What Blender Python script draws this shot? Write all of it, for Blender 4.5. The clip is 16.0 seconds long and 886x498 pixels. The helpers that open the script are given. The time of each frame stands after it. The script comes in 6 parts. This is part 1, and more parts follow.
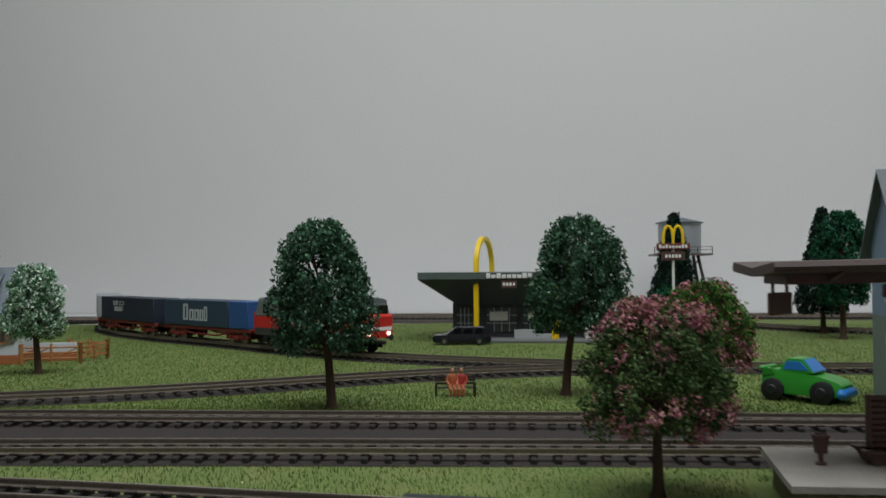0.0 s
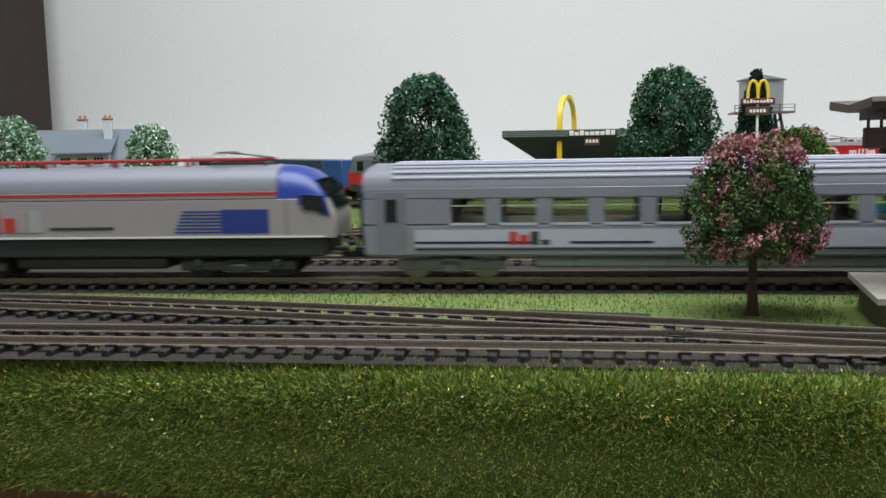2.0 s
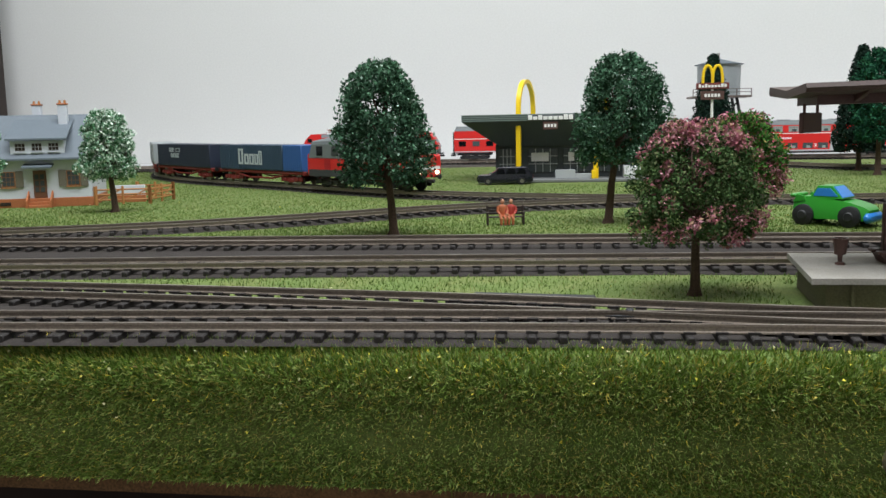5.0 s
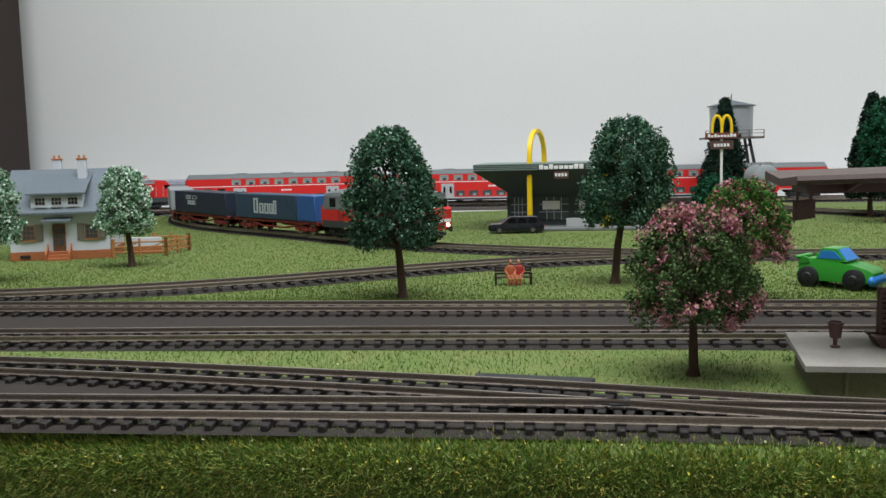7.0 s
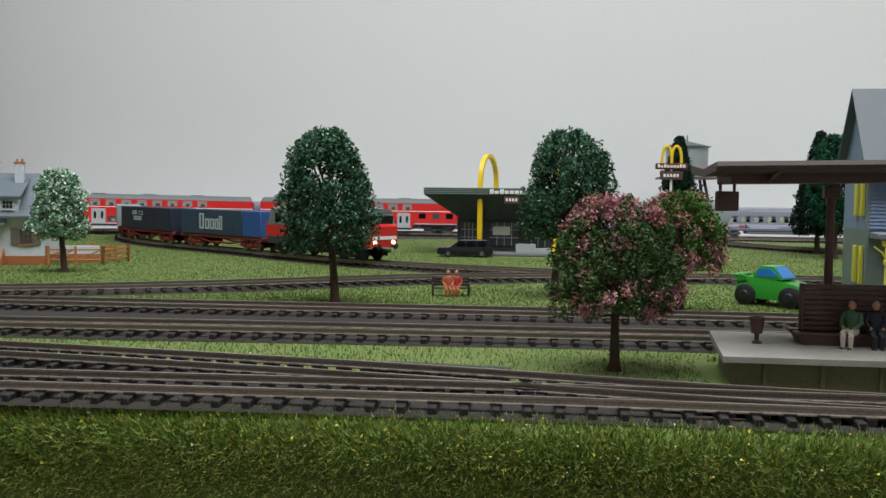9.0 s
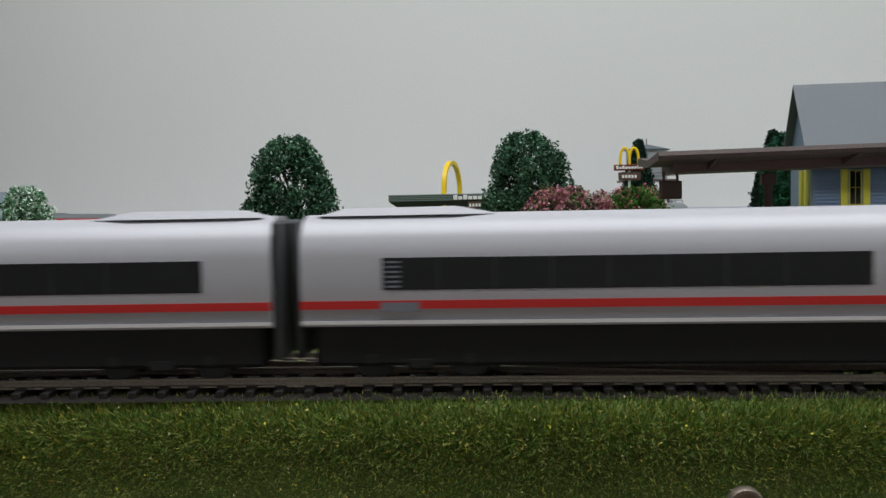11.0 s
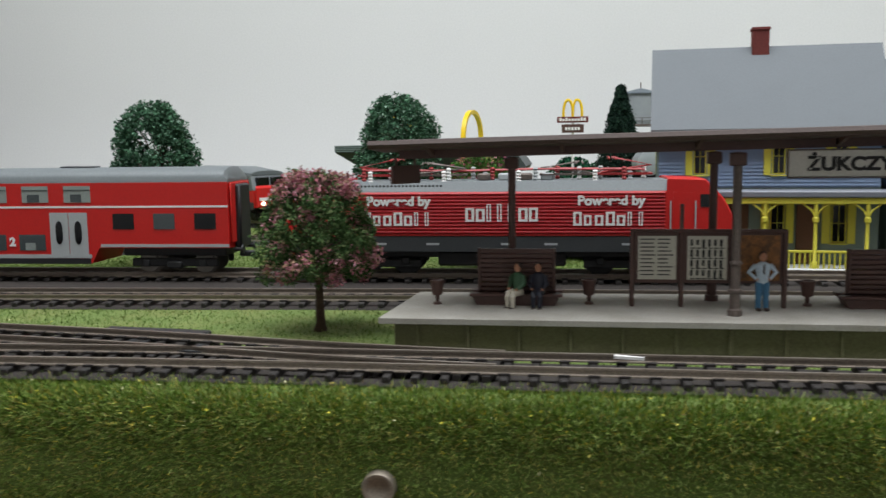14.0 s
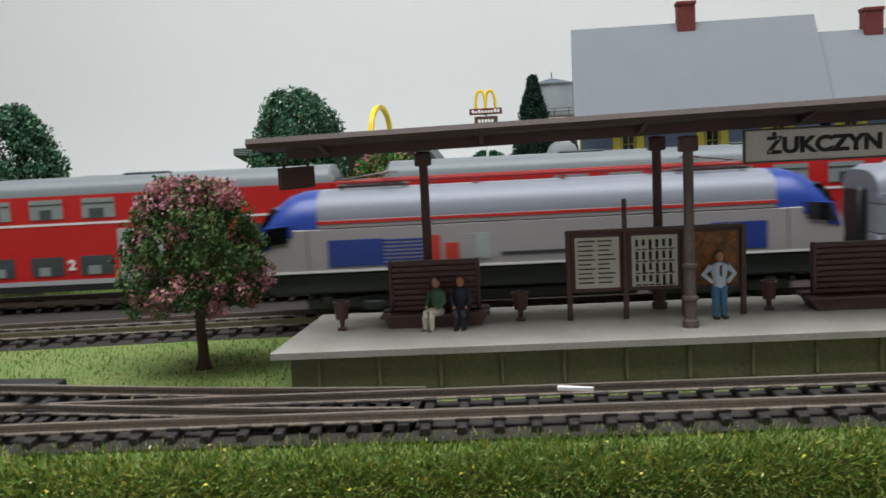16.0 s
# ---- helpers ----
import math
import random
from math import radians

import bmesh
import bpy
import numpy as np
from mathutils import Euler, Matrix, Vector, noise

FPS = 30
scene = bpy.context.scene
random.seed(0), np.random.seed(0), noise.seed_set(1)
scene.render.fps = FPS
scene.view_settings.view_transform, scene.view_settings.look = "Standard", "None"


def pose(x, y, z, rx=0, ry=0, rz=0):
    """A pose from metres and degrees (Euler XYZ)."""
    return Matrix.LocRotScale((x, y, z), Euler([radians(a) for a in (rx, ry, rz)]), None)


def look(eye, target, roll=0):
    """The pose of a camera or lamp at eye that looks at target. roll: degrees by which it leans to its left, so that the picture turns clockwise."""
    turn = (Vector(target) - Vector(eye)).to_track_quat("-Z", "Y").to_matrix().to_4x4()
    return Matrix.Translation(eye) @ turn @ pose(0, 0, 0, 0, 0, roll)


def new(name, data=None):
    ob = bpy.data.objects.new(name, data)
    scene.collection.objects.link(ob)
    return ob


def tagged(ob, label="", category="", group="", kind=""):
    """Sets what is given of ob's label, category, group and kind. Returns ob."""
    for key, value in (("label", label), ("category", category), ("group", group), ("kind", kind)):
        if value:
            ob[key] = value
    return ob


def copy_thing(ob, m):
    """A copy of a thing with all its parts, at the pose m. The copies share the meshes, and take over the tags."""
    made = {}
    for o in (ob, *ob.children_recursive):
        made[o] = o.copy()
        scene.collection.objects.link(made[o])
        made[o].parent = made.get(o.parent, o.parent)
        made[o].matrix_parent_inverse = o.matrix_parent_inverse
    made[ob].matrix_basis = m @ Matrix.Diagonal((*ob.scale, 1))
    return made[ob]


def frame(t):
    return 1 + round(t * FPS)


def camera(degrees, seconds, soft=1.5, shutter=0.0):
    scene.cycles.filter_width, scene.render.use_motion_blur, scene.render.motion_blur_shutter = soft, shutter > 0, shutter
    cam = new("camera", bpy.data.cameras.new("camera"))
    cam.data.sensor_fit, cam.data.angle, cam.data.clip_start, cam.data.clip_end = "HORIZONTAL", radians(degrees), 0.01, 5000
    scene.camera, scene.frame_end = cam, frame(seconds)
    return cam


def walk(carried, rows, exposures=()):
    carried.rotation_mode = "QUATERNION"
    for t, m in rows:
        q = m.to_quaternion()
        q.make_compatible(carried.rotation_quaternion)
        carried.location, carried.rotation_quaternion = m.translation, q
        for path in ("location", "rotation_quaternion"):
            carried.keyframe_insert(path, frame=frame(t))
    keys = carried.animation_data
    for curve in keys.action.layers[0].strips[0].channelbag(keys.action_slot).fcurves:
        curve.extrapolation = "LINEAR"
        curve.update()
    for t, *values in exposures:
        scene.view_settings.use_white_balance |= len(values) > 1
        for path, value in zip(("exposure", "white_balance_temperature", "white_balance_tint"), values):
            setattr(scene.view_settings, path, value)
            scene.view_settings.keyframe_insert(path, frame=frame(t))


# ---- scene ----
cam = camera(51.84, 16.0, 1.5, 0.2)
PATH = [
    (0, (0.01675, -0.01842, 0.07031), (-0.1887, 1.9705, 0.1172), -0.37),
    (0.5, (0.04708, -0.06618, 0.07916), (-0.2312, 1.9091, -0.0646), -3.60),
    (1, (0.04283, -0.04101, 0.06626), (-0.3080, 1.9101, -0.1988), -7.48),
    (1.5, (0.01396, -0.05543, 0.07342), (-0.3113, 1.9002, -0.1905), -1.12),
    (2, (0.00403, -0.05257, 0.06227), (-0.3496, 1.9011, -0.1791), -1.08),
    (2.5, (0.00323, -0.05362, 0.05655), (-0.3241, 1.9090, -0.1459), -0.27),
    (3, (0.00691, -0.05138, 0.05380), (-0.2757, 1.9195, -0.1349), -0.46),
    (5.5, (0.00997, -0.06219, 0.07112), (-0.2747, 1.8966, -0.2155), -1.38),
    (6, (0.00366, -0.06782, 0.08029), (-0.2962, 1.8945, -0.1636), -1.51),
    (6.5, (0.01242, -0.06449, 0.07914), (-0.3235, 1.8947, -0.1420), -1.35),
    (7, (0.01617, -0.06235, 0.08205), (-0.2991, 1.9013, -0.1294), -1.34),
    (7.5, (0.01518, -0.06188, 0.07822), (-0.2676, 1.9079, -0.1215), -2.34),
    (8, (0.01642, -0.06230, 0.07829), (-0.2338, 1.9118, -0.1225), -1.83),
    (8.5, (0.02807, -0.05208, 0.06588), (-0.2207, 1.9274, -0.0744), 0.75),
    (11, (0.03525, -0.06740, 0.05533), (-0.1349, 1.9232, -0.0368), -1.09),
    (11.5, (0.05663, -0.08922, 0.05795), (-0.1923, 1.8818, -0.1728), -1.88),
    (12, (0.08562, -0.09376, 0.08465), (-0.2305, 1.8400, -0.3161), -4.28),
    (12.5, (0.09495, -0.08131, 0.07819), (-0.1524, 1.8647, -0.3117), -3.44),
    (13, (0.09463, -0.08423, 0.08015), (-0.1825, 1.8743, -0.2154), -1.77),
    (13.5, (0.11167, -0.08452, 0.07099), (-0.1902, 1.8790, -0.1602), 0.25),
    (14, (0.15013, -0.06450, 0.07160), (-0.1406, 1.9003, -0.1630), -0.76),
    (14.5, (0.19655, -0.06182, 0.09499), (-0.0569, 1.9099, -0.1245), -1.39),
    (15, (0.19818, -0.02735, 0.07182), (0.0754, 1.9580, -0.1360), -0.15),
    (15.5, (0.16836, -0.01226, 0.08056), (0.1438, 1.9721, -0.1683), -4.21),
    (16, (0.14700, -0.01226, 0.07005), (0.0366, 1.9696, -0.1751), -2.93),
]
EXPOSURES = [(0, -0.95), (0.5, -0.85), (1.0, -0.2), (1.5, -0.02), (2.5, -0.08), (3.0, -0.04), (5.5, 0.03), (7.0, -0.19), (8.0, -0.24), (8.5, -0.25), (11, -0.58), (11.5, -0.15), (12.5, 0.03), (13.0, -0.16), (13.5, -0.25), (14.0, -0.16), (14.5, -0.22), (15.5, -0.2), (16, -0.1)]
walk(cam, [(t, look(eye, target, roll)) for t, eye, target, roll in PATH], EXPOSURES)

# ---- light: a closed room with one large ceiling lamp over the layout ----
world = bpy.data.worlds.new("world")
world.use_nodes = True
world.node_tree.nodes["Background"].inputs["Color"].default_value = (0.6, 0.65, 0.7, 1)
world.node_tree.nodes["Background"].inputs["Strength"].default_value = 0.05
scene.world = world


def area_lamp(name, eye, target, sx, sy, watts, color):
    data = bpy.data.lights.new(name, "AREA")
    data.shape, data.size, data.size_y, data.energy, data.color = "RECTANGLE", sx, sy, watts, color
    ob = new(name, data)
    ob.matrix_world = look(eye, target)
    return ob


area_lamp("ceiling_lamp", (0.2, 0.12, 1.74), (0.2, 0.3, 0), 2.2, 1.4, 80, (0.955, 0.993, 1.035))

# ---- materials ----
def rgb(code):
    """Linear colour of a six-digit hex code."""
    c = [int(code[i:i + 2], 16) / 255 for i in (0, 2, 4)]
    return tuple(v / 12.92 if v < 0.04045 else ((v + 0.055) / 1.055) ** 2.4 for v in c)


def mat(name, code, rough=0.5, metal=0.0, var=0.18, scale=120.0, fine=1400.0, bump=0.15, depth=0.0002, glow=0.0, each=0.0, second=None, amount=0.5):
    """Node material: base colour with stains, grain and fine relief; second: another colour that comes in patches."""
    m = bpy.data.materials.new(name)
    m.use_nodes = True
    nt = m.node_tree
    b = nt.nodes["Principled BSDF"]
    co = nt.nodes.new("ShaderNodeTexCoord")
    n1, n2 = nt.nodes.new("ShaderNodeTexNoise"), nt.nodes.new("ShaderNodeTexNoise")
    n1.inputs["Scale"].default_value, n1.inputs["Detail"].default_value = scale, 5
    n2.inputs["Scale"].default_value, n2.inputs["Detail"].default_value = fine, 3
    for n in (n1, n2):
        nt.links.new(co.outputs["Object"], n.inputs["Vector"])
    c = rgb(code)
    base = nt.nodes.new("ShaderNodeMixRGB")
    base.inputs["Color1"].default_value = (*c, 1)
    base.inputs["Color2"].default_value = (*(rgb(second) if second else [v * 0.6 for v in c]), 1)
    ramp = nt.nodes.new("ShaderNodeMapRange")
    ramp.inputs["From Min"].default_value, ramp.inputs["From Max"].default_value = 0.42, 0.68
    ramp.inputs["To Max"].default_value = amount if second else var
    nt.links.new(n1.outputs["Fac"], ramp.inputs["Value"])
    nt.links.new(ramp.outputs["Result"], base.inputs["Fac"])
    hsv = nt.nodes.new("ShaderNodeHueSaturation")
    nt.links.new(base.outputs["Color"], hsv.inputs["Color"])
    val = nt.nodes.new("ShaderNodeMapRange")
    val.inputs["From Min"].default_value, val.inputs["From Max"].default_value = 0.3, 0.7
    val.inputs["To Min"].default_value, val.inputs["To Max"].default_value = 1 - var, 1 + var
    nt.links.new(n2.outputs["Fac"], val.inputs["Value"])
    out = val.outputs["Result"]
    if each:
        geo = nt.nodes.new("ShaderNodeNewGeometry")
        obi = nt.nodes.new("ShaderNodeObjectInfo")
        add = nt.nodes.new("ShaderNodeMath")
        add.operation = "ADD"
        nt.links.new(geo.outputs["Random Per Island"], add.inputs[0])
        nt.links.new(obi.outputs["Random"], add.inputs[1])
        rnd = nt.nodes.new("ShaderNodeMapRange")
        rnd.inputs["From Max"].default_value = 2
        rnd.inputs["To Min"].default_value, rnd.inputs["To Max"].default_value = 1 - each, 1 + each
        nt.links.new(add.outputs[0], rnd.inputs["Value"])
        mul = nt.nodes.new("ShaderNodeMath")
        mul.operation = "MULTIPLY"
        nt.links.new(out, mul.inputs[0])
        nt.links.new(rnd.outputs["Result"], mul.inputs[1])
        out = mul.outputs[0]
    nt.links.new(out, hsv.inputs["Value"])
    nt.links.new(hsv.outputs["Color"], b.inputs["Base Color"])
    b.inputs["Roughness"].default_value, b.inputs["Metallic"].default_value = rough, metal
    if bump:
        bp = nt.nodes.new("ShaderNodeBump")
        bp.inputs["Strength"].default_value, bp.inputs["Distance"].default_value = bump, depth
        nt.links.new(n2.outputs["Fac"], bp.inputs["Height"])
        nt.links.new(bp.outputs["Normal"], b.inputs["Normal"])
    if glow:
        nt.links.new(hsv.outputs["Color"], b.inputs["Emission Color"])
        b.inputs["Emission Strength"].default_value = glow
    return m


def flock(name, codes, rough=0.85):
    """Blades and leaves: one of several colours for each blade."""
    m = bpy.data.materials.new(name)
    m.use_nodes = True
    nt = m.node_tree
    b = nt.nodes["Principled BSDF"]
    geo = nt.nodes.new("ShaderNodeNewGeometry")
    ramp = nt.nodes.new("ShaderNodeValToRGB")
    ramp.color_ramp.interpolation = "CONSTANT"
    el = ramp.color_ramp.elements
    total, at = sum(w for _, w in codes), 0
    for i, (code, w) in enumerate(codes):
        e = el[i] if i < 2 else el.new(0.99)
        e.position, e.color = at / total, (*rgb(code), 1)
        at += w
    nt.links.new(geo.outputs["Random Per Island"], ramp.inputs["Fac"])
    nt.links.new(ramp.outputs["Color"], b.inputs["Base Color"])
    b.inputs["Roughness"].default_value = rough
    b.inputs["Specular IOR Level"].default_value = 0.15
    return m


def glass(name, code, rough=0.08):
    m = mat(name, code, rough, var=0.1, bump=0)
    m.node_tree.nodes["Principled BSDF"].inputs["Specular IOR Level"].default_value = 0.7
    return m


WALL = mat("wall paint", "dcdcda", 0.8, var=0.03, scale=3, fine=300, bump=0.05)
CEIL = mat("ceiling paint", "e4e4e0", 0.9, var=0.03, scale=3, fine=300)
FLOOR = mat("floor laminate", "6b5138", 0.5, var=0.2, scale=6, fine=60)
GRASS = mat("grass mat", "5f7238", 0.95, var=0.3, scale=45, fine=900, bump=0.8, depth=0.0006, second="7c7a48", amount=0.4)
BLADES = flock("grass fibres", [("6c8a38", 28), ("7f9a48", 30), ("a2b466", 26), ("566e2c", 18), ("bab060", 13), ("8a744c", 4), ("e2cc54", 3)])
# Edge grass again, darkened in colour for its different light; also finer, less yellow
MEADOW_DIM = flock("fine meadow fibres, dimmed", [("566c30", 30), ("627a38", 32), ("6f8444", 20), ("4a5f2a", 20), ("868450", 8)])
SPECK = flock("yellow flock", [("d9cf6a", 3), ("d6c94c", 2), ("e6e2b0", 2)])
SLEEPER = mat("sleeper plastic", "1f1a17", 0.7, var=0.25, scale=300, each=0.2)
BALLAST = mat("ballast bed", "2b2521", 0.9, var=0.35, scale=150, fine=1500, bump=0.7)
RAIL = mat("rail nickel", "8a7f74", 0.38, 0.55, var=0.2, scale=200)
BOARD = mat("white baseboard", "d9dadb", 0.7, var=0.05, scale=10)
BED = mat("dark track bed", "55504a", 0.9, var=0.25, scale=60, bump=0.5)
WOODPALE = mat("pale pine", "b58a5e", 0.65, var=0.2, scale=30, fine=400)
WOODDARK = mat("dark stained wood", "2a1d18", 0.6, var=0.25, scale=15)
BARE = mat("raw board edge", "6d5236", 0.9, var=0.35, scale=80, bump=0.6)
BARK = mat("bark", "4a382c", 0.9, var=0.35, scale=350, fine=1800, bump=0.8, depth=0.0004)
LEAF = flock("dark green leaves", [("385640", 30), ("456a4f", 30), ("2d4836", 26), ("5e8468", 12), ("9cb8a4", 4)])
LEAFWHITE = flock("white-tipped leaves", [("47704f", 28), ("5f8a68", 22), ("d4e0d2", 28), ("9dbca2", 22)])
LEAFPINK = flock("pink blossom leaves", [("b0707a", 30), ("c4929a", 24), ("98586a", 20), ("9c8068", 24)])
LEAFMIX = flock("green blossom leaves", [("3f5830", 30), ("4f683c", 28), ("324a28", 26), ("66704a", 14)])
LEAFRED = flock("fresh green blossom leaves", [("3d6a2a", 34), ("548238", 26), ("2c5424", 22), ("b06070", 14), ("8a7a48", 8)])
LEAFTEAL = flock("bluish green leaves", [("1d4a36", 34), ("2a6044", 30), ("14382a", 26), ("3f7a55", 8)])
CONIFER = flock("conifer needles", [("1a2c24", 40), ("223a2e", 34), ("14231d", 30), ("2f4a39", 8)])
PLATTOP = mat("platform concrete", "9a968e", 0.8, var=0.12, scale=70, bump=0.3, second="807b70", amount=0.4)
PLATSIDE = mat("olive platform wall", "6c6850", 0.8, var=0.2, scale=60)
BROWN = mat("dark brown plastic", "533933", 0.5, var=0.15, scale=150, each=0.1)
BROWNTOP = mat("worn brown roof plastic", "51423d", 0.55, var=0.2, scale=60, bump=0.3)
IRON = mat("weathered grey-brown iron", "665b55", 0.5, 0.2, var=0.2, scale=200)
PAPER = mat("printed paper", "c9c6b8", 0.7, var=0.06, scale=150)
INK = mat("black ink", "1a1a1c", 0.6, var=0.1)
SIGNWHITE = mat("sign enamel", "cfcdc7", 0.5, var=0.08, scale=120)
POSTER = mat("brown poster", "8a5a2a", 0.6, var=0.3, scale=400, second="3b2a1c", amount=0.8)
WHITEINK = mat("white print", "e6e4e2", 0.5, var=0.05)
PALEINK = mat("pale worn print", "b4bcc0", 0.55, var=0.12)
REDINK = mat("red print", "c23a30", 0.5, var=0.05)
RED = mat("signal red paint", "c4201d", 0.38, var=0.06, scale=60, bump=0.05)
REDDARK = mat("ribbed crimson paint", "a3161f", 0.42, var=0.08, scale=60, bump=0.05)
ROOFGREY = mat("grey roof paint", "6c7274", 0.5, var=0.1, scale=60, bump=0.08)
BLACK = mat("black chassis plastic", "1c1d1f", 0.55, var=0.2, scale=150)
CHASSIS = mat("dark grey chassis", "343739", 0.55, var=0.15, scale=120)
STEEL = mat("wheel steel", "8a8680", 0.35, 0.9, var=0.15)
SILVER = mat("silver-grey paint", "8a8c97", 0.4, 0.1, var=0.06, scale=50, bump=0.05)
PALEBAND = mat("pale lilac-grey band paint", "b4b7c6", 0.42, var=0.05, scale=50, bump=0.05)
SILVERLIGHT = mat("light grey roof paint", "7b7e87", 0.5, 0.05, var=0.06, scale=60, bump=0.05)
LOCOGREY = mat("warm grey paint", "a09a9a", 0.42, var=0.05, scale=50, bump=0.05)
BLUE = mat("ultramarine paint", "233c88", 0.35, var=0.08, scale=60, bump=0.05)
NAVY = mat("navy container paint", "222a3c", 0.55, var=0.12, scale=60)
SLATEBLUE = mat("slate blue container paint", "2d4256", 0.55, var=0.12, scale=60)
MIDBLUE = mat("blue container paint", "2c5690", 0.5, var=0.1, scale=60)
OXIDE = mat("oxide red frame paint", "7c2420", 0.6, var=0.15, scale=150)
ICEWHITE = mat("glossy white paint", "b4b3b8", 0.34, var=0.03, scale=30, bump=0.03)
STRIPE = mat("red stripe paint", "c4231f", 0.4, var=0.04)
WINDOW = glass("black window glazing", "0e1013")
WINDOW.node_tree.nodes["Principled BSDF"].inputs["Specular IOR Level"].default_value = 0.4
WINGREY = glass("grey window glazing", "434a4c", 0.15)
CLEAR = glass("smoked clear glazing", "dadccf", 0.03)
CLEAR.node_tree.nodes["Principled BSDF"].inputs["Transmission Weight"].default_value = 1.0
CLEAR.node_tree.nodes["Principled BSDF"].inputs["IOR"].default_value = 1.12
WINPALE = glass("pale window glazing", "8d9490", 0.2)
DOORGREY = mat("grey door paint", "a8acad", 0.45, var=0.06)
INSUL = mat("red insulator plastic", "9c2a2a", 0.5, var=0.12)
GLOWLAMP = mat("lit headlamp", "fff3d0", 0.4, var=0, bump=0, glow=4.0)
YELLOW = mat("golden yellow plastic", "f0c818", 0.4, var=0.06, scale=60)
CHARCOAL = mat("charcoal roof plastic", "3d4345", 0.5, var=0.1, scale=60)
BURGUNDY = mat("dark red sign plastic", "6a2a26", 0.5, var=0.08)
CONCRETE = mat("grey plinth", "6f7170", 0.8, var=0.12, scale=60)
CREAM = mat("house render white", "c9cdd4", 0.75, var=0.06, scale=80)
SLATE = mat("slate grey roof", "616b73", 0.65, var=0.1, scale=80, bump=0.3, each=0.12)
BRICKORANGE = mat("orange brick", "a9653c", 0.75, var=0.2, scale=300, bump=0.4, each=0.15)
WOODBROWN = mat("brown timber", "6b4630", 0.6, var=0.15, scale=150)
OCHRE = mat("ochre fence timber", "a8713f", 0.65, var=0.15, scale=200)
SHUTTER = mat("grey-brown shutters", "6b6558", 0.6, var=0.1)
FELT = mat("pale grey roof felt", "6e7377", 0.8, var=0.06, scale=60, fine=1600, bump=0.3)
SIDING = mat("blue-grey siding", "7d91ad", 0.6, var=0.08, scale=80, each=0.06)
LEMON = mat("lemon yellow paint", "d8cf4a", 0.55, var=0.08, scale=80)
SAGE = mat("grey-green paint", "76857f", 0.6, var=0.08)
CHIMNEY = mat("red chimney brick", "6f2f2a", 0.75, var=0.2, scale=300, bump=0.4)
TOYGREEN = mat("glossy toy green", "2f8f2c", 0.3, var=0.06, scale=60)
TOYBLUE = mat("glossy toy blue", "2f7fd0", 0.3, var=0.06, scale=60)
TYRE = mat("black rubber", "17171a", 0.7, var=0.15)
TANKGREY = mat("aluminium tank paint", "9aa0a3", 0.42, 0.2, var=0.1, scale=60)
CARBLACK = mat("gloss black car paint", "14161c", 0.2, var=0.05, bump=0)
SKIN = mat("painted flesh", "b98468", 0.6, var=0.05)
CLOTHS = {k: mat("painted " + k, c, 0.6, var=0.1) for k, c in {"shirt": "b7c6d2", "jeans": "3f6f8f", "suit": "1f2230", "green": "3c5f44", "ivory": "cfc8b8", "red": "a8392f", "orange": "b0603c", "hair": "3a2c26"}.items()}
PEWTER = mat("dull metal disc", "8f8578", 0.45, 0.6, var=0.2, scale=400)


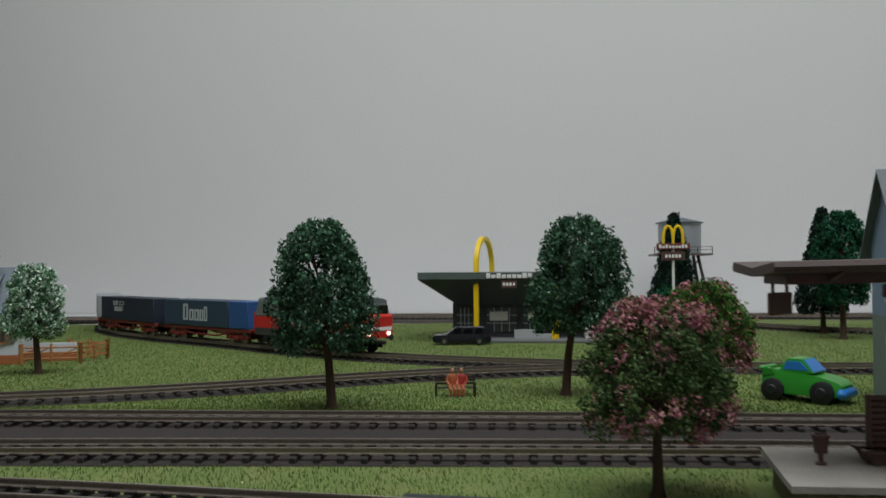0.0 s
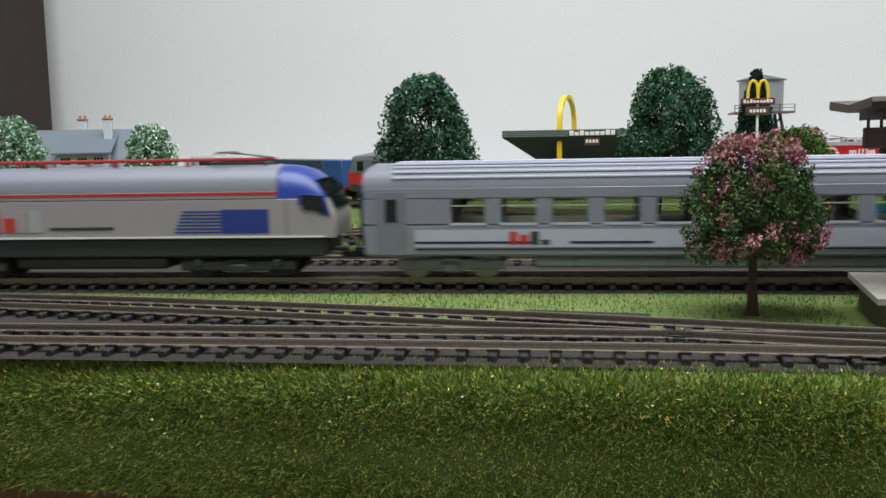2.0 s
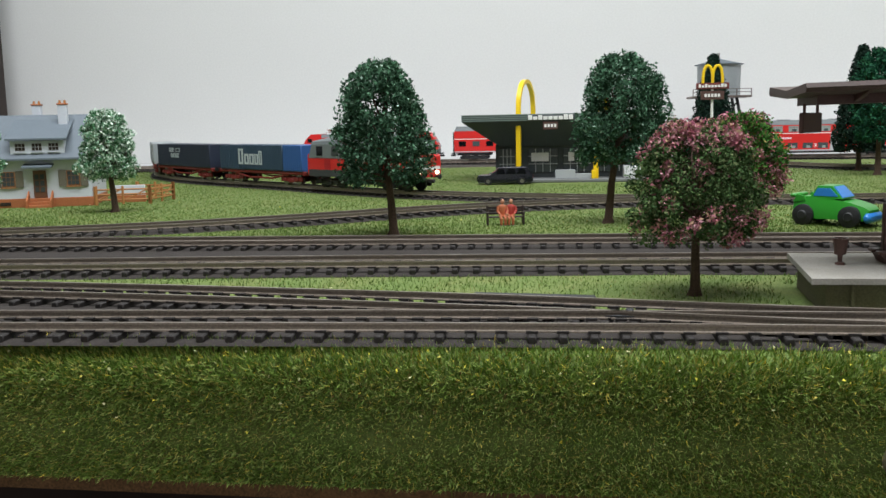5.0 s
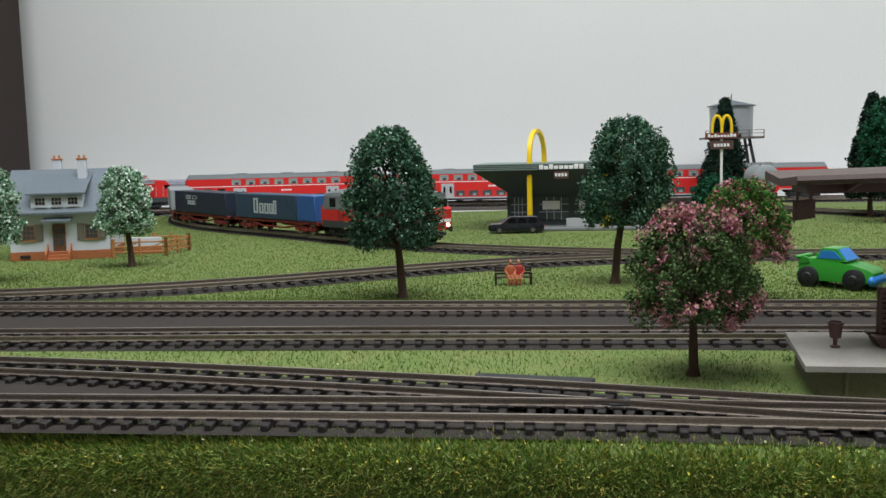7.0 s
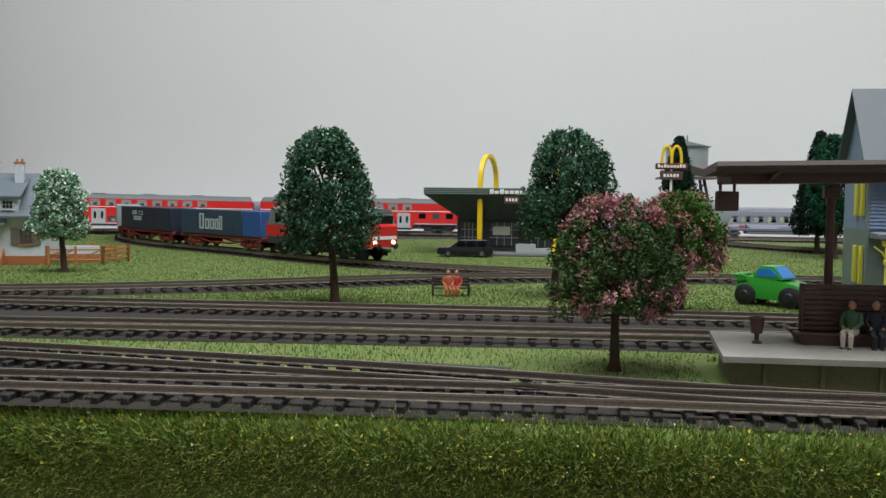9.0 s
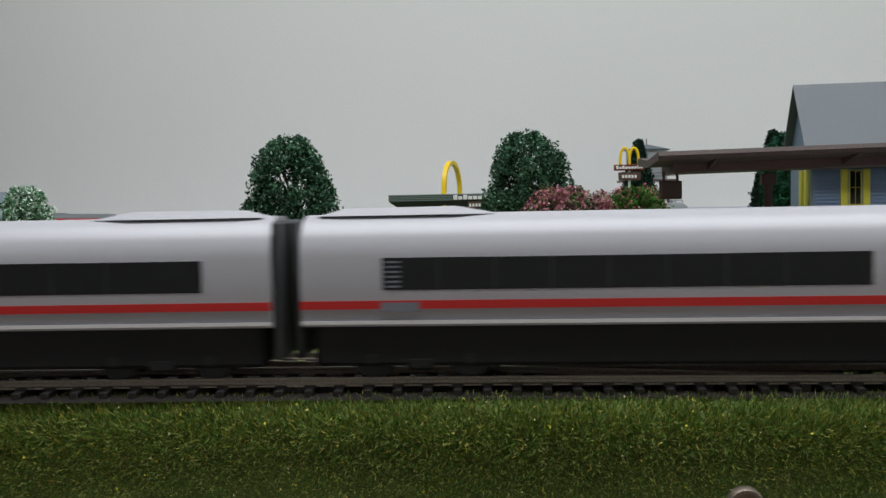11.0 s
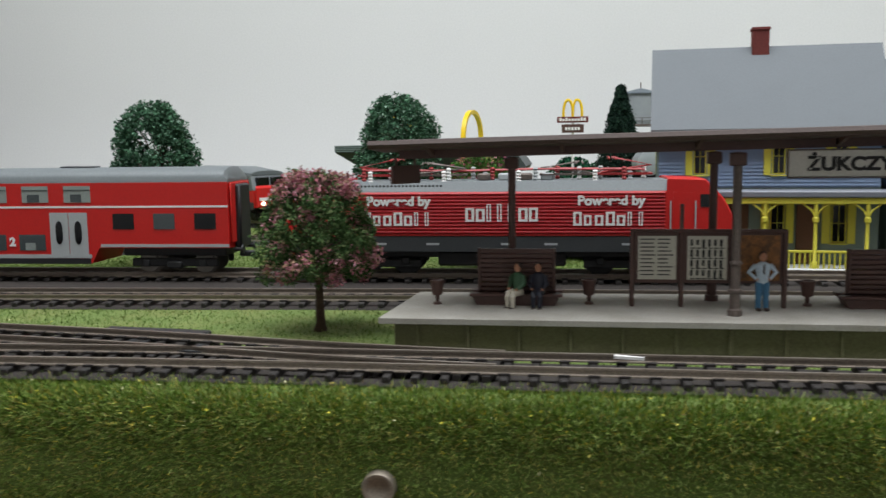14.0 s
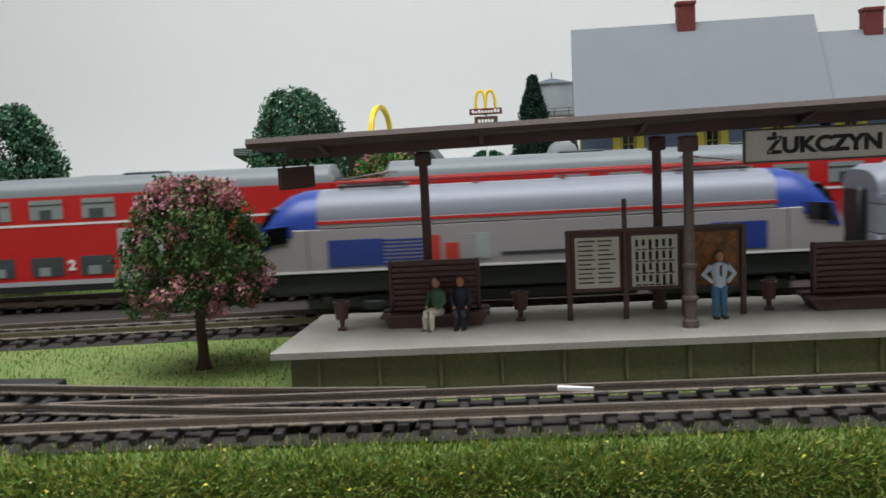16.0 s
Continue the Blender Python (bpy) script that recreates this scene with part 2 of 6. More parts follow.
# ---- mesh building ----
class G:
    """A small mesh builder: verts and faces, and one mesh object at the end."""

    def __init__(self):
        self.v, self.f = [], []

    def add(self, verts, faces):
        n = len(self.v)
        self.v += [tuple(p) for p in verts]
        self.f += [tuple(n + i for i in f) for f in faces]
        return self

    def box(self, x0, x1, y0, y1, z0, z1, b=0.0, m=None):
        b = min(b, (x1 - x0) / 2.1, (y1 - y0) / 2.1, (z1 - z0) / 2.1)
        if b <= 0:
            vs = [(x, y, z) for x in (x0, x1) for y in (y0, y1) for z in (z0, z1)]
            fs = [(0, 1, 3, 2), (4, 6, 7, 5), (0, 4, 5, 1), (2, 3, 7, 6), (0, 2, 6, 4), (1, 5, 7, 3)]
        else:
            vs, ix = [], {}
            for i, x in enumerate((x0, x1)):
                for j, y in enumerate((y0, y1)):
                    for k, z in enumerate((z0, z1)):
                        dx, dy, dz = b * (1 - 2 * i), b * (1 - 2 * j), b * (1 - 2 * k)
                        for a, p in enumerate(((x, y + dy, z + dz), (x + dx, y, z + dz), (x + dx, y + dy, z))):
                            ix[i, j, k, a] = len(vs)
                            vs.append(p)
            q = [(0, 0), (0, 1), (1, 1), (1, 0)]
            fs = [tuple(ix[i, j, k, 0] for j, k in q) for i in (0, 1)]
            fs += [tuple(ix[i, j, k, 1] for i, k in q) for j in (0, 1)]
            fs += [tuple(ix[i, j, k, 2] for i, j in q) for k in (0, 1)]
            fs += [(ix[i, j, 0, 0], ix[i, j, 1, 0], ix[i, j, 1, 1], ix[i, j, 0, 1]) for i in (0, 1) for j in (0, 1)]
            fs += [(ix[i, 0, k, 0], ix[i, 1, k, 0], ix[i, 1, k, 2], ix[i, 0, k, 2]) for i in (0, 1) for k in (0, 1)]
            fs += [(ix[0, j, k, 1], ix[1, j, k, 1], ix[1, j, k, 2], ix[0, j, k, 2]) for j in (0, 1) for k in (0, 1)]
            fs += [tuple(ix[i, j, k, a] for a in range(3)) for i in (0, 1) for j in (0, 1) for k in (0, 1)]
        if m is not None:
            vs = [m @ Vector(p) for p in vs]
        return self.add(vs, fs)

    def prism(self, poly, axis, a, c):
        """A polygon drawn out along one axis; its two numbers are the other axes in order."""
        put = {"x": lambda p, h: (h, *p), "y": lambda p, h: (p[0], h, p[1]), "z": lambda p, h: (*p, h)}[axis]
        n = len(poly)
        vs = [put(p, a) for p in poly] + [put(p, c) for p in poly]
        fs = [tuple(range(n)), tuple(range(n, 2 * n))] + [(i, (i + 1) % n, n + (i + 1) % n, n + i) for i in range(n)]
        return self.add(vs, fs)

    def loft(self, rings, caps=True):
        n = len(rings[0])
        vs = [p for r in rings for p in r]
        fs = [(r * n + i, r * n + (i + 1) % n, (r + 1) * n + (i + 1) % n, (r + 1) * n + i) for r in range(len(rings) - 1) for i in range(n)]
        if caps:
            fs += [tuple(range(n)), tuple(range((len(rings) - 1) * n, len(rings) * n))]
        return self.add(vs, fs)

    def tube(self, pts, radii, n=8):
        pts = [Vector(p) for p in pts]
        if isinstance(radii, (int, float)):
            radii = [radii] * len(pts)
        rings = []
        for i, p in enumerate(pts):
            d = (pts[min(i + 1, len(pts) - 1)] - pts[max(i - 1, 0)]).normalized()
            u = d.cross(Vector((0.13, 0.97, 0.2)) if abs(d.y) < 0.9 else Vector((1, 0, 0.1))).normalized()
            w = d.cross(u)
            rings.append([p + radii[i] * (math.cos(2 * math.pi * k / n) * u + math.sin(2 * math.pi * k / n) * w) for k in range(n)])
        return self.loft(rings)

    def ball(self, c, rx, ry, rz, n=10, k=6):
        rings = []
        for i in range(k + 1):
            a = math.pi * (0.02 + 0.96 * i / k)
            rings.append([(c[0] + rx * math.sin(a) * math.cos(2 * math.pi * j / n), c[1] + ry * math.sin(a) * math.sin(2 * math.pi * j / n), c[2] - rz * math.cos(a)) for j in range(n)])
        return self.loft(rings)

    def mesh(self, name, material, smooth=True):
        me = bpy.data.meshes.new(name)
        me.from_pydata([tuple(p) for p in self.v], [], self.f)
        if len(self.v) < 30000:
            bm = bmesh.new()
            bm.from_mesh(me)
            bmesh.ops.recalc_face_normals(bm, faces=bm.faces)
            bm.to_mesh(me)
            bm.free()
        if smooth:
            me.shade_smooth()
            me.set_sharp_from_angle(angle=radians(38))
        me.materials.append(material)
        return me

    def obj(self, name, material, parent=None, label="", kind="", smooth=True):
        ob = new(name, self.mesh(name, material, smooth))
        ob.parent = parent
        return tagged(ob, label=label, kind=kind)


def thing(name, label, category, m=None, group="", kind=""):
    ob = new(name)
    ob.empty_display_size = 0.01
    ob.matrix_world = m if m is not None else Matrix()
    return tagged(ob, label, category, group, kind)


def letters(name, body, size, material, parent, m, label="", depth=0.00015, stretch=1.0):
    """Raised letters in the built-in font, turned into a mesh."""
    cu = bpy.data.curves.new(name, "FONT")
    cu.body, cu.size, cu.extrude, cu.align_x, cu.align_y = body, size, depth, "CENTER", "CENTER"
    cu.offset = size * 0.045
    tmp = new(name, cu)
    me = bpy.data.meshes.new_from_object(tmp.evaluated_get(bpy.context.evaluated_depsgraph_get()))
    bpy.data.objects.remove(tmp)
    me.materials.clear()
    me.materials.append(material)
    ob = new(name, me)
    ob.parent = parent
    ob.matrix_basis = m @ Matrix.Diagonal((stretch, 1, 1, 1))
    return tagged(ob, label=label)


# ---- the tracks' lines ----
RT = 0.0058
BACK = -0.0060


def arc(cx, cy, r, a0, a1, n=24):
    return [(cx + r * math.cos(radians(a0 + (a1 - a0) * i / n)), cy + r * math.sin(radians(a0 + (a1 - a0) * i / n))) for i in range(n + 1)]


class Line:
    """A track's centre line, with lengths along it."""

    def __init__(self, pts, smooth=True):
        p = np.array([(q[0], q[1], q[2] if len(q) > 2 else 0.0) for q in pts], float)
        s = np.concatenate([[0], np.cumsum(np.linalg.norm(np.diff(p[:, :2], axis=0), axis=1))])
        t = np.arange(0, s[-1], 0.004)
        q = np.stack([np.interp(t, s, p[:, k]) for k in range(3)], 1)
        if smooth:
            w = np.hanning(41)
            w /= w.sum()
            pad = np.concatenate([2 * q[0] - q[20:0:-1], q, 2 * q[-1] - q[-2:-22:-1]])
            q = np.stack([np.convolve(pad[:, k], w, "valid") for k in range(3)], 1)
        self.p = q
        self.s = np.concatenate([[0], np.cumsum(np.linalg.norm(np.diff(q[:, :2], axis=0), axis=1))])
        self.long = float(self.s[-1])

    def at(self, s):
        return Vector([float(np.interp(s, self.s, self.p[:, k])) for k in range(3)])

    def near(self, x, y):
        return float(self.s[int(np.argmin((self.p[:, 0] - x) ** 2 + (self.p[:, 1] - y) ** 2))])

    def car(self, s, half, closed=False):
        if closed:
            s = s % self.long
        a, c = (self.at((s - half) % self.long), self.at((s + half) % self.long)) if closed else (self.at(s - half), self.at(s + half))
        d = c - a
        m = (a + c) / 2
        return pose(m.x, m.y, m.z + RT, 0, -math.degrees(math.asin(max(-1, min(1, d.z / d.length)))), math.degrees(math.atan2(d.y, d.x)))


LINE_A = Line([(-1.72, 0.191), (-0.45, 0.192), (-0.2, 0.1965), (-0.1, 0.2015), (0.0, 0.2055), (0.05, 0.2065), (1.68, 0.2065)])
LINE_B = Line([(0.15, 0.2068), (0.1, 0.2105), (0.06, 0.2165), (0.007, 0.2275), (-0.053, 0.235), (-0.143, 0.246), (-0.218, 0.252), (-0.35, 0.256), (-1.72, 0.257)])
RIGHT = 0.92
FRONT_C = [(0.3, 0.331), (0.1, 0.328), (0.01, 0.323), (-0.11, 0.317), (-0.23, 0.307)]
LINE_C = Line([(0.75, 0.331)] + FRONT_C + arc(-0.38, 0.88, 0.58, 270, 90) + [(RIGHT, 1.46)] + arc(RIGHT, 0.8955, 0.5645, 90, -90) + [(0.755, 0.331)])
FRONT_D = [(-0.3, 0.381), (-0.14, 0.386), (0.03, 0.392), (0.2, 0.395)]
LINE_D = Line([(0.75, 1.4)] + arc(-0.38, 0.8905, 0.5095, 90, 270) + FRONT_D + arc(RIGHT, 0.8975, 0.5025, -90, 90) + [(0.755, 1.4)])
LINE_G = Line([(0.234, 1.36), (0.24, 1.26), (0.2425, 1.19), (0.248, 1.14), (0.285, 1.06), (0.35, 1.0), (0.5, 0.95), (0.7, 0.93)])
for line in (LINE_C, LINE_D, LINE_G):
    y0, y1 = 1.2, 1.36
    k = np.clip((line.p[:, 1] - y0) / (y1 - y0), 0, 1)
    line.p[:, 2] = BACK * k * k * (3 - 2 * k)
LINE_E = Line([(0.16, 0.6195), (0.09, 0.617), (0.03, 0.603), (-0.045, 0.577), (-0.108, 0.538), (-0.17, 0.493), (-0.245, 0.452), (-0.322, 0.428), (-0.42, 0.407), (-0.5, 0.397)])
LINE_F = Line([(0.9, 0.64), (0.3, 0.624), (0.16, 0.62), (0.06, 0.628), (-0.01, 0.647), (-0.05, 0.66), (-0.095, 0.68), (-0.141, 0.707), (-0.19, 0.743), (-0.25, 0.794), (-0.297, 0.832), (-0.339, 0.864), (-0.38, 0.895), (-0.435, 0.945), (-0.5, 1.03), (-0.54, 1.12), (-0.56, 1.22)])

# ---- room ----
def slab(name, x0, x1, y0, y1, z0, z1, material, label, category="wall"):
    return tagged(G().box(x0, x1, y0, y1, z0, z1).obj(name, material, kind="structure"), label, category)


slab("wall_north", -2.6, 2.6, 1.7, 1.78, -0.86, 1.8, WALL, "plain off-white painted wall behind the layout")
slab("wall_south", -2.6, 2.6, -2.12, -2.0, -0.86, 1.8, WALL, "plain off-white painted wall")
slab("wall_west", -2.72, -2.6, -2.12, 1.78, -0.86, 1.8, WALL, "plain off-white painted wall")
slab("wall_east", 2.6, 2.72, -2.12, 1.78, -0.86, 1.8, WALL, "plain off-white painted wall")
slab("ceiling", -2.72, 2.72, -2.12, 1.78, 1.8, 1.9, CEIL, "plain white ceiling", "ceiling")
slab("floor", -2.72, 2.72, -2.12, 1.78, -0.96, -0.86, FLOOR, "brown laminate floor", "floor")

# dark cabinet in the corner beside the wall
cab = thing("cabinet", "tall dark-stained wooden cabinet against the wall", "cabinet", pose(-1.457, 1.52, -0.86))
G().box(-0.36, 0.36, -0.06, 0.12, 0, 2.2, 0.006).obj("body", WOODDARK, cab)
for x in (-0.18, 0.18):
    G().box(x - 0.165, x + 0.165, -0.078, -0.062, 0.1, 2.1, 0.004).obj("door", WOODDARK, cab)
    G().tube([(x * 0.2, -0.095, 1.0), (x * 0.2, -0.095, 1.15)], 0.006).obj("handle", STEEL, cab)

# ---- the layout board: grass mat bent over its front edge ----
FRONT = 0.1835
edge = [(1.17, 0.0)] + [(0.195, 0.0)] + [(0.195 + 0.0115 * math.cos(radians(a)), -0.0115 + 0.0115 * math.sin(radians(a))) for a in (105, 120, 135, 150, 165, 180)] + [(FRONT - 0.001, -0.025), (FRONT, -0.0395), (0.2, -0.0395), (0.2, -0.012), (1.17, -0.012)]
g = G()
xs = np.linspace(-1.75, 1.7, 140)
rings = []
for x in xs:
    far = float(np.interp(x, [-1.75, -0.2, 0.3, 0.5, 1.7], [1.12, 1.17, 1.28, 1.25, 1.2]))
    w = 0.0003 * noise.noise(Vector((x * 14, 0, 0)))
    rings.append([(x, far if y > 1.1 else y + (w if y < 0.19 else 0), z + (0.0008 * noise.noise(Vector((x * 9, y * 9, 3))) if -0.01 < z <= 0 and y < 1 else 0)) for y, z in edge])
g.loft(rings)
tagged(g.obj("ground", GRASS, kind="structure"), "green grass mat of a model layout, bent over the front edge", "ground")
tagged(G().box(-1.8, 1.75, 0.21, 1.695, -0.035, -0.0125).obj("baseboard", BOARD, kind="structure"), "white layout baseboard under the grass mat", "baseboard")
tagged(G().box(-1.8, 1.75, 0.186, 0.208, -0.0445, -0.0397).obj("trim", BARE, kind="structure"), "raw wooden edge under the grass mat", "trim")
tagged(G().box(-1.8, 1.75, 1.14, 1.695, -0.0122, -0.0108).obj("back_board", BOARD, kind="structure"), "bare white board behind the meadow", "board")
g = G()
g.box(-1.3, 1.4, 1.365, 1.5, -0.0107, BACK - 0.0001)
tagged(g.obj("track_embankment", BED, kind="structure"), "dark ballast embankment before the wall", "embankment")

# frame and legs under the board
for k, x in enumerate((-1.2, 0.1635, 1.3)):
    leg = thing("table_leg", "square pale pine leg under the layout board", "table leg", pose(x, 0.235, -0.86), group="legs of the layout table")
    G().box(-0.0255, 0.0255, -0.0255, 0.0255, 0, 0.815, 0.0015).obj("post", WOODPALE, leg)
for x in (-0.069, -0.62, 0.7):
    tagged(G().box(x - 0.009, x + 0.009, 0.212, 1.6, -0.064, -0.0355, 0.001).obj("batten", WOODPALE), "pale pine batten under the layout board", "batten", "battens under the board")
# Added panel whose dark colour stands for the shade under the board
tagged(G().box(-1.75, 1.7, 1.25, 1.27, -0.85, -0.04).obj("shade_panel", WOODDARK, kind="structure"), "added dark panel standing for the shade under the board", "panel")

# screw head in the grass edge
kn = thing("screw_cap", "dull round metal screw cap in the grass edge", "screw cap", pose(0.0945, FRONT - 0.001, -0.0265))
g = G()
g.loft([[(r * math.cos(2 * math.pi * i / 20), y, r * math.sin(2 * math.pi * i / 20)) for i in range(20)] for r, y in ((0.005, 0.003), (0.005, -0.003), (0.0046, -0.0036), (0.0036, -0.0036), (0.003, -0.0032), (0.002, -0.0024), (0.001, -0.0022))])
g.obj("disc", PEWTER, kn)


# ---- grass fibres ----
def fibres(name, pts, normals, length, width, material, label, seed):
    """One triangle a blade, joined into one mesh."""
    rng = np.random.default_rng(seed)
    n = len(pts)
    lean = normals + rng.normal(0, 0.45, (n, 3)) + np.array([0, 0, 0.25])
    lean /= np.linalg.norm(lean, axis=1)[:, None]
    side = np.cross(lean, rng.normal(0, 1, (n, 3)))
    side /= np.linalg.norm(side, axis=1)[:, None]
    ln = (length * rng.uniform(0.55, 1.25, n))[:, None]
    wd = (width * rng.uniform(0.7, 1.3, n))[:, None]
    v = np.stack([pts - side * wd / 2, pts + side * wd / 2, pts + lean * ln], 1).reshape(-1, 3)
    me = bpy.data.meshes.new(name)
    me.vertices.add(3 * n)
    me.vertices.foreach_set("co", v.ravel())
    me.loops.add(3 * n)
    me.loops.foreach_set("vertex_index", np.arange(3 * n))
    me.polygons.add(n)
    me.polygons.foreach_set("loop_start", np.arange(0, 3 * n, 3))
    me.update(calc_edges=True)
    me.materials.append(material)
    return tagged(new(name, me), label, "grass", kind="stuff")


def clear_of(pts, gap):
    """Keeps the places that lie off every track and building plot."""
    keep = np.ones(len(pts), bool)
    for line in (LINE_A, LINE_B, LINE_C, LINE_D, LINE_E, LINE_F, LINE_G):
        q = line.p[::3, :2]
        lo, hi = q.min(0) - 0.03, q.max(0) + 0.03
        idx = np.where(keep & (pts[:, 0] > lo[0]) & (pts[:, 0] < hi[0]) & (pts[:, 1] > lo[1]) & (pts[:, 1] < hi[1]))[0]
        for c in range(0, len(idx), 4000):
            part_ = idx[c:c + 4000]
            d = np.min(np.hypot(pts[part_, None, 0] - q[None, :, 0], pts[part_, None, 1] - q[None, :, 1]), axis=1)
            keep[part_[d < gap]] = False
    keep &= ~((pts[:, 0] > 0.083) & (pts[:, 1] > 0.2335) & (pts[:, 1] < 0.29) & (pts[:, 0] < 0.63))
    keep &= ~((pts[:, 0] > -0.42) & (pts[:, 0] < 0.75) & (pts[:, 1] > 0.315) & (pts[:, 1] < 0.388))
    keep &= ~((pts[:, 0] < 0.08) & (pts[:, 1] > 0.2) & (pts[:, 1] < np.interp(pts[:, 0], [-0.35, -0.14, 0.0, 0.08], [0.256, 0.246, 0.228, 0.214])))
    keep &= ~((pts[:, 0] > 0.195) & (pts[:, 0] < 0.4) & (pts[:, 1] > 0.418) & (pts[:, 1] < 0.5))
    keep &= ~((pts[:, 0] > -0.086) & (pts[:, 0] < 0.098) & (pts[:, 1] > 0.835) & (pts[:, 1] < 0.985))
    return pts[keep]


rng = np.random.default_rng(5)
n = 240000
x, h = rng.uniform(-0.3, 0.45, n), rng.uniform(-0.0395, 0.0, n)
y = np.where(h > -0.0115, 0.195 - np.sqrt(np.maximum(0.0115 ** 2 - (h + 0.0115) ** 2, 0)), FRONT)
nor = np.stack([0 * x, np.where(h > -0.0115, (y - 0.195), -0.0115), np.where(h > -0.0115, h + 0.0115, 0.0)], 1)
nor /= np.linalg.norm(nor, axis=1)[:, None]
fibres("grass_fringe", np.stack([x, y, h], 1), nor, 0.0026, 0.00042, BLADES, "short green and yellow flocked grass on the board edge", 1)
n = 90000
p = np.stack([rng.uniform(-0.42, 0.52, n), rng.uniform(0.184, 0.44, n)], 1)
p = clear_of(p, 0.0155)
fibres("grass_strip", np.stack([p[:, 0], p[:, 1], 0 * p[:, 0]], 1), np.tile([0, 0, 1.0], (len(p), 1)), 0.0016, 0.00036, MEADOW_DIM, "short green flocked grass between the tracks", 2)
n = 200000
u = rng.uniform(0, 1, n)
yy = 0.42 + 0.75 * u ** 1.4
p = np.stack([(rng.uniform(-0.78, 0.62, n)) * (yy + 0.06) + 0.02, yy], 1)
p = clear_of(p, 0.016)
fibres("grass_meadow", np.stack([p[:, 0], p[:, 1], 0 * p[:, 0]], 1), np.tile([0, 0, 1.0], (len(p), 1)), 0.0013, 0.00055, MEADOW_DIM, "short green flocked grass of the meadow", 3)
n = 800
x = rng.uniform(-0.3, 0.45, n)
h = -0.03 * rng.uniform(0, 1, n) ** 2
p1 = np.stack([x, np.where(h > -0.0115, 0.1935 - np.sqrt(np.maximum(0.0115 ** 2 - (h + 0.0115) ** 2, 0)), FRONT - 0.0015), h + 0.0008], 1)
q = np.stack([rng.uniform(-0.5, 0.5, 160), rng.uniform(0.24, 0.9, 160)], 1)
q = clear_of(q, 0.016)
p1 = np.concatenate([p1, np.stack([q[:, 0], q[:, 1], 0 * q[:, 0] + 0.0012], 1)])
g = G()
for a in p1:
    r = 0.00045 * random.uniform(0.7, 1.5)
    t = [Vector((random.gauss(0, 1), random.gauss(0, 1), random.gauss(0, 1))).normalized() * r for _ in range(4)]
    g.add([Vector(a) + w for w in t], [(0, 1, 2), (0, 2, 3), (0, 3, 1), (1, 3, 2)])
tagged(g.obj("flock_specks", SPECK, kind="stuff", smooth=False), "scattered pale yellow flock crumbs in the grass", "grass")


# ---- tracks ----
sleeper_mesh = G().box(-0.0013, 0.0013, -0.0138, 0.0138, 0.0, 0.003, 0.0004).box(-0.0017, 0.0017, -0.0105, -0.0062, 0.003, 0.0037).box(-0.0017, 0.0017, 0.0062, 0.0105, 0.003, 0.0037).mesh("sleeper", SLEEPER)


def rail_mesh(line, s0, s1, off, step=0.012):
    """A rail with foot, web and head along a line."""
    prof = [(-0.0011, 0.0032), (-0.0011, 0.0036), (-0.0004, 0.0039), (-0.0004, 0.0049), (-0.0006, 0.0051), (-0.0006, 0.0058), (0.0006, 0.0058), (0.0006, 0.0051), (0.0004, 0.0049), (0.0004, 0.0039), (0.0011, 0.0036), (0.0011, 0.0032)]
    rings = []
    for s in np.linspace(s0, s1, max(2, int((s1 - s0) / step))):
        a, c = line.at(s - 0.002), line.at(s + 0.002)
        d = (c - a)
        d.z = 0
        d.normalize()
        u = Vector((-d.y, d.x, 0))
        m = (a + c) / 2
        rings.append([m + u * (off + q[0]) + Vector((0, 0, q[1])) for q in prof])
    return G().loft(rings)


def track(name, line, label, near, pitch=0.0087, s0=0.0, s1=None, bed=True, wide=0.0):
    """Two rails on sleepers; sleepers inside the stretch near are single parts, the rest is one mesh."""
    s1 = line.long - 0.003 if s1 is None else s1
    th = thing(name, label, "railway track", kind="structure")
    for off in (-0.00885, 0.00885):
        rail_mesh(line, s0 + 0.003, s1, off).obj("rail", RAIL, th)
    rest = G()
    s = s0 + 0.005
    while s < s1 - 0.002:
        a, c = line.at(s - 0.004), line.at(s + 0.004)
        m = pose(*((a + c) / 2), 0, 0, math.degrees(math.atan2(c.y - a.y, c.x - a.x)))
        if near and near[0] < a.x < near[1] and a.y < 0.7:
            ob = new("sleeper", sleeper_mesh)
            ob.parent, ob.matrix_basis = th, m
        else:
            rest.box(-0.0013, 0.0013, -0.0138, 0.0138, 0, 0.003, m=m)
        s += pitch
    if rest.v:
        rest.obj("far_sleepers", SLEEPER, th, kind="stuff")
    if bed:
        rings = []
        for s in np.linspace(s0 + 0.003, s1, max(2, int((s1 - s0) / 0.02))):
            a, c = line.at(s - 0.002), line.at(s + 0.002)
            d = c - a
            u = Vector((-d.y, d.x, 0)).normalized()
            m = (a + c) / 2
            rings.append([m + u * o + Vector((0, 0, z)) for o, z in ((-0.0148, 0.0001), (-0.0135, 0.0011), (0.0135, 0.0011), (0.0148, 0.0001))])
        G().loft(rings).obj("bed", BALLAST, th)
    return th


track("track_front", LINE_A, "straight model railway track along the board edge", (-0.3, 0.5))
track("track_turnout", LINE_B, "model railway track branching off at a turnout", (-0.34, 0.1), s0=0.02)
track("track_outer", LINE_C, "outer loop of model railway track", (-0.36, 0.45))
track("track_inner", LINE_D, "inner loop of model railway track", (-0.4, 0.45))
track("track_branch", LINE_E, "curved branch of model railway track in the meadow", (-0.4, 0.1), s0=0.02)
track("track_siding", LINE_F, "curved siding of model railway track", (-0.3, 0.4))
track("track_yard", LINE_G, "short siding of model railway track at the back", None)

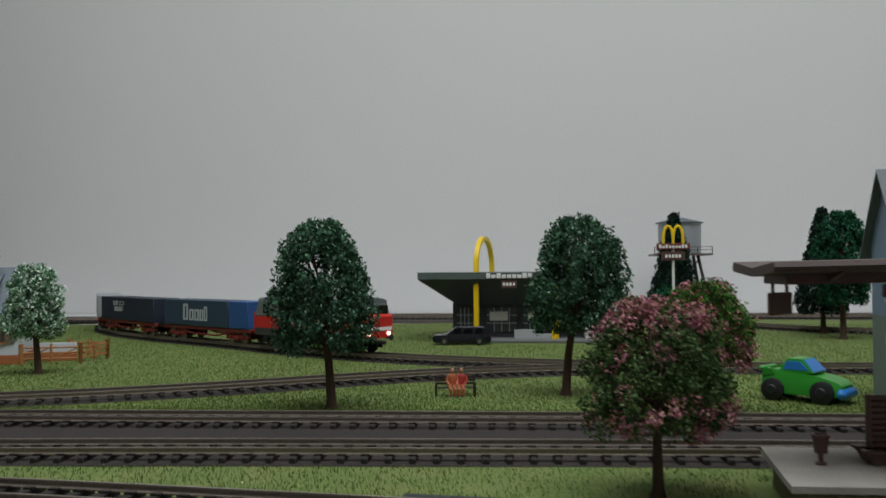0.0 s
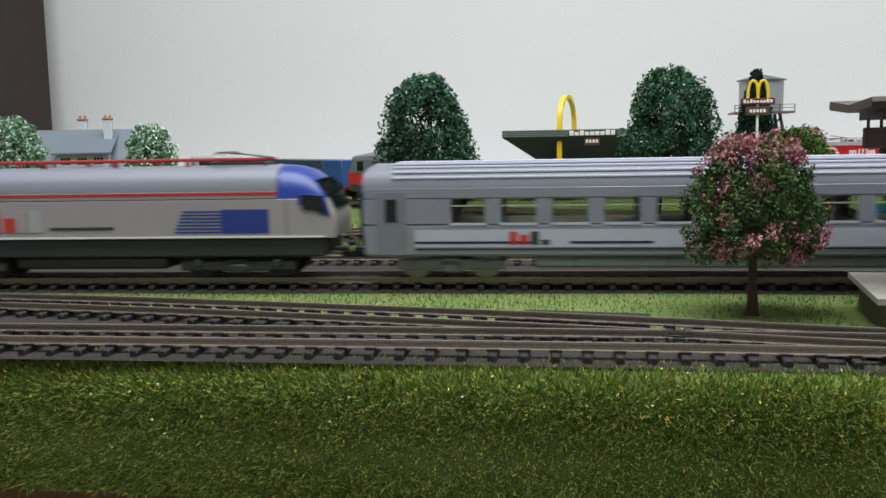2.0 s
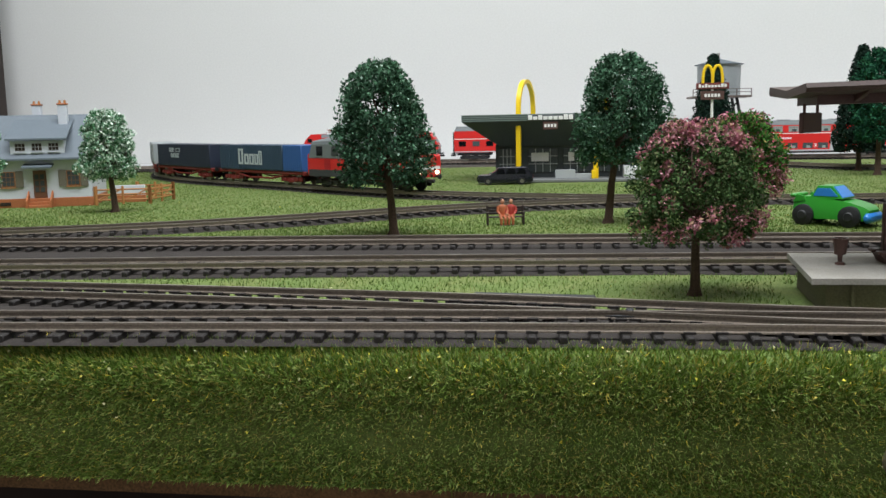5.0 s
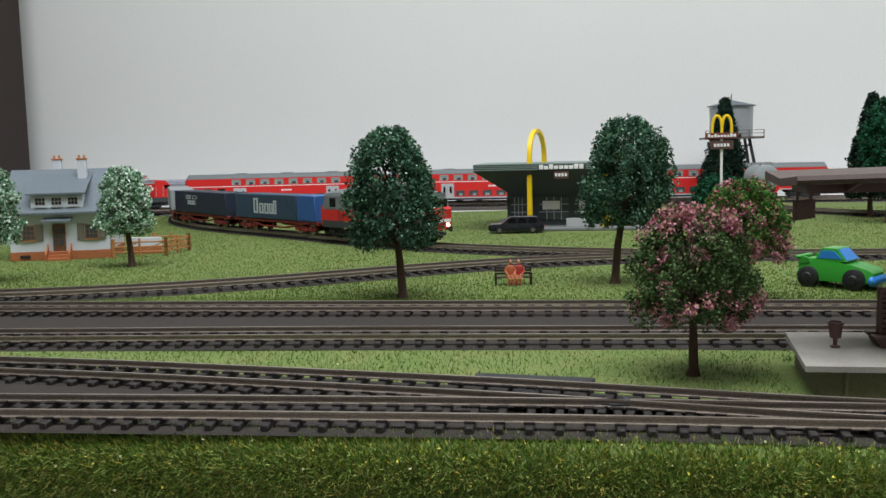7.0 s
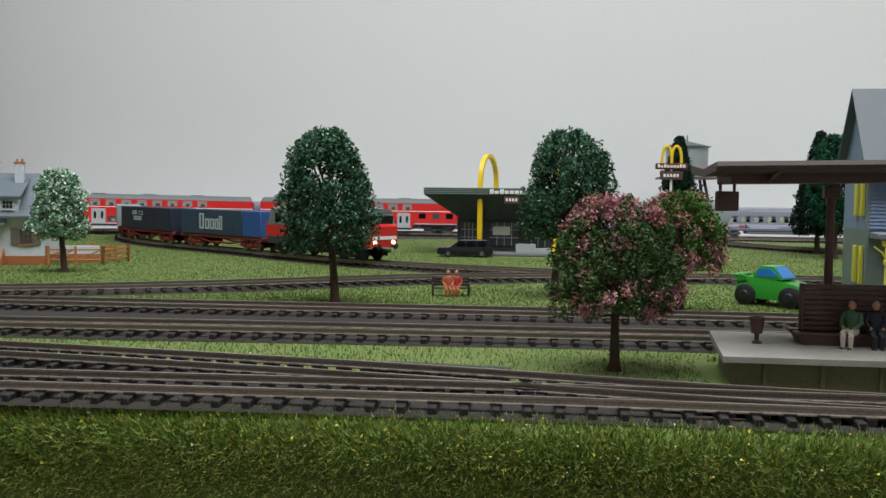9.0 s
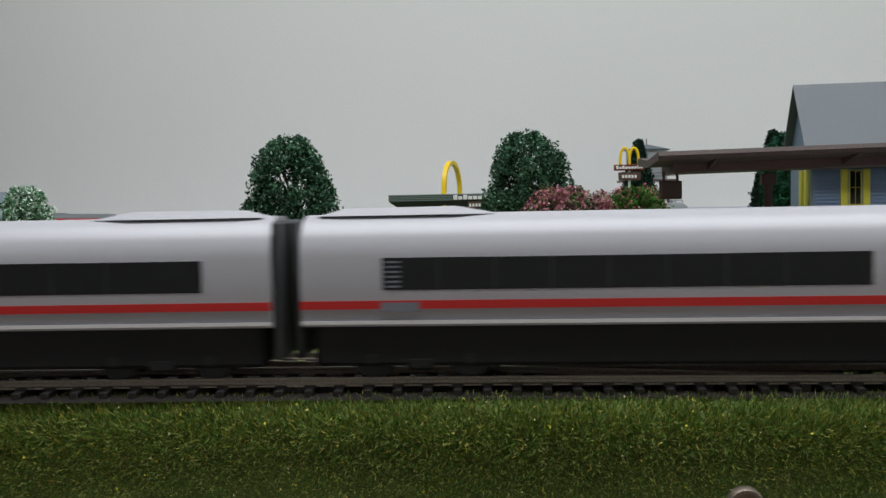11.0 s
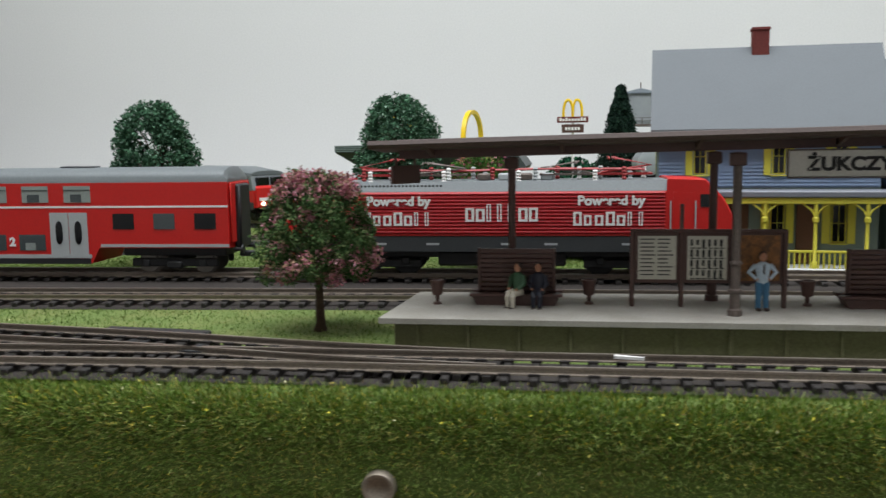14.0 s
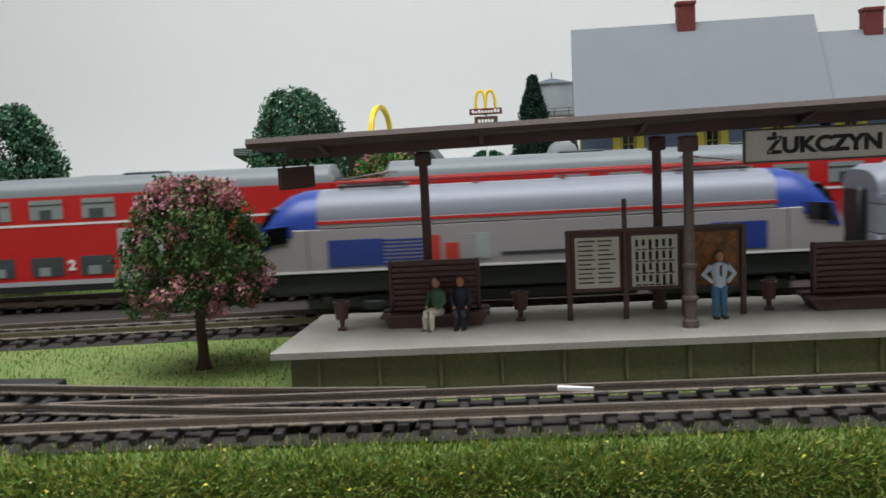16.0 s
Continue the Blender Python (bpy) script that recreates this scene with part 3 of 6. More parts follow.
# bare ballast between the pairs of front tracks
for name, near, far, x0, x1 in (("ballast_outer", LINE_C, LINE_D, -0.42, 0.75), ("ballast_front", LINE_A, LINE_B, -0.6, 0.08)):
    rings = []
    for x in np.linspace(x0, x1, 60):
        ya = near.at(near.near(x, 0.33 if near is LINE_C else 0.2)).y
        yb = far.at(far.near(x, 0.38 if far is LINE_D else 0.24)).y
        rings.append([(x, ya + 0.0135, 0.0002), (x, ya + 0.0135, 0.0012), (x, max(yb - 0.0135, ya + 0.0136), 0.0012), (x, max(yb - 0.0135, ya + 0.0136), 0.0002)])
    tagged(G().loft(rings).obj(name, BALLAST, kind="structure"), "brown ballast strip between two model tracks", "ballast")

# turnout works: blades, a point machine and a white rail tip
tm = thing("turnout_motor", "black plastic turnout motor beside the rails", "turnout motor", pose(-0.003, 0.2462, 0, 0, 0, -6))
G().box(-0.021, 0.021, -0.0035, 0.0035, 0, 0.0042, 0.0006).box(-0.03, -0.021, -0.002, 0.002, 0, 0.003, 0.0004).obj("case", BLACK, tm)
G().box(-0.004, 0.004, -0.015, -0.0035, 0.0016, 0.0028, 0.0003).obj("throw_bar", BLACK, tm)
t2 = thing("turnout_lever", "small black turnout lever between the rails", "turnout lever", pose(0.022, 0.216, 0, 0, 0, -6))
G().box(-0.007, 0.007, -0.002, 0.002, 0.003, 0.0046, 0.0004).box(0.004, 0.0065, -0.0015, 0.0015, 0.0046, 0.0062, 0.0004).obj("case", BLACK, t2)
tip = thing("rail_tip", "white tip of a turnout blade", "rail tip", pose(0.166, 0.2115, 0.0052, 0, 0, -14))
G().prism([(-0.0045, -0.0009), (0.0045, -0.0004), (0.0045, 0.0005), (-0.0045, 0.0011)], "z", 0, 0.0009).obj("blade", WHITEINK, tip)


# ---- trees ----
def leaves(g, c, r, n, size, rng, flat=1.0):
    """A clump of small leaves round a centre."""
    d = rng.normal(0, 1, (n, 3))
    d /= np.linalg.norm(d, axis=1)[:, None]
    p = np.array(c) + d * (r * rng.uniform(0.55, 1.0, n))[:, None] * np.array([1, 1, flat])
    a = rng.normal(0, 1, (n, 3)) + d * 0.3
    b = np.cross(a, rng.normal(0, 1, (n, 3)))
    a /= np.linalg.norm(a, axis=1)[:, None]
    b /= np.linalg.norm(b, axis=1)[:, None]
    s = (size * rng.uniform(0.6, 1.35, n))[:, None]
    q = np.stack([p - a * s, p + b * s * 0.55, p + a * s, p - b * s * 0.55], 1)
    g.append(q)


def leaf_obj(name, chunks, material, parent, label=""):
    v = np.concatenate(chunks).reshape(-1, 3)
    n = len(v) // 4
    me = bpy.data.meshes.new(name)
    me.vertices.add(4 * n)
    me.vertices.foreach_set("co", v.ravel())
    me.loops.add(4 * n)
    me.loops.foreach_set("vertex_index", np.arange(4 * n))
    me.polygons.add(n)
    me.polygons.foreach_set("loop_start", np.arange(0, 4 * n, 4))
    me.update(calc_edges=True)
    me.materials.append(material)
    ob = new(name, me)
    ob.parent = parent
    return tagged(ob, label=label)


def tree(name, label, x, y, top, z0, rx, shape, materials, seed, clumps=220, leaf=0.0016, per=26, trunk=0.0024, lean=(0.0, 0.0), spot=None, gaps=0.0, z=0.0, lop=0.0):
    """A model tree: tapered trunk with roots, limbs, and a crown of leaf clumps. shape(h) gives the crown's width at height h in 0..1."""
    rng = np.random.default_rng(seed)
    th = thing(name, label, "tree", pose(x, y, z))
    zc = z0 + (top - z0) * 0.55
    g = G()
    g.tube([(0, 0, 0), (0.0002, 0, 0.003), (lean[0] * 0.3, lean[1] * 0.3, z0 * 0.7), (lean[0] * 0.7, lean[1] * 0.7, z0 + 0.005), (lean[0], lean[1], zc), (lean[0], lean[1], top * 0.9)], [trunk * 1.7, trunk * 1.1, trunk * 0.9, trunk * 0.8, trunk * 0.5, trunk * 0.15], 9)
    g.obj("trunk", BARK, th)
    ends = [[] for _ in materials]
    for i in range(clumps):
        h = (i + 0.5) / clumps
        h = min(0.99, max(0.01, h + rng.normal(0, 0.02)))
        a = i * 2.39996 + rng.normal(0, 0.3)
        w = rx * shape(h) * (1 - abs(lop) * h * max(0.0, math.copysign(1, lop) * math.cos(a)))
        r = w * math.sqrt(rng.uniform(0.25, 1.0)) * rng.uniform(0.86, 1.06)
        c = (lean[0] + r * math.cos(a), lean[1] + r * math.sin(a), z0 + rx * 0.1 + (top - z0 - rx * 0.2) * h)
        if gaps and noise.noise(Vector((c[0] * 90 + seed, c[1] * 90, c[2] * 90))) > 0.42 - gaps:
            continue
        which = 0 if spot is None else spot(h, math.cos(a), r / max(w, 1e-6), rng)
        leaves(ends[which], c, rx * (0.16 if clumps < 500 else 0.13) * rng.uniform(0.7, 1.25), per, leaf, rng)
        if i % 12 == 0:
            base = (lean[0] * 0.8, lean[1] * 0.8, z0 + (c[2] - z0) * 0.45)
            mid = tuple(0.5 * (p + q) + rng.normal(0, 0.001) for p, q in zip(base, c))
            G().tube([base, mid, c], [trunk * 0.34, trunk * 0.22, trunk * 0.1], 5).obj("limb", BARK, th)
    for k, m in enumerate(materials):
        if ends[k]:
            leaf_obj("crown" if k == 0 else "blossom", ends[k], m, th)
    return th


def oak(h):
    return (0.78 + 0.22 * h / 0.35) if h < 0.35 else math.sqrt(max(0.03, 1 - ((h - 0.35) / 0.67) ** 2))


def umbrella(h):
    return 0.8 + 0.2 * h / 0.18 if h < 0.18 else 0.16 + 0.84 * math.sqrt(max(0.0, 1 - ((h - 0.18) / 0.84) ** 1.7))


def spire(h):
    return max(0.04, 1 - h) ** 0.8 * min(1, 0.8 + 2 * h)


def pink_tips(h, c, r, rng):
    return 1 if rng.uniform() < (0.62 if h > 0.82 else 0.2 if h > 0.6 else 0.32 if (r > 0.75 and h < 0.28) else 0.05) else 0


tree("broadleaf_tree", "dark green model tree with a thin brown trunk in the meadow", -0.0885, 0.44, 0.0965, 0.028, 0.0300, oak, [LEAF], 11, clumps=420, per=60, lean=(-0.003, 0.0), gaps=0.1, leaf=0.0011, lop=0.45)
tree("broadleaf_tree", "dark green model tree with pale flecks beside a bench", 0.032, 0.497, 0.101, 0.034, 0.0305, oak, [LEAF], 12, clumps=420, per=60, lean=(0.006, 0.0), gaps=0.09, leaf=0.0011, lop=-0.4)
tree("blossom_tree", "rounded model tree with pink blossom beside the platform", 0.053, 0.2683, 0.0625, 0.0185, 0.0245, umbrella, [LEAFMIX, LEAFPINK], 13, clumps=520, per=64, trunk=0.0017, spot=pink_tips, leaf=0.0007, gaps=0.08)
tree("blossom_tree", "green model tree with some pink blossom in the meadow", 0.098, 0.437, 0.0648, 0.021, 0.0245, umbrella, [LEAFRED, LEAFPINK], 14, clumps=360, per=48, trunk=0.0018, spot=lambda h, c, r, rng: 1 if rng.uniform() < (0.55 if h < 0.35 and r > 0.6 else 0.08) else 0, leaf=0.0009)
tree("fruit_tree", "pale green model tree with white blossom before the white house", -0.331, 0.588, 0.0765, 0.024, 0.0222, umbrella, [LEAFWHITE], 15, clumps=330, per=40, leaf=0.0012, lean=(-0.003, 0.0))
tree("fruit_tree", "pale green model tree with white blossom beside the white house", -0.389, 0.504, 0.0815, 0.026, 0.0225, umbrella, [LEAFWHITE], 16, clumps=330, per=40, leaf=0.0012)
tree("broadleaf_tree", "tall dark green model tree at the back of the meadow", 0.317, 0.92, 0.127, 0.033, 0.0295, oak, [LEAFTEAL], 17, clumps=400, per=44, leaf=0.0015, trunk=0.003)
tree("conifer", "dark pointed model conifer behind the tall tree", 0.322, 1.0, 0.136, 0.02, 0.033, spire, [CONIFER], 18, clumps=700, per=30, leaf=0.0017, trunk=0.003)
tree("conifer", "dark pointed model conifer before the water tower", 0.214, 1.33, 0.163, 0.013, 0.043, spire, [CONIFER], 19, clumps=1000, per=34, leaf=0.0017, trunk=0.003, z=-0.0108)
tree("broadleaf_tree", "small round bluish green model tree in the meadow", 0.146, 0.887, 0.054, 0.01, 0.026, oak, [LEAFTEAL], 20, clumps=260, per=34, leaf=0.0016)
tree("broadleaf_tree", "dark green model tree behind the blue house", 0.52, 0.68, 0.105, 0.02, 0.035, oak, [LEAFTEAL], 22, clumps=300, per=36, leaf=0.0015)


# ---- station platform ----
PZ = 0.0123
pl = thing("platform", "pale concrete island platform with olive ribbed walls", "platform", kind="structure")
G().prism([(0.0835, 0.2335), (0.63, 0.2345), (0.63, 0.2925), (0.0885, 0.2885)], "z", PZ - 0.0019, PZ).obj("deck", PLATTOP, pl)
G().prism([(0.0885, 0.2365), (0.63, 0.2375), (0.63, 0.2895), (0.0915, 0.2855)], "z", 0, PZ - 0.002).obj("wall", PLATSIDE, pl)
rib = G().box(-0.0006, 0.0006, -0.0009, 0.0004, 0.0006, PZ - 0.0021, 0.0002).mesh("rib", PLATSIDE)
for k in range(31):
    ob = new("rib", rib)
    ob.parent, ob.matrix_basis = pl, pose(0.0965 + 0.0172 * k, 0.2364 + 0.00003 * k, 0)

# canopy with its posts
can = thing("platform_canopy", "brown plastic platform canopy on turned iron posts", "canopy", pose(0, 0, PZ))
CZ = 0.0565
prof = [(0.2365, CZ + 0.0005), (0.2355, CZ + 0.0018), (0.2362, CZ + 0.0032), (0.262, CZ + 0.0016), (0.288, CZ + 0.0036), (0.289, CZ + 0.0018), (0.288, CZ + 0.0005), (0.262, CZ - 0.001)]
def tilted(g):
    g.v = [(p[0], p[1], p[2] + 0.017 * (p[0] - 0.0805)) for p in g.v]
    return g


tilted(G().prism(prof, "x", 0.0805, 0.63)).obj("roof", BROWNTOP, can)
tilted(G().prism([(0.2525, CZ - 0.0034), (0.279, CZ - 0.0034), (0.279, CZ + 0.0003), (0.2525, CZ + 0.0003)], "x", 0.088, 0.62)).obj("beam", BROWN, can)
for k in range(12):
    x = 0.1 + 0.045 * k
    tilted(G().prism([(0.238, CZ + 0.0003), (0.2525, CZ - 0.0028), (0.279, CZ - 0.0028), (0.286, CZ + 0.0003)], "x", x - 0.0007, x + 0.0007)).obj("rafter", BROWN, can)
for x, y in ((0.2025, 0.2475), (0.2895, 0.2475), (0.376, 0.2475), (0.463, 0.2475), (0.126, 0.2765), (0.199, 0.2765), (0.2865, 0.2765), (0.373, 0.2765)):
    front = y < 0.26
    g = G()
    r = 0.0016
    g.tube([(x, y, 0), (x, y, 0.002), (x, y, 0.0024), (x, y, 0.0075), (x, y, 0.008), (x, y, 0.0088), (x, y, 0.0092), (x, y, 0.017), (x, y, 0.0174), (x, y, 0.0182), (x, y, 0.0186), (x, y, CZ - 0.004 + 0.017 * (x - 0.08))], [r * 1.5, r * 1.5, r * 1.1, r * 1.1, r * 1.5, r * 1.5, r, r, r * 1.3, r * 1.3, r * 0.9, r * 0.9], 12)
    g.obj("post", IRON if front else BROWN, can)
    tilted(G().box(x - 0.0026, x + 0.0026, y - 0.002, y + 0.002, CZ - 0.0085, CZ - 0.0042, 0.0004)).obj("bracket", BROWN, can)

sg = thing("station_sign", "pale enamel station name sign in a grey frame under the canopy", "sign", pose(0.2405, 0.2495, PZ + 0.0505))
G().box(-0.0218, 0.0218, -0.0006, 0.0006, -0.0044, 0.0044, 0.0003).obj("panel", SIGNWHITE, sg)
for a in ((-0.0222, 0.0222, -0.0048, -0.0043), (-0.0222, 0.0222, 0.0043, 0.0048), (-0.0222, -0.0217, -0.0043, 0.0043), (0.0217, 0.0222, -0.0043, 0.0043)):
    G().box(a[0], a[1], -0.0009, 0.0009, a[2], a[3], 0.0002).obj("frame", IRON, sg)
G().box(0.0224, 0.0272, -0.001, 0.001, -0.0048, 0.0058, 0.0003).obj("bracket", BROWN, sg)
letters("lettering", "ŻUKCZYN", 0.006, INK, sg, pose(0.0, -0.0007, -0.0003, 90, 0, 0), "black station name lettering", stretch=1.12)
s2 = thing("hanging_sign", "small dark brown hanging sign under the canopy end", "sign", pose(0.0885, 0.262, PZ + 0.0475, 0, 0, 50))
G().box(-0.0066, 0.0066, -0.0008, 0.0008, -0.0033, 0.0033, 0.0003).obj("panel", BROWN, s2)
for x in (-0.0045, 0.0045):
    G().tube([(x, 0, 0.003), (x, 0, 0.0062)], 0.0005).obj("hanger", BROWN, s2)


def platform_bench(x, y, w):
    """A double-sided bench with a high slatted middle."""
    th = thing("platform_bench", "dark brown slatted double platform bench with high backrest", "bench", pose(x, y, PZ), group="benches on the platform")
    for k in range(9):
        z = 0.0044 + 0.00175 * k
        G().box(-w * 0.4, w * 0.4, -0.0011 + 0.00002 * k, 0.0011 - 0.00002 * k, z, z + 0.0016, 0.0003).obj("slat", BROWN, th)
    for s in (-1, 1):
        G().box(-w / 2, w / 2, min(s * 0.0016, s * 0.0066), max(s * 0.0016, s * 0.0066), 0.0032, 0.0043, 0.0003).obj("seat", BROWN, th)
    G().prism([(-w * 0.47, 0.0031), (-w * 0.42, 0), (w * 0.42, 0), (w * 0.47, 0.0031)], "y", -0.0055, 0.0055).obj("base", BROWN, th)
    for s in (-1, 1):
        G().box(s * w * 0.405 - 0.0006, s * w * 0.405 + 0.0006, -0.0014, 0.0014, 0.0043, 0.0202, 0.0003).obj("post", BROWN, th)
    return th


platform_bench(0.1283, 0.2665, 0.0335)
platform_bench(0.2588, 0.268, 0.0365)
platform_bench(0.405, 0.268, 0.0365)

bin0 = thing("litter_bin", "small brown slatted litter bin on the platform", "litter bin", pose(0.0995, 0.262, PZ), group="litter bins on the platform")
g = G()
g.loft([[(r * math.cos(a), r * math.sin(a), z) for a in np.linspace(0, 2 * math.pi, 13)[:-1]] for r, z in ((0.0019, 0.0035), (0.0024, 0.0078), (0.0027, 0.0082), (0.0027, 0.009), (0.0021, 0.009), (0.0018, 0.006))])
g.obj("basket", BROWN, bin0)
G().tube([(0, 0, 0), (0, 0, 0.0008), (0, 0, 0.001), (0, 0, 0.0036)], [0.0017, 0.0015, 0.0007, 0.0009], 10).obj("stand", BROWN, bin0)
for x, y in ((0.1545, 0.266), (0.2305, 0.2675), (0.289, 0.272), (0.36, 0.272)):
    copy_thing(bin0, pose(x, y, PZ))

bd = thing("notice_board", "brown wooden timetable board with pale printed sheets", "notice board", pose(0, 0.2625, PZ))
for x in (0.1695, 0.1865, 0.204, 0.2215):
    G().box(x - 0.0008, x + 0.0008, -0.0008, 0.0008, 0, 0.0275, 0.0003).obj("post", BROWN, bd)
for x0, x1 in ((0.1703, 0.1857), (0.1873, 0.2032), (0.2048, 0.2207)):
    G().box(x0, x1, 0.0001, 0.0007, 0.0085, 0.0265, 0.0002).obj("panel", BROWN, bd)
G().box(0.169, 0.222, -0.001, 0.001, 0.0265, 0.0276, 0.0003).obj("rail", BROWN, bd)
G().box(0.1858, 0.1872, -0.0005, 0.0005, 0.0276, 0.0365, 0.0002).obj("finial", BROWN, bd)
for x0, x1 in ((0.1715, 0.1847), (0.1885, 0.202)):
    sh = G().box(x0, x1, -0.0004, 0.0001, 0.0098, 0.0252).obj("sheet", PAPER, bd, "pale printed timetable sheet")
    g = G()
    if x0 < 0.18:
        for r in range(10):
            z = 0.0243 - 0.0014 * r
            for c in range(2):
                a = x0 + 0.0008 + c * 0.006
                g.box(a, a + random.uniform(0.0035, 0.0054), -0.00055, -0.0004, z - 0.0004, z)
    else:
        for r in range(4):
            for c in range(6):
                a, z = x0 + 0.001 + c * 0.002, 0.024 - r * 0.0036
                g.box(a, a + 0.0009, -0.00055, -0.0004, z - random.uniform(0.0018, 0.0032), z)
                g.box(a, a + 0.0016, -0.00055, -0.0004, z - 0.0032, z - 0.0028)
    g.obj("print", INK, sh)
G().box(0.2058, 0.2197, -0.0004, 0.0001, 0.0095, 0.0255).obj("poster", POSTER, bd, "brown printed poster")

pt = thing("planter", "large round grey-brown stone planter bowl on the platform", "planter", pose(0.3085, 0.268, PZ))
G().loft([[(r * math.cos(a), r * math.sin(a), z) for a in np.linspace(0, 2 * math.pi, 21)[:-1]] for r, z in ((0.006, 0), (0.0075, 0.001), (0.0095, 0.006), (0.0098, 0.009), (0.0102, 0.0095), (0.0102, 0.0103), (0.009, 0.0103), (0.0088, 0.0092))]).obj("bowl", IRON, pt)


# ---- figurines: one plain mesh each ----
def figurine(label, x, y, z, turn, top, legs, hair="hair", sit=False, skirt=False, akimbo=False, scale=1.0):
    mats = [CLOTHS[legs], CLOTHS[top], SKIN, CLOTHS[hair]]
    g, slots = G(), []

    def put(k, fn):
        a = len(g.f)
        fn()
        slots.extend([k] * (len(g.f) - a))

    h = 0.0058 if sit else 0.0098
    for s in (-1, 1):
        if sit:
            put(0, lambda: g.tube([(s * 0.0011, 0.0005, h), (s * 0.0012, -0.0042, h - 0.0001), (s * 0.0012, -0.0046, h - 0.0012), (s * 0.0012, -0.0045, 0.0006)], [0.0013, 0.0011, 0.001, 0.0007], 8))
            put(3, lambda: g.box(s * 0.0012 - 0.0007, s * 0.0012 + 0.0007, -0.0066, -0.0038, 0, 0.0009, 0.0003))
        else:
            put(0, lambda: g.tube([(s * 0.0013, 0, 0.0006), (s * 0.0012, 0, 0.005), (s * 0.001, 0, h)], [0.0009, 0.0011, 0.0014], 8))
            put(3, lambda: g.box(s * 0.0013 - 0.0008, s * 0.0013 + 0.0008, -0.0022, 0.0009, 0, 0.001, 0.0003))
    if skirt:
        put(0, lambda: g.tube([(0, 0, 0.0045), (0, 0, h + 0.001)], [0.0026, 0.0018], 10))
    put(1, lambda: g.loft([[(rx * math.cos(a), ry * math.sin(a), zz + h) for a in np.linspace(0, 2 * math.pi, 13)[:-1]] for rx, ry, zz in ((0.0019, 0.0013, -0.0004), (0.002, 0.0014, 0.002), (0.0026, 0.0015, 0.0052), (0.0023, 0.0013, 0.0064), (0.0009, 0.0008, 0.0071))]))
    for s in (-1, 1):
        elbow = (s * 0.0046, 0.0004, h + 0.0034) if akimbo else (s * 0.0031, -0.0006, h + 0.003)
        hand_at = (s * 0.0022, -0.0009, h + 0.0012) if akimbo else (s * 0.0019, -0.0028, h + 0.0014)
        put(1, lambda: g.tube([(s * 0.0024, 0, h + 0.006), elbow, hand_at], [0.0009, 0.0008, 0.0006], 7))
        put(2, lambda: g.ball(hand_at, 0.0006, 0.0006, 0.0006, 6, 4))
    if akimbo:
        put(3, lambda: g.box(-0.0003, 0.0003, -0.0018, -0.0013, h + 0.003, h + 0.0063, 0.0001))
    put(2, lambda: g.ball((0, -0.0001, h + 0.0088), 0.00125, 0.0014, 0.0017))
    put(3, lambda: g.ball((0, 0.0003, h + 0.0094), 0.00135, 0.0014, 0.00135))
    me = g.mesh("figurine", mats[0])
    for m in mats[1:]:
        me.materials.append(m)
    me.polygons.foreach_set("material_index", slots)
    ob = new("figurine", me)
    ob.matrix_basis = pose(x, y, z, 0, 0, turn) @ Matrix.Diagonal((scale, scale, scale, 1))
    return tagged(ob, label, "figurine")


figurine("painted standing figurine in a pale shirt, arms akimbo, on the platform", 0.2132, 0.2575, PZ, 4, "shirt", "jeans", akimbo=True)
figurine("painted seated figurine in a dark suit on the platform bench", 0.1365, 0.2598, PZ - 0.0006, -6, "suit", "suit", sit=True)
figurine("painted seated figurine in a green coat on the platform bench", 0.1292, 0.2598, PZ - 0.0006, -35, "green", "ivory", sit=True)
figurine("painted standing figurine in a dark coat and skirt beside the planter", 0.3125, 0.2555, PZ, 8, "suit", "suit", skirt=True)



# ---- meadow bench with two figurines ----
mb = thing("garden_bench", "dark wooden garden bench in the meadow", "bench", pose(-0.0295, 0.492, 0, 0, 0, 8))
for k in range(3):
    G().box(-0.0112, 0.0112, -0.003 + 0.002 * k, -0.0014 + 0.002 * k, 0.0046, 0.0052, 0.0002).obj("slat", WOODDARK, mb)
    G().box(-0.0112, 0.0112, 0.0031, 0.0037, 0.006 + 0.0018 * k, 0.0073 + 0.0018 * k, 0.0002).obj("backrest", WOODDARK, mb)
for s in (-1, 1):
    G().box(s * 0.0108 - 0.0006, s * 0.0108 + 0.0006, -0.0032, -0.002, 0, 0.0075, 0.0002).obj("leg", WOODDARK, mb)
    G().box(s * 0.0108 - 0.0006, s * 0.0108 + 0.0006, 0.0028, 0.004, 0, 0.0115, 0.0002).obj("leg", WOODDARK, mb)
    G().box(s * 0.0108 - 0.0006, s * 0.0108 + 0.0006, -0.0034, 0.0036, 0.0072, 0.0079, 0.0002).obj("armrest", WOODDARK, mb)
figurine("painted seated figurine in orange on the garden bench", -0.0312, 0.4915, -0.0004, 10, "orange", "orange", sit=True)
figurine("painted seated figurine in red on the garden bench", -0.0262, 0.4922, -0.0004, 4, "red", "orange", sit=True)

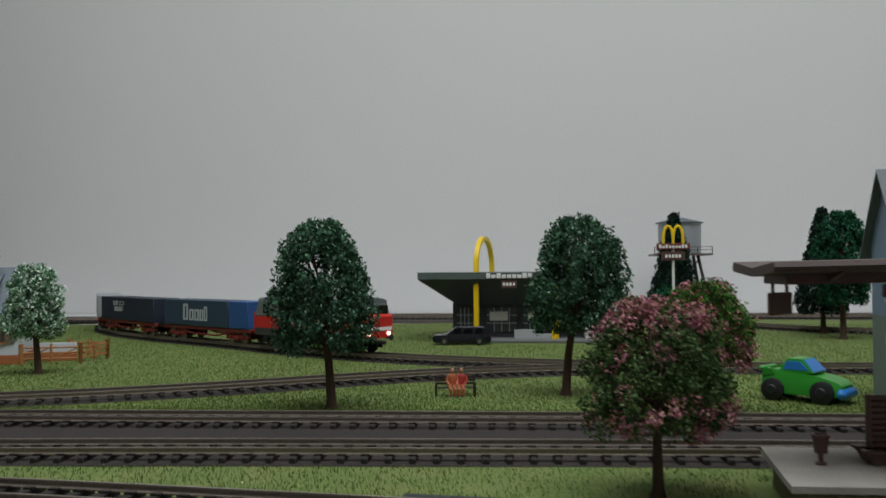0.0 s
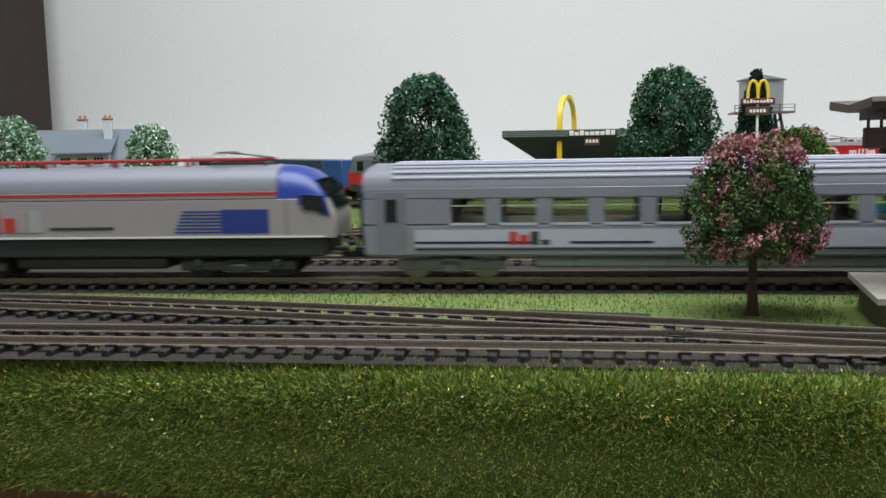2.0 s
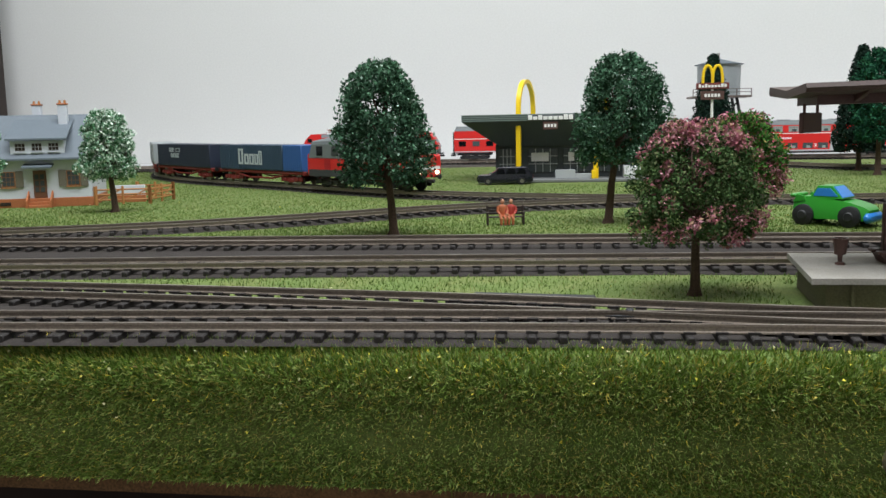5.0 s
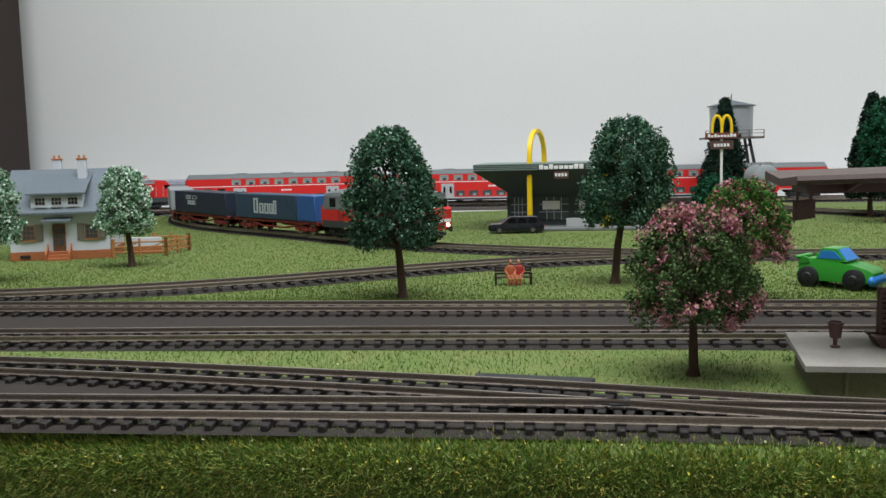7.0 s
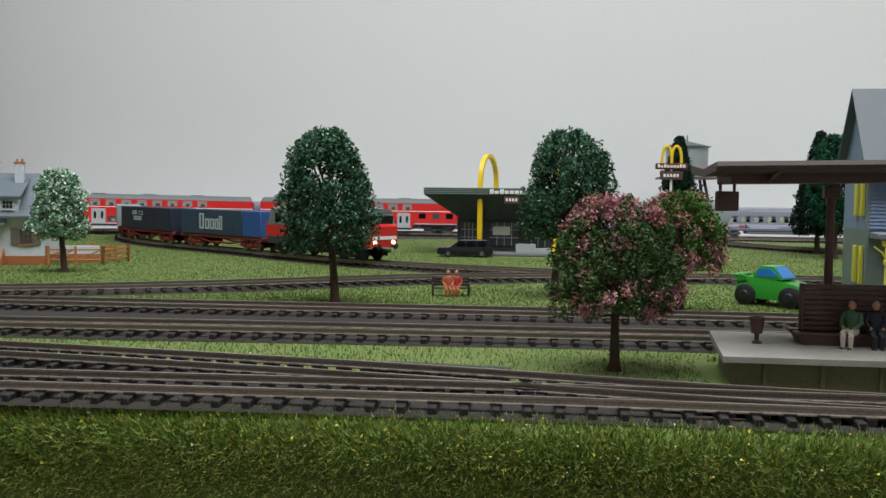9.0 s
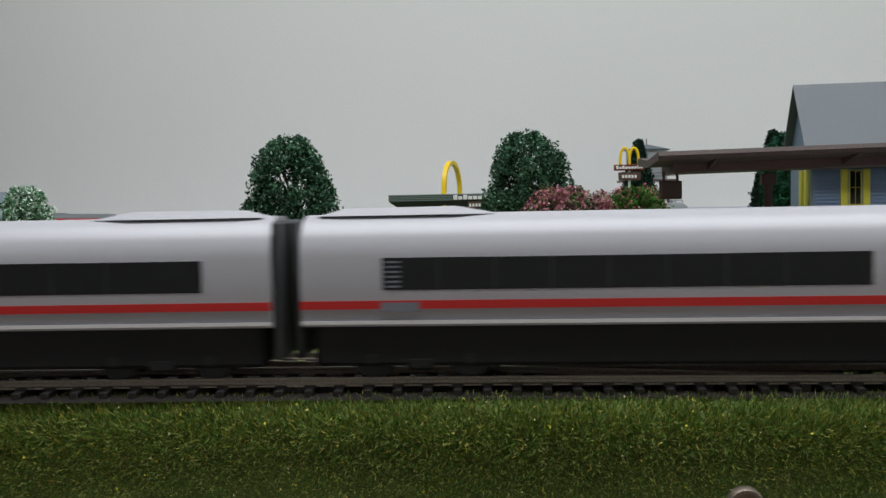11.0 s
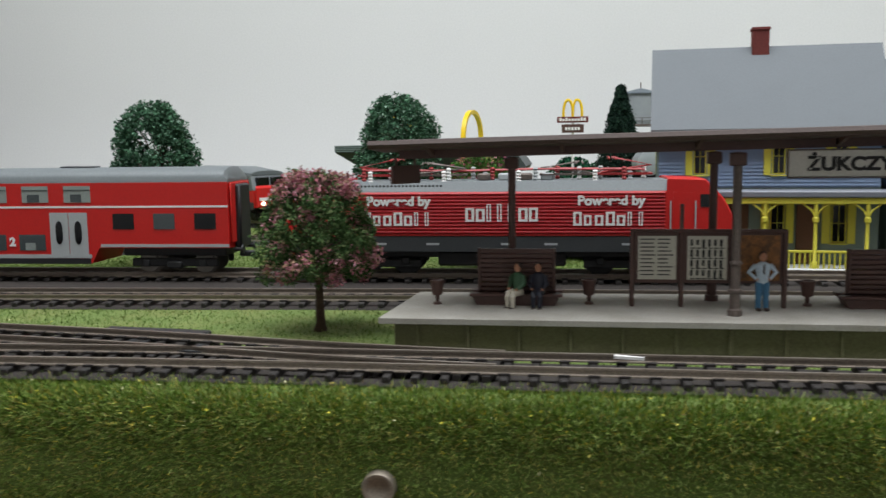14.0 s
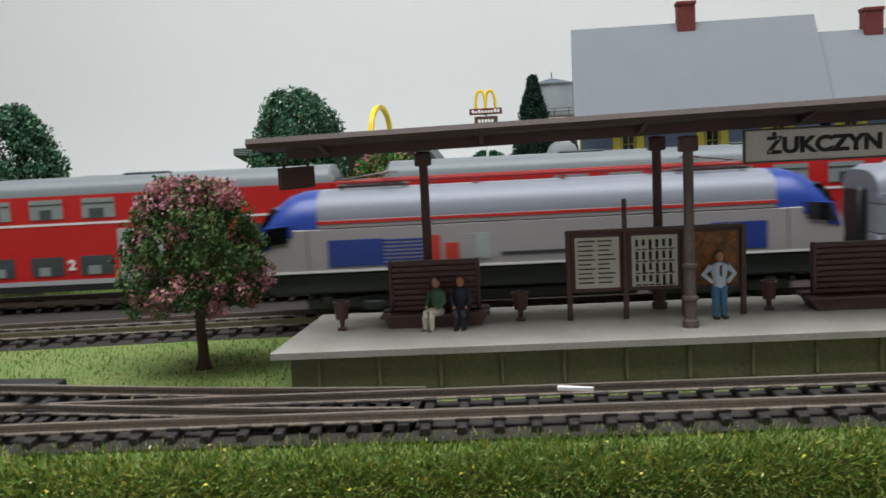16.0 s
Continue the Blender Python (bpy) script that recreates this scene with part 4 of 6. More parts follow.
# ---- toy car ----
tc = thing("toy_car", "small glossy green and blue plastic toy car on the grass", "toy car", pose(0.1585, 0.485, 0, 0, 0, -38))
rings = []
for x, hw, z0, z1 in ((-0.0215, 0.007, 0.006, 0.013), (-0.02, 0.0095, 0.0045, 0.0155), (-0.01, 0.0105, 0.004, 0.0165), (0.002, 0.0105, 0.004, 0.0155), (0.012, 0.0105, 0.004, 0.0135), (0.019, 0.0098, 0.004, 0.0115), (0.0215, 0.008, 0.005, 0.0095)):
    rings.append([(x, -hw, z0), (x, -hw * 1.02, (z0 + z1) / 2), (x, -hw * 0.85, z1), (x, hw * 0.85, z1), (x, hw * 1.02, (z0 + z1) / 2), (x, hw, z0)])
G().loft(rings).obj("body", TOYGREEN, tc)
G().loft([[(x, -w, z), (x2, -w, z), (x2, w, z), (x, w, z)] for x, x2, w, z in ((-0.011, 0.0075, 0.0092, 0.0155), (-0.007, 0.001, 0.0075, 0.0225))]).obj("cabin", TOYGREEN, tc)
G().add([(0.0074, -0.008, 0.0162), (0.0074, 0.008, 0.0162), (0.0019, 0.0066, 0.0222), (0.0019, -0.0066, 0.0222), (0.0068, -0.008, 0.0158), (0.0068, 0.008, 0.0158), (0.0012, 0.0066, 0.0218), (0.0012, -0.0066, 0.0218)], [(0, 1, 2, 3), (4, 5, 6, 7), (0, 1, 5, 4), (2, 3, 7, 6), (0, 3, 7, 4), (1, 2, 6, 5)]).obj("windscreen", TOYBLUE, tc)
for s in (-1, 1):
    G().prism([(-0.009, 0.0168), (0.005, 0.0168), (0.0005, 0.0212), (-0.0065, 0.0212)], "y", s * 0.0088 - 0.0004, s * 0.0088 + 0.0004).obj("window", TOYBLUE, tc)
G().box(0.0185, 0.0234, -0.0104, 0.0104, 0.0028, 0.0082, 0.0018).obj("bumper", TOYBLUE, tc)
G().box(-0.0228, -0.0195, -0.009, 0.009, 0.0155, 0.0175, 0.0007).obj("spoiler", TOYGREEN, tc)
for s in (-1, 1):
    G().prism([(-0.0205, 0.013), (-0.018, 0.0175), (-0.014, 0.0165), (-0.013, 0.014)], "y", s * 0.009 - 0.0008, s * 0.009 + 0.0008).obj("fin", TOYGREEN, tc)
for x in (-0.0135, 0.0125):
    for s in (-1, 1):
        w = G().tube([(x, s * 0.0085, 0.006), (x, s * 0.0092, 0.006), (x, s * 0.0125, 0.006), (x, s * 0.013, 0.006)], [0.0052, 0.006, 0.006, 0.005], 18).obj("wheel", TYRE, tc)
        G().tube([(x, s * 0.0129, 0.006), (x, s * 0.0136, 0.006)], [0.003, 0.0022], 12).obj("hub", BLACK, w)

# ---- drive-in restaurant with yellow arches ----
mc = thing("restaurant", "charcoal drive-in restaurant with butterfly roof and yellow arches", "restaurant", pose(0, 0, 0))
G().box(-0.083, 0.092, 0.86, 1.0, 0, 0.0035, 0.0008).obj("plinth", CONCRETE, mc)
# roof: upright fascia above a soffit that draws in towards the walls
zt, zf, zs = 0.0682, 0.0612, 0.0360
X0, X1, Y0, Y1 = -0.099, 0.082, 0.862, 0.99
top = [(X0, Y0), (X1, Y0), (X1, Y1), (X0, Y1)]
low = [(X0 + 0.036, Y0 + 0.026), (X1 - 0.02, Y0 + 0.026), (X1 - 0.02, Y1 - 0.02), (X0 + 0.036, Y1 - 0.02)]
G().loft([[(*p, zs) for p in low], [(*p, zf) for p in top], [(*p, zt) for p in top]]).obj("roof", CHARCOAL, mc)
for k in range(4):
    z = zf + 0.0009 + 0.0018 * k
    G().box(X0 - 0.0006, X1 + 0.0006, Y0 - 0.0006, Y1 + 0.0006, z, z + 0.0009).obj("fascia_rib", SAGE, mc)
for k in range(19):
    x = X0 + 0.04 + 0.0072 * k
    G().prism([(Y0 + 0.0005, zf - 0.0006), (Y0 + 0.0255, zs - 0.0008), (Y0 + 0.0255, zs + 0.001), (Y0 + 0.0005, zf + 0.001)], "x", x, x + 0.0006).obj("soffit_rib", CHARCOAL, mc)
G().box(-0.068, 0.07, 0.895, 0.968, 0.0035, 0.0375).obj("wall", CHARCOAL, mc)
for x0, x1 in ((-0.064, -0.048), (-0.034, -0.004), (0.002, 0.03), (0.036, 0.066)):
    w = G().box(x0, x1, 0.8935, 0.895, 0.009, 0.033, 0.0002).obj("window", WINGREY, mc)
    for k in range(1, 4):
        xx = x0 + (x1 - x0) * k / 4
        G().box(xx - 0.0004, xx + 0.0004, 0.8925, 0.8934, 0.009, 0.033).obj("mullion", DOORGREY, w)
    for k in range(1, 3):
        G().box(x0, x1, 0.8925, 0.8934, 0.009 + 0.008 * k, 0.0098 + 0.008 * k).obj("mullion", DOORGREY, w)
for x in (-0.028, -0.016, -0.022, 0.01):
    G().box(x - 0.003, x + 0.003, 0.8918, 0.8928, 0.02, 0.029, 0.0002).obj("menu_panel", WHITEINK, mc)
G().box(-0.006, 0.014, 0.868, 0.87, 0.0035, 0.0125, 0.0003).box(0.014, 0.03, 0.868, 0.87, 0.0035, 0.0085, 0.0003).obj("low_wall", DOORGREY, mc)
G().box(0.062, 0.078, 0.868, 0.9, 0.0035, 0.015, 0.0006).obj("side_wall", BOARD, mc)
for x in (-0.0425, 0.0345):
    pts = [(x, 0.868, 0.0035), (x, 0.868, 0.066)]
    for k in range(17):
        a = math.pi * k / 16
        pts.append((x + 0.0062 - 0.0062 * math.cos(a), 0.868 + 0.029 - 0.029 * math.cos(a), 0.0675 + 0.0345 * math.sin(a) ** 0.75))
    pts.append((x + 0.0124, 0.926, 0.06))
    g = G()
    n0 = len(pts)
    rr = []
    for i, p in enumerate(pts):
        d = (Vector(pts[min(i + 1, n0 - 1)]) - Vector(pts[max(i - 1, 0)])).normalized()
        u = Vector((0.98, -0.2, 0)).normalized()
        w = d.cross(u).normalized()
        rr.append([Vector(p) + u * a_ * 0.0023 + w * b_ * 0.0018 for a_, b_ in ((-1, -1), (1, -1), (1, 1), (-1, 1))])
    g.loft(rr)
    g.obj("arch", YELLOW, mc, "golden yellow arch that rises through the roof")
G().box(0.03, 0.034, 0.862, 0.8652, 0.0035, 0.012, 0.0003).obj("bollard", YELLOW, mc)
G().prism([(X1 + 0.0008, zt - 0.0004), (X1 + 0.017, zt - 0.023), (X1 + 0.0145, zt - 0.0275), (X1 - 0.012, zt - 0.0275), (X1 + 0.0008, zf)], "y", Y0 + 0.004, Y1 - 0.004).obj("sloped_end", CHARCOAL, mc, "charcoal roof end that slopes down")
sgn = G().box(-0.0335, 0.014, Y0 - 0.0016, Y0 - 0.0009, zf + 0.0006, zf + 0.0064, 0.0002).obj("sign_panel", CHARCOAL, mc)
for k in range(9):
    hgt = (0.0048, 0.0034, 0.0048, 0.0036, 0.0036, 0.0036, 0.0036, 0.005, 0.0048)[k]
    G().box(-0.0325 + 0.005 * k, -0.0325 + 0.005 * k + 0.0042, Y0 - 0.0021, Y0 - 0.0016, zf + 0.0012, zf + 0.0012 + hgt, 0.0002).obj("sign_bar", WHITEINK, sgn)
lw = G().box(-0.018, -0.003, Y0 - 0.0012, Y0 + 0.0016, zf - 0.0085, zf - 0.0008, 0.0002).obj("small_sign", BROWN, mc)
for k in range(4):
    G().box(-0.0165 + 0.0032 * k, -0.0143 + 0.0032 * k, Y0 - 0.0016, Y0 - 0.0012, zf - 0.006, zf - 0.003).obj("sign_bar", WHITEINK, lw)

# roadside sign
rs = thing("roadside_sign", "tall roadside sign with yellow arches over red and brown panels", "sign", pose(0.1455, 0.868, 0, 0, 0, -2))
G().tube([(0, 0, 0), (0, 0, 0.095)], 0.0013, 10).obj("pole", WHITEINK, rs)
pn = G().box(-0.0155, 0.0155, -0.0026, -0.0012, 0.0885, 0.0945, 0.0004).obj("panel", BURGUNDY, rs)
for k in range(9):
    G().box(-0.0132 + 0.003 * k, -0.0132 + 0.003 * k + 0.0023, -0.0031, -0.0027, 0.0902, 0.0902 + (0.0032, 0.002, 0.0032, 0.0022, 0.0022, 0.0022, 0.0022, 0.0034, 0.003)[k]).obj("sign_bar", WHITEINK, pn)
pn = G().prism([(-0.0108, 0.0785), (0.0108, 0.0785), (0.0112, 0.0865), (0.0055, 0.0872), (0, 0.0865), (-0.0055, 0.0872), (-0.0112, 0.0865)], "y", -0.0026, -0.0013).obj("panel", BROWN, rs)
for k in range(5):
    G().box(-0.0075 + 0.0031 * k, -0.0053 + 0.0031 * k, -0.0031, -0.0027, 0.081, 0.084).obj("sign_bar", WHITEINK, pn)
for s in (-1, 1):
    pts = [(s * 0.0046 + 0.0046 * math.cos(a), -0.0018, 0.0945 + 0.0165 * math.sin(a) ** 0.7) for a in np.linspace(0.0, math.pi, 15)]
    G().tube(pts, 0.0014, 8).obj("arch", YELLOW, rs, "bright yellow arch")

# parked car before the restaurant
pc = thing("parked_car", "glossy black estate car beside the drive-in restaurant", "car", pose(-0.055, 0.846, 0, 0, 0, 4))
G().loft([[(x, -hw, z0), (x, -hw * 1.03, 0.006), (x, -hw * 0.95, z1), (x, hw * 0.95, z1), (x, hw * 1.03, 0.006), (x, hw, z0)] for x, hw, z0, z1 in ((-0.0275, 0.0085, 0.004, 0.0075), (-0.026, 0.0098, 0.0028, 0.0092), (-0.012, 0.0102, 0.0025, 0.0098), (0.015, 0.0102, 0.0025, 0.0105), (0.026, 0.0098, 0.0028, 0.0103), (0.0275, 0.009, 0.004, 0.0085))]).obj("body", CARBLACK, pc)
G().loft([[(a, -w, z), (c, -w, z), (c, w, z), (a, w, z)] for a, c, w, z in ((-0.0145, 0.0255, 0.0092, 0.0098), (-0.006, 0.022, 0.0075, 0.0165), (-0.003, 0.0195, 0.0068, 0.0172))]).obj("cabin", CARBLACK, pc)
for a, c in ((-0.0085, 0.0), (0.001, 0.0105), (0.0115, 0.0205)):
    G().prism([(a, 0.0108), (c, 0.0108), (c - 0.001, 0.0155), (a + 0.002, 0.0155)], "y", -0.0094, -0.0084).obj("window", WINDOW, pc)
for x in (-0.0165, 0.0165):
    for s in (-1, 1):
        w = G().tube([(x, s * 0.0085, 0.0036), (x, s * 0.0108, 0.0036)], 0.0036, 14).obj("wheel", TYRE, pc)
        G().tube([(x, s * 0.0106, 0.0036), (x, s * 0.0112, 0.0036)], 0.002, 10).obj("hubcap", STEEL, w)
for s in (-1, 1):
    G().box(0.0268, 0.0277, s * 0.0075 - 0.0012, s * 0.0075 + 0.0012, 0.0065, 0.0085).obj("tail_lamp", REDINK, pc)

# ---- water tower ----
wt = thing("water_tower", "grey water tower on a braced wooden trestle", "water tower", pose(0.2585, 1.57, -0.0018))
K = 1.16
def octagon(r, z, n=12):
    r, z = r * K, z * K
    return [(r * math.cos(2 * math.pi * (k + 0.5) / n), r * math.sin(2 * math.pi * (k + 0.5) / n), z) for k in range(n)]
G().loft([octagon(0.0305, 0.0845), octagon(0.0312, 0.1292)]).obj("tank", TANKGREY, wt)
G().loft([octagon(0.0352, 0.1292), octagon(0.0352, 0.13), octagon(0.003, 0.1378)]).obj("roof", SLATE, wt)
G().tube([(0, 0, 0.1592), (0, 0, 0.1702)], 0.00104).obj("finial", IRON, wt)
G().box(-0.048, 0.048, -0.0415, 0.0415, 0.0945, 0.098, 0.0006).obj("platform", IRON, wt)
for x in (-0.047, -0.0235, 0.0, 0.0235, 0.047):
    G().box(x - 0.0007, x + 0.0007, -0.0413, -0.0399, 0.098, 0.1088).obj("baluster", IRON, wt)
for z in (0.1030, 0.1082):
    G().box(-0.0476, 0.0476, -0.0413, -0.0399, z, z + 0.0009).obj("handrail", IRON, wt)
for sx in (-1, 1):
    for sy in (-1, 1):
        G().tube([(sx * 0.0455, sy * 0.0400, -0.009), (sx * 0.0265, sy * 0.0230, 0.0945)], 0.0026, 6).obj("leg", BLACK, wt)
    G().tube([(sx * 0.0435, -0.0385, 0.012), (-sx * 0.0285, -0.0250, 0.088)], 0.0015, 6).obj("brace", BLACK, wt)
    G().tube([(sx * 0.0355, -0.0315, 0.05), (-sx * 0.0355, -0.0315, 0.05)], 0.0015, 6).obj("brace", BLACK, wt)


# ---- white house with dormer ----
def window(th, x, y, z, w, h, frame, pane, shutter=None, cols=2, rows=3):
    """A window on a front wall that faces -y: frame, panes, bars, shutters."""
    f = G().box(x - w / 2, x + w / 2, y - 0.0008, y - 0.0002, z, z + h, 0.0002).obj("window", frame, th)
    pw, ph = (w - 0.0012) / cols, (h - 0.0012) / rows
    for i in range(cols):
        for j in range(rows):
            G().box(x - w / 2 + 0.0008 + i * pw, x - w / 2 + 0.0004 + (i + 1) * pw, y - 0.0011, y - 0.0009, z + 0.0008 + j * ph, z + 0.0004 + (j + 1) * ph).obj("pane", pane, f)
    G().box(x - w / 2 - 0.0006, x + w / 2 + 0.0006, y - 0.0018, y - 0.0003, z - 0.001, z - 0.0002, 0.0002).obj("sill", frame, f)
    if shutter:
        for s in (-1, 1):
            a, c = sorted((x + s * (w / 2 + 0.0004), x + s * (w / 2 + 0.0004 + w * 0.55)))
            G().box(a, c, y - 0.0013, y - 0.0003, z - 0.0005, z + h + 0.0005, 0.0002).obj("shutter", shutter, f)


hs = thing("white_house", "white model cottage with grey roof, dormer and brick base", "house", pose(-0.4185, 0.6345, 0, 0, 0, 18))
W, D = 0.0395, 0.062
G().box(-W, W, 0, D, 0.0075, 0.042).prism([(0, 0.042), (D, 0.042), (D / 2, 0.07)], "x", -W, W).obj("wall", CREAM, hs)
G().box(-W - 0.0006, W + 0.0006, -0.0006, D + 0.0006, 0, 0.0075, 0.0003).obj("plinth", BRICKORANGE, hs)
for y0, y1, za, zb in ((-0.007, D / 2, 0.0385, 0.0735), (D + 0.007, D / 2, 0.0385, 0.0735)):
    G().add([(-W - 0.004, y0, za), (W + 0.004, y0, za), (W + 0.004, y1, zb), (-W - 0.004, y1, zb), (-W - 0.004, y0, za + 0.0016), (W + 0.004, y0, za + 0.0016), (W + 0.004, y1, zb + 0.0016), (-W - 0.004, y1, zb + 0.0016)], [(0, 1, 2, 3), (4, 5, 6, 7), (0, 1, 5, 4), (2, 3, 7, 6), (0, 3, 7, 4), (1, 2, 6, 5)]).obj("roof", SLATE, hs)
G().prism([(-0.003, 0.0445), (0.03, 0.068), (0.03, 0.0445)], "x", -0.0205, 0.0205).box(-0.0205, 0.0205, -0.0032, 0.02, 0.0435, 0.054).obj("dormer", CREAM, hs)
G().prism([(-0.0068, 0.0545), (-0.0068, 0.056), (0.03, 0.0725), (0.03, 0.071)], "x", -0.0235, 0.0235).obj("dormer_roof", SLATE, hs)
for x in (-0.0128, 0.0, 0.0128):
    window(hs, x, -0.0032, 0.0455, 0.009, 0.0072, CREAM, WOODDARK, None, 3, 2)
for x in (-0.0245, 0.0255):
    window(hs, x, 0, 0.017, 0.0105, 0.0125, OCHRE, WINGREY, SHUTTER, 3, 3)
dr = G().box(-0.0055, 0.0045, -0.0012, 0.0004, 0.0075, 0.03, 0.0003).obj("door", WOODBROWN, hs)
for i in range(2):
    for j in range(3):
        G().box(-0.0042 + 0.0042 * i, -0.0012 + 0.0042 * i, -0.0016, -0.0013, 0.0125 + 0.0052 * j, 0.0165 + 0.0052 * j).obj("pane", WINGREY, dr)
G().prism([(-0.009, 0.032), (-0.009, 0.0335), (0.0, 0.0355), (0.0, 0.034)], "x", -0.012, 0.011).obj("door_canopy", SLATE, hs)
for k in range(3):
    G().box(-0.009, 0.008, -0.0045 - 0.0025 * (2 - k), -0.0008, 0.0025 * k, 0.0025 * (k + 1), 0.0003).obj("step", BRICKORANGE, hs)
for s in (-1, 1):
    G().prism([(-0.0105, 0), (-0.0008, 0), (-0.0008, 0.0135), (-0.0105, 0.006)], "x", s * 0.0092 - 0.0006 - 0.0005, s * 0.0092 + 0.0001).obj("stair_rail", BRICKORANGE, hs)
G().box(-0.032, -0.024, -0.0012, 0.0, 0.002, 0.0048).obj("vent", WOODDARK, hs)
for x, y in ((-0.0075, D / 2 + 0.006), (0.0165, D / 2 - 0.010)):
    ch = G().box(x - 0.0035, x + 0.0035, y - 0.0035, y + 0.0035, 0.058, 0.083, 0.0004).obj("chimney", CREAM, hs)
    G().box(x - 0.004, x + 0.004, y - 0.004, y + 0.004, 0.083, 0.0842, 0.0003).obj("cap", BRICKORANGE, ch)
    for s in (-1, 1):
        G().tube([(x + s * 0.002, y, 0.084), (x + s * 0.002, y, 0.0868)], [0.0013, 0.0009], 8).obj("chimney_pot", OCHRE, ch)
# low annex at the side
ax = thing("garden_wall", "low white garden wall on brick beside the cottage", "garden wall", pose(-0.378, 0.672, 0, 0, 0, 14))
G().box(0, 0.028, 0, 0.002, 0.006, 0.0145, 0.0003).obj("wall", CREAM, ax)
G().box(-0.0004, 0.0284, -0.0004, 0.0024, 0, 0.006, 0.0003).obj("plinth", BRICKORANGE, ax)
fn = thing("fence", "ochre timber garden fence in the meadow", "fence", pose(0, 0, 0))
corners = [(-0.379, 0.648), (-0.338, 0.661), (-0.336, 0.702), (-0.372, 0.708)]
for (xa, ya), (xb, yb) in zip(corners, corners[1:]):
    for q in (0, 0.5, 1):
        G().tube([(xa + (xb - xa) * q, ya + (yb - ya) * q, 0), (xa + (xb - xa) * q, ya + (yb - ya) * q, 0.0155)], 0.0011 if q == 0.5 else 0.0017, 6).obj("post", OCHRE, fn)
    for z in (0.004, 0.0085, 0.0125):
        G().tube([(xa, ya, z), (xb, yb, z)], 0.0007, 5).obj("rail", OCHRE, fn)
    for q in (0, 0.5):
        G().tube([(xa + (xb - xa) * q, ya + (yb - ya) * q, 0.003), (xa + (xb - xa) * (q + 0.5), ya + (yb - ya) * (q + 0.5), 0.013)], 0.0006, 5).obj("brace", OCHRE, fn)

# ---- blue and yellow house ----
bh = thing("blue_house", "blue-grey sided model house with yellow porch and plain grey roofs", "house", pose(0.194, 0.4445, 0, 0, 0, -5) @ pose(-0.197, -0.4385, 0))


def wing(x0, x1, y0, y1, ridge, eave, name="wall"):
    yr = (y0 + y1) / 2
    G().box(x0, x1, y0, y1, 0.045, eave).prism([(y0, eave), (y1, eave), (yr, ridge - 0.003)], "x", x0, x1).obj("upper_wall", SIDING, bh)
    z = 0.046
    while z < eave - 0.001:
        G().prism([(y0 - 0.0002, z + 0.0018), (y0 - 0.0008, z), (y0 + 0.0002, z)], "x", x0, x1).obj("siding_board", SIDING, bh)
        z += 0.0019
    G().box(x0, x1, y0, y1, 0, 0.045).obj("lower_wall", SAGE, bh)
    e = 0.0075
    sl = (ridge - eave) / (yr - y0)
    for s in (-1, 1):
        ya = yr + s * (yr - y0 + e)
        G().add([(x0 - 0.0045, ya, eave - e * sl), (x1 + 0.0045, ya, eave - e * sl), (x1 + 0.0045, yr, ridge), (x0 - 0.0045, yr, ridge), (x0 - 0.0045, ya, eave - e * sl + 0.0018), (x1 + 0.0045, ya, eave - e * sl + 0.0018), (x1 + 0.0045, yr, ridge + 0.0018), (x0 - 0.0045, yr, ridge + 0.0018)], [(0, 1, 2, 3), (4, 5, 6, 7), (0, 1, 5, 4), (2, 3, 7, 6), (0, 3, 7, 4), (1, 2, 6, 5)]).obj("roof", FELT, bh)
    G().box(x0 - 0.003, x1 + 0.003, y0 - e - 0.0004, y0 - e + 0.0012, eave - e * sl - 0.0022, eave - e * sl - 0.0002, 0.0003).obj("gutter", SAGE, bh)


wing(0.197, 0.3085, 0.4385, 0.4975, 0.1195, 0.0835)
wing(0.3135, 0.379, 0.4400, 0.4945, 0.1105, 0.081)
for x in (0.2505, 0.3405):
    z = 0.112 if x < 0.3 else 0.103
    ch = G().box(x - 0.0045, x + 0.0045, 0.464, 0.473, z, z + 0.0195, 0.0004).obj("chimney", CHIMNEY, bh)
    G().box(x - 0.005, x + 0.005, 0.4635, 0.4735, z + 0.0178, z + 0.0196, 0.0003).obj("cap", CHIMNEY, ch)
for x in (0.2185, 0.2585, 0.289, 0.3225, 0.347, 0.369):
    window(bh, x, 0.4385 if x < 0.31 else 0.44, 0.052, 0.0068, 0.0192, LEMON, WINDOW, LEMON, 2, 2)
    window(bh, x, 0.4385 if x < 0.31 else 0.44, 0.016, 0.0075, 0.0205, LEMON, WINDOW, LEMON, 2, 2)
for x in (0.2385, 0.2735, 0.335):
    G().box(x - 0.0055, x + 0.0055, 0.4372, 0.4383, 0.005, 0.036, 0.0003).obj("door", WOODBROWN, bh)
for z in (0.052, 0.016):
    for y in (0.4475, 0.4605):
        G().box(0.1952, 0.1968, y, y + 0.0055, z, z + 0.02, 0.0002).obj("shutter", LEMON, bh)
G().box(0.197, 0.385, 0.4185, 0.4382, 0.0408, 0.0442, 0.0006).obj("porch_roof", SILVERLIGHT, bh)
G().box(0.199, 0.383, 0.4195, 0.4212, 0.0375, 0.0407, 0.0003).obj("porch_beam", LEMON, bh)
G().box(0.197, 0.385, 0.4185, 0.4382, 0, 0.0045, 0.0006).obj("porch_floor", BOARD, bh)
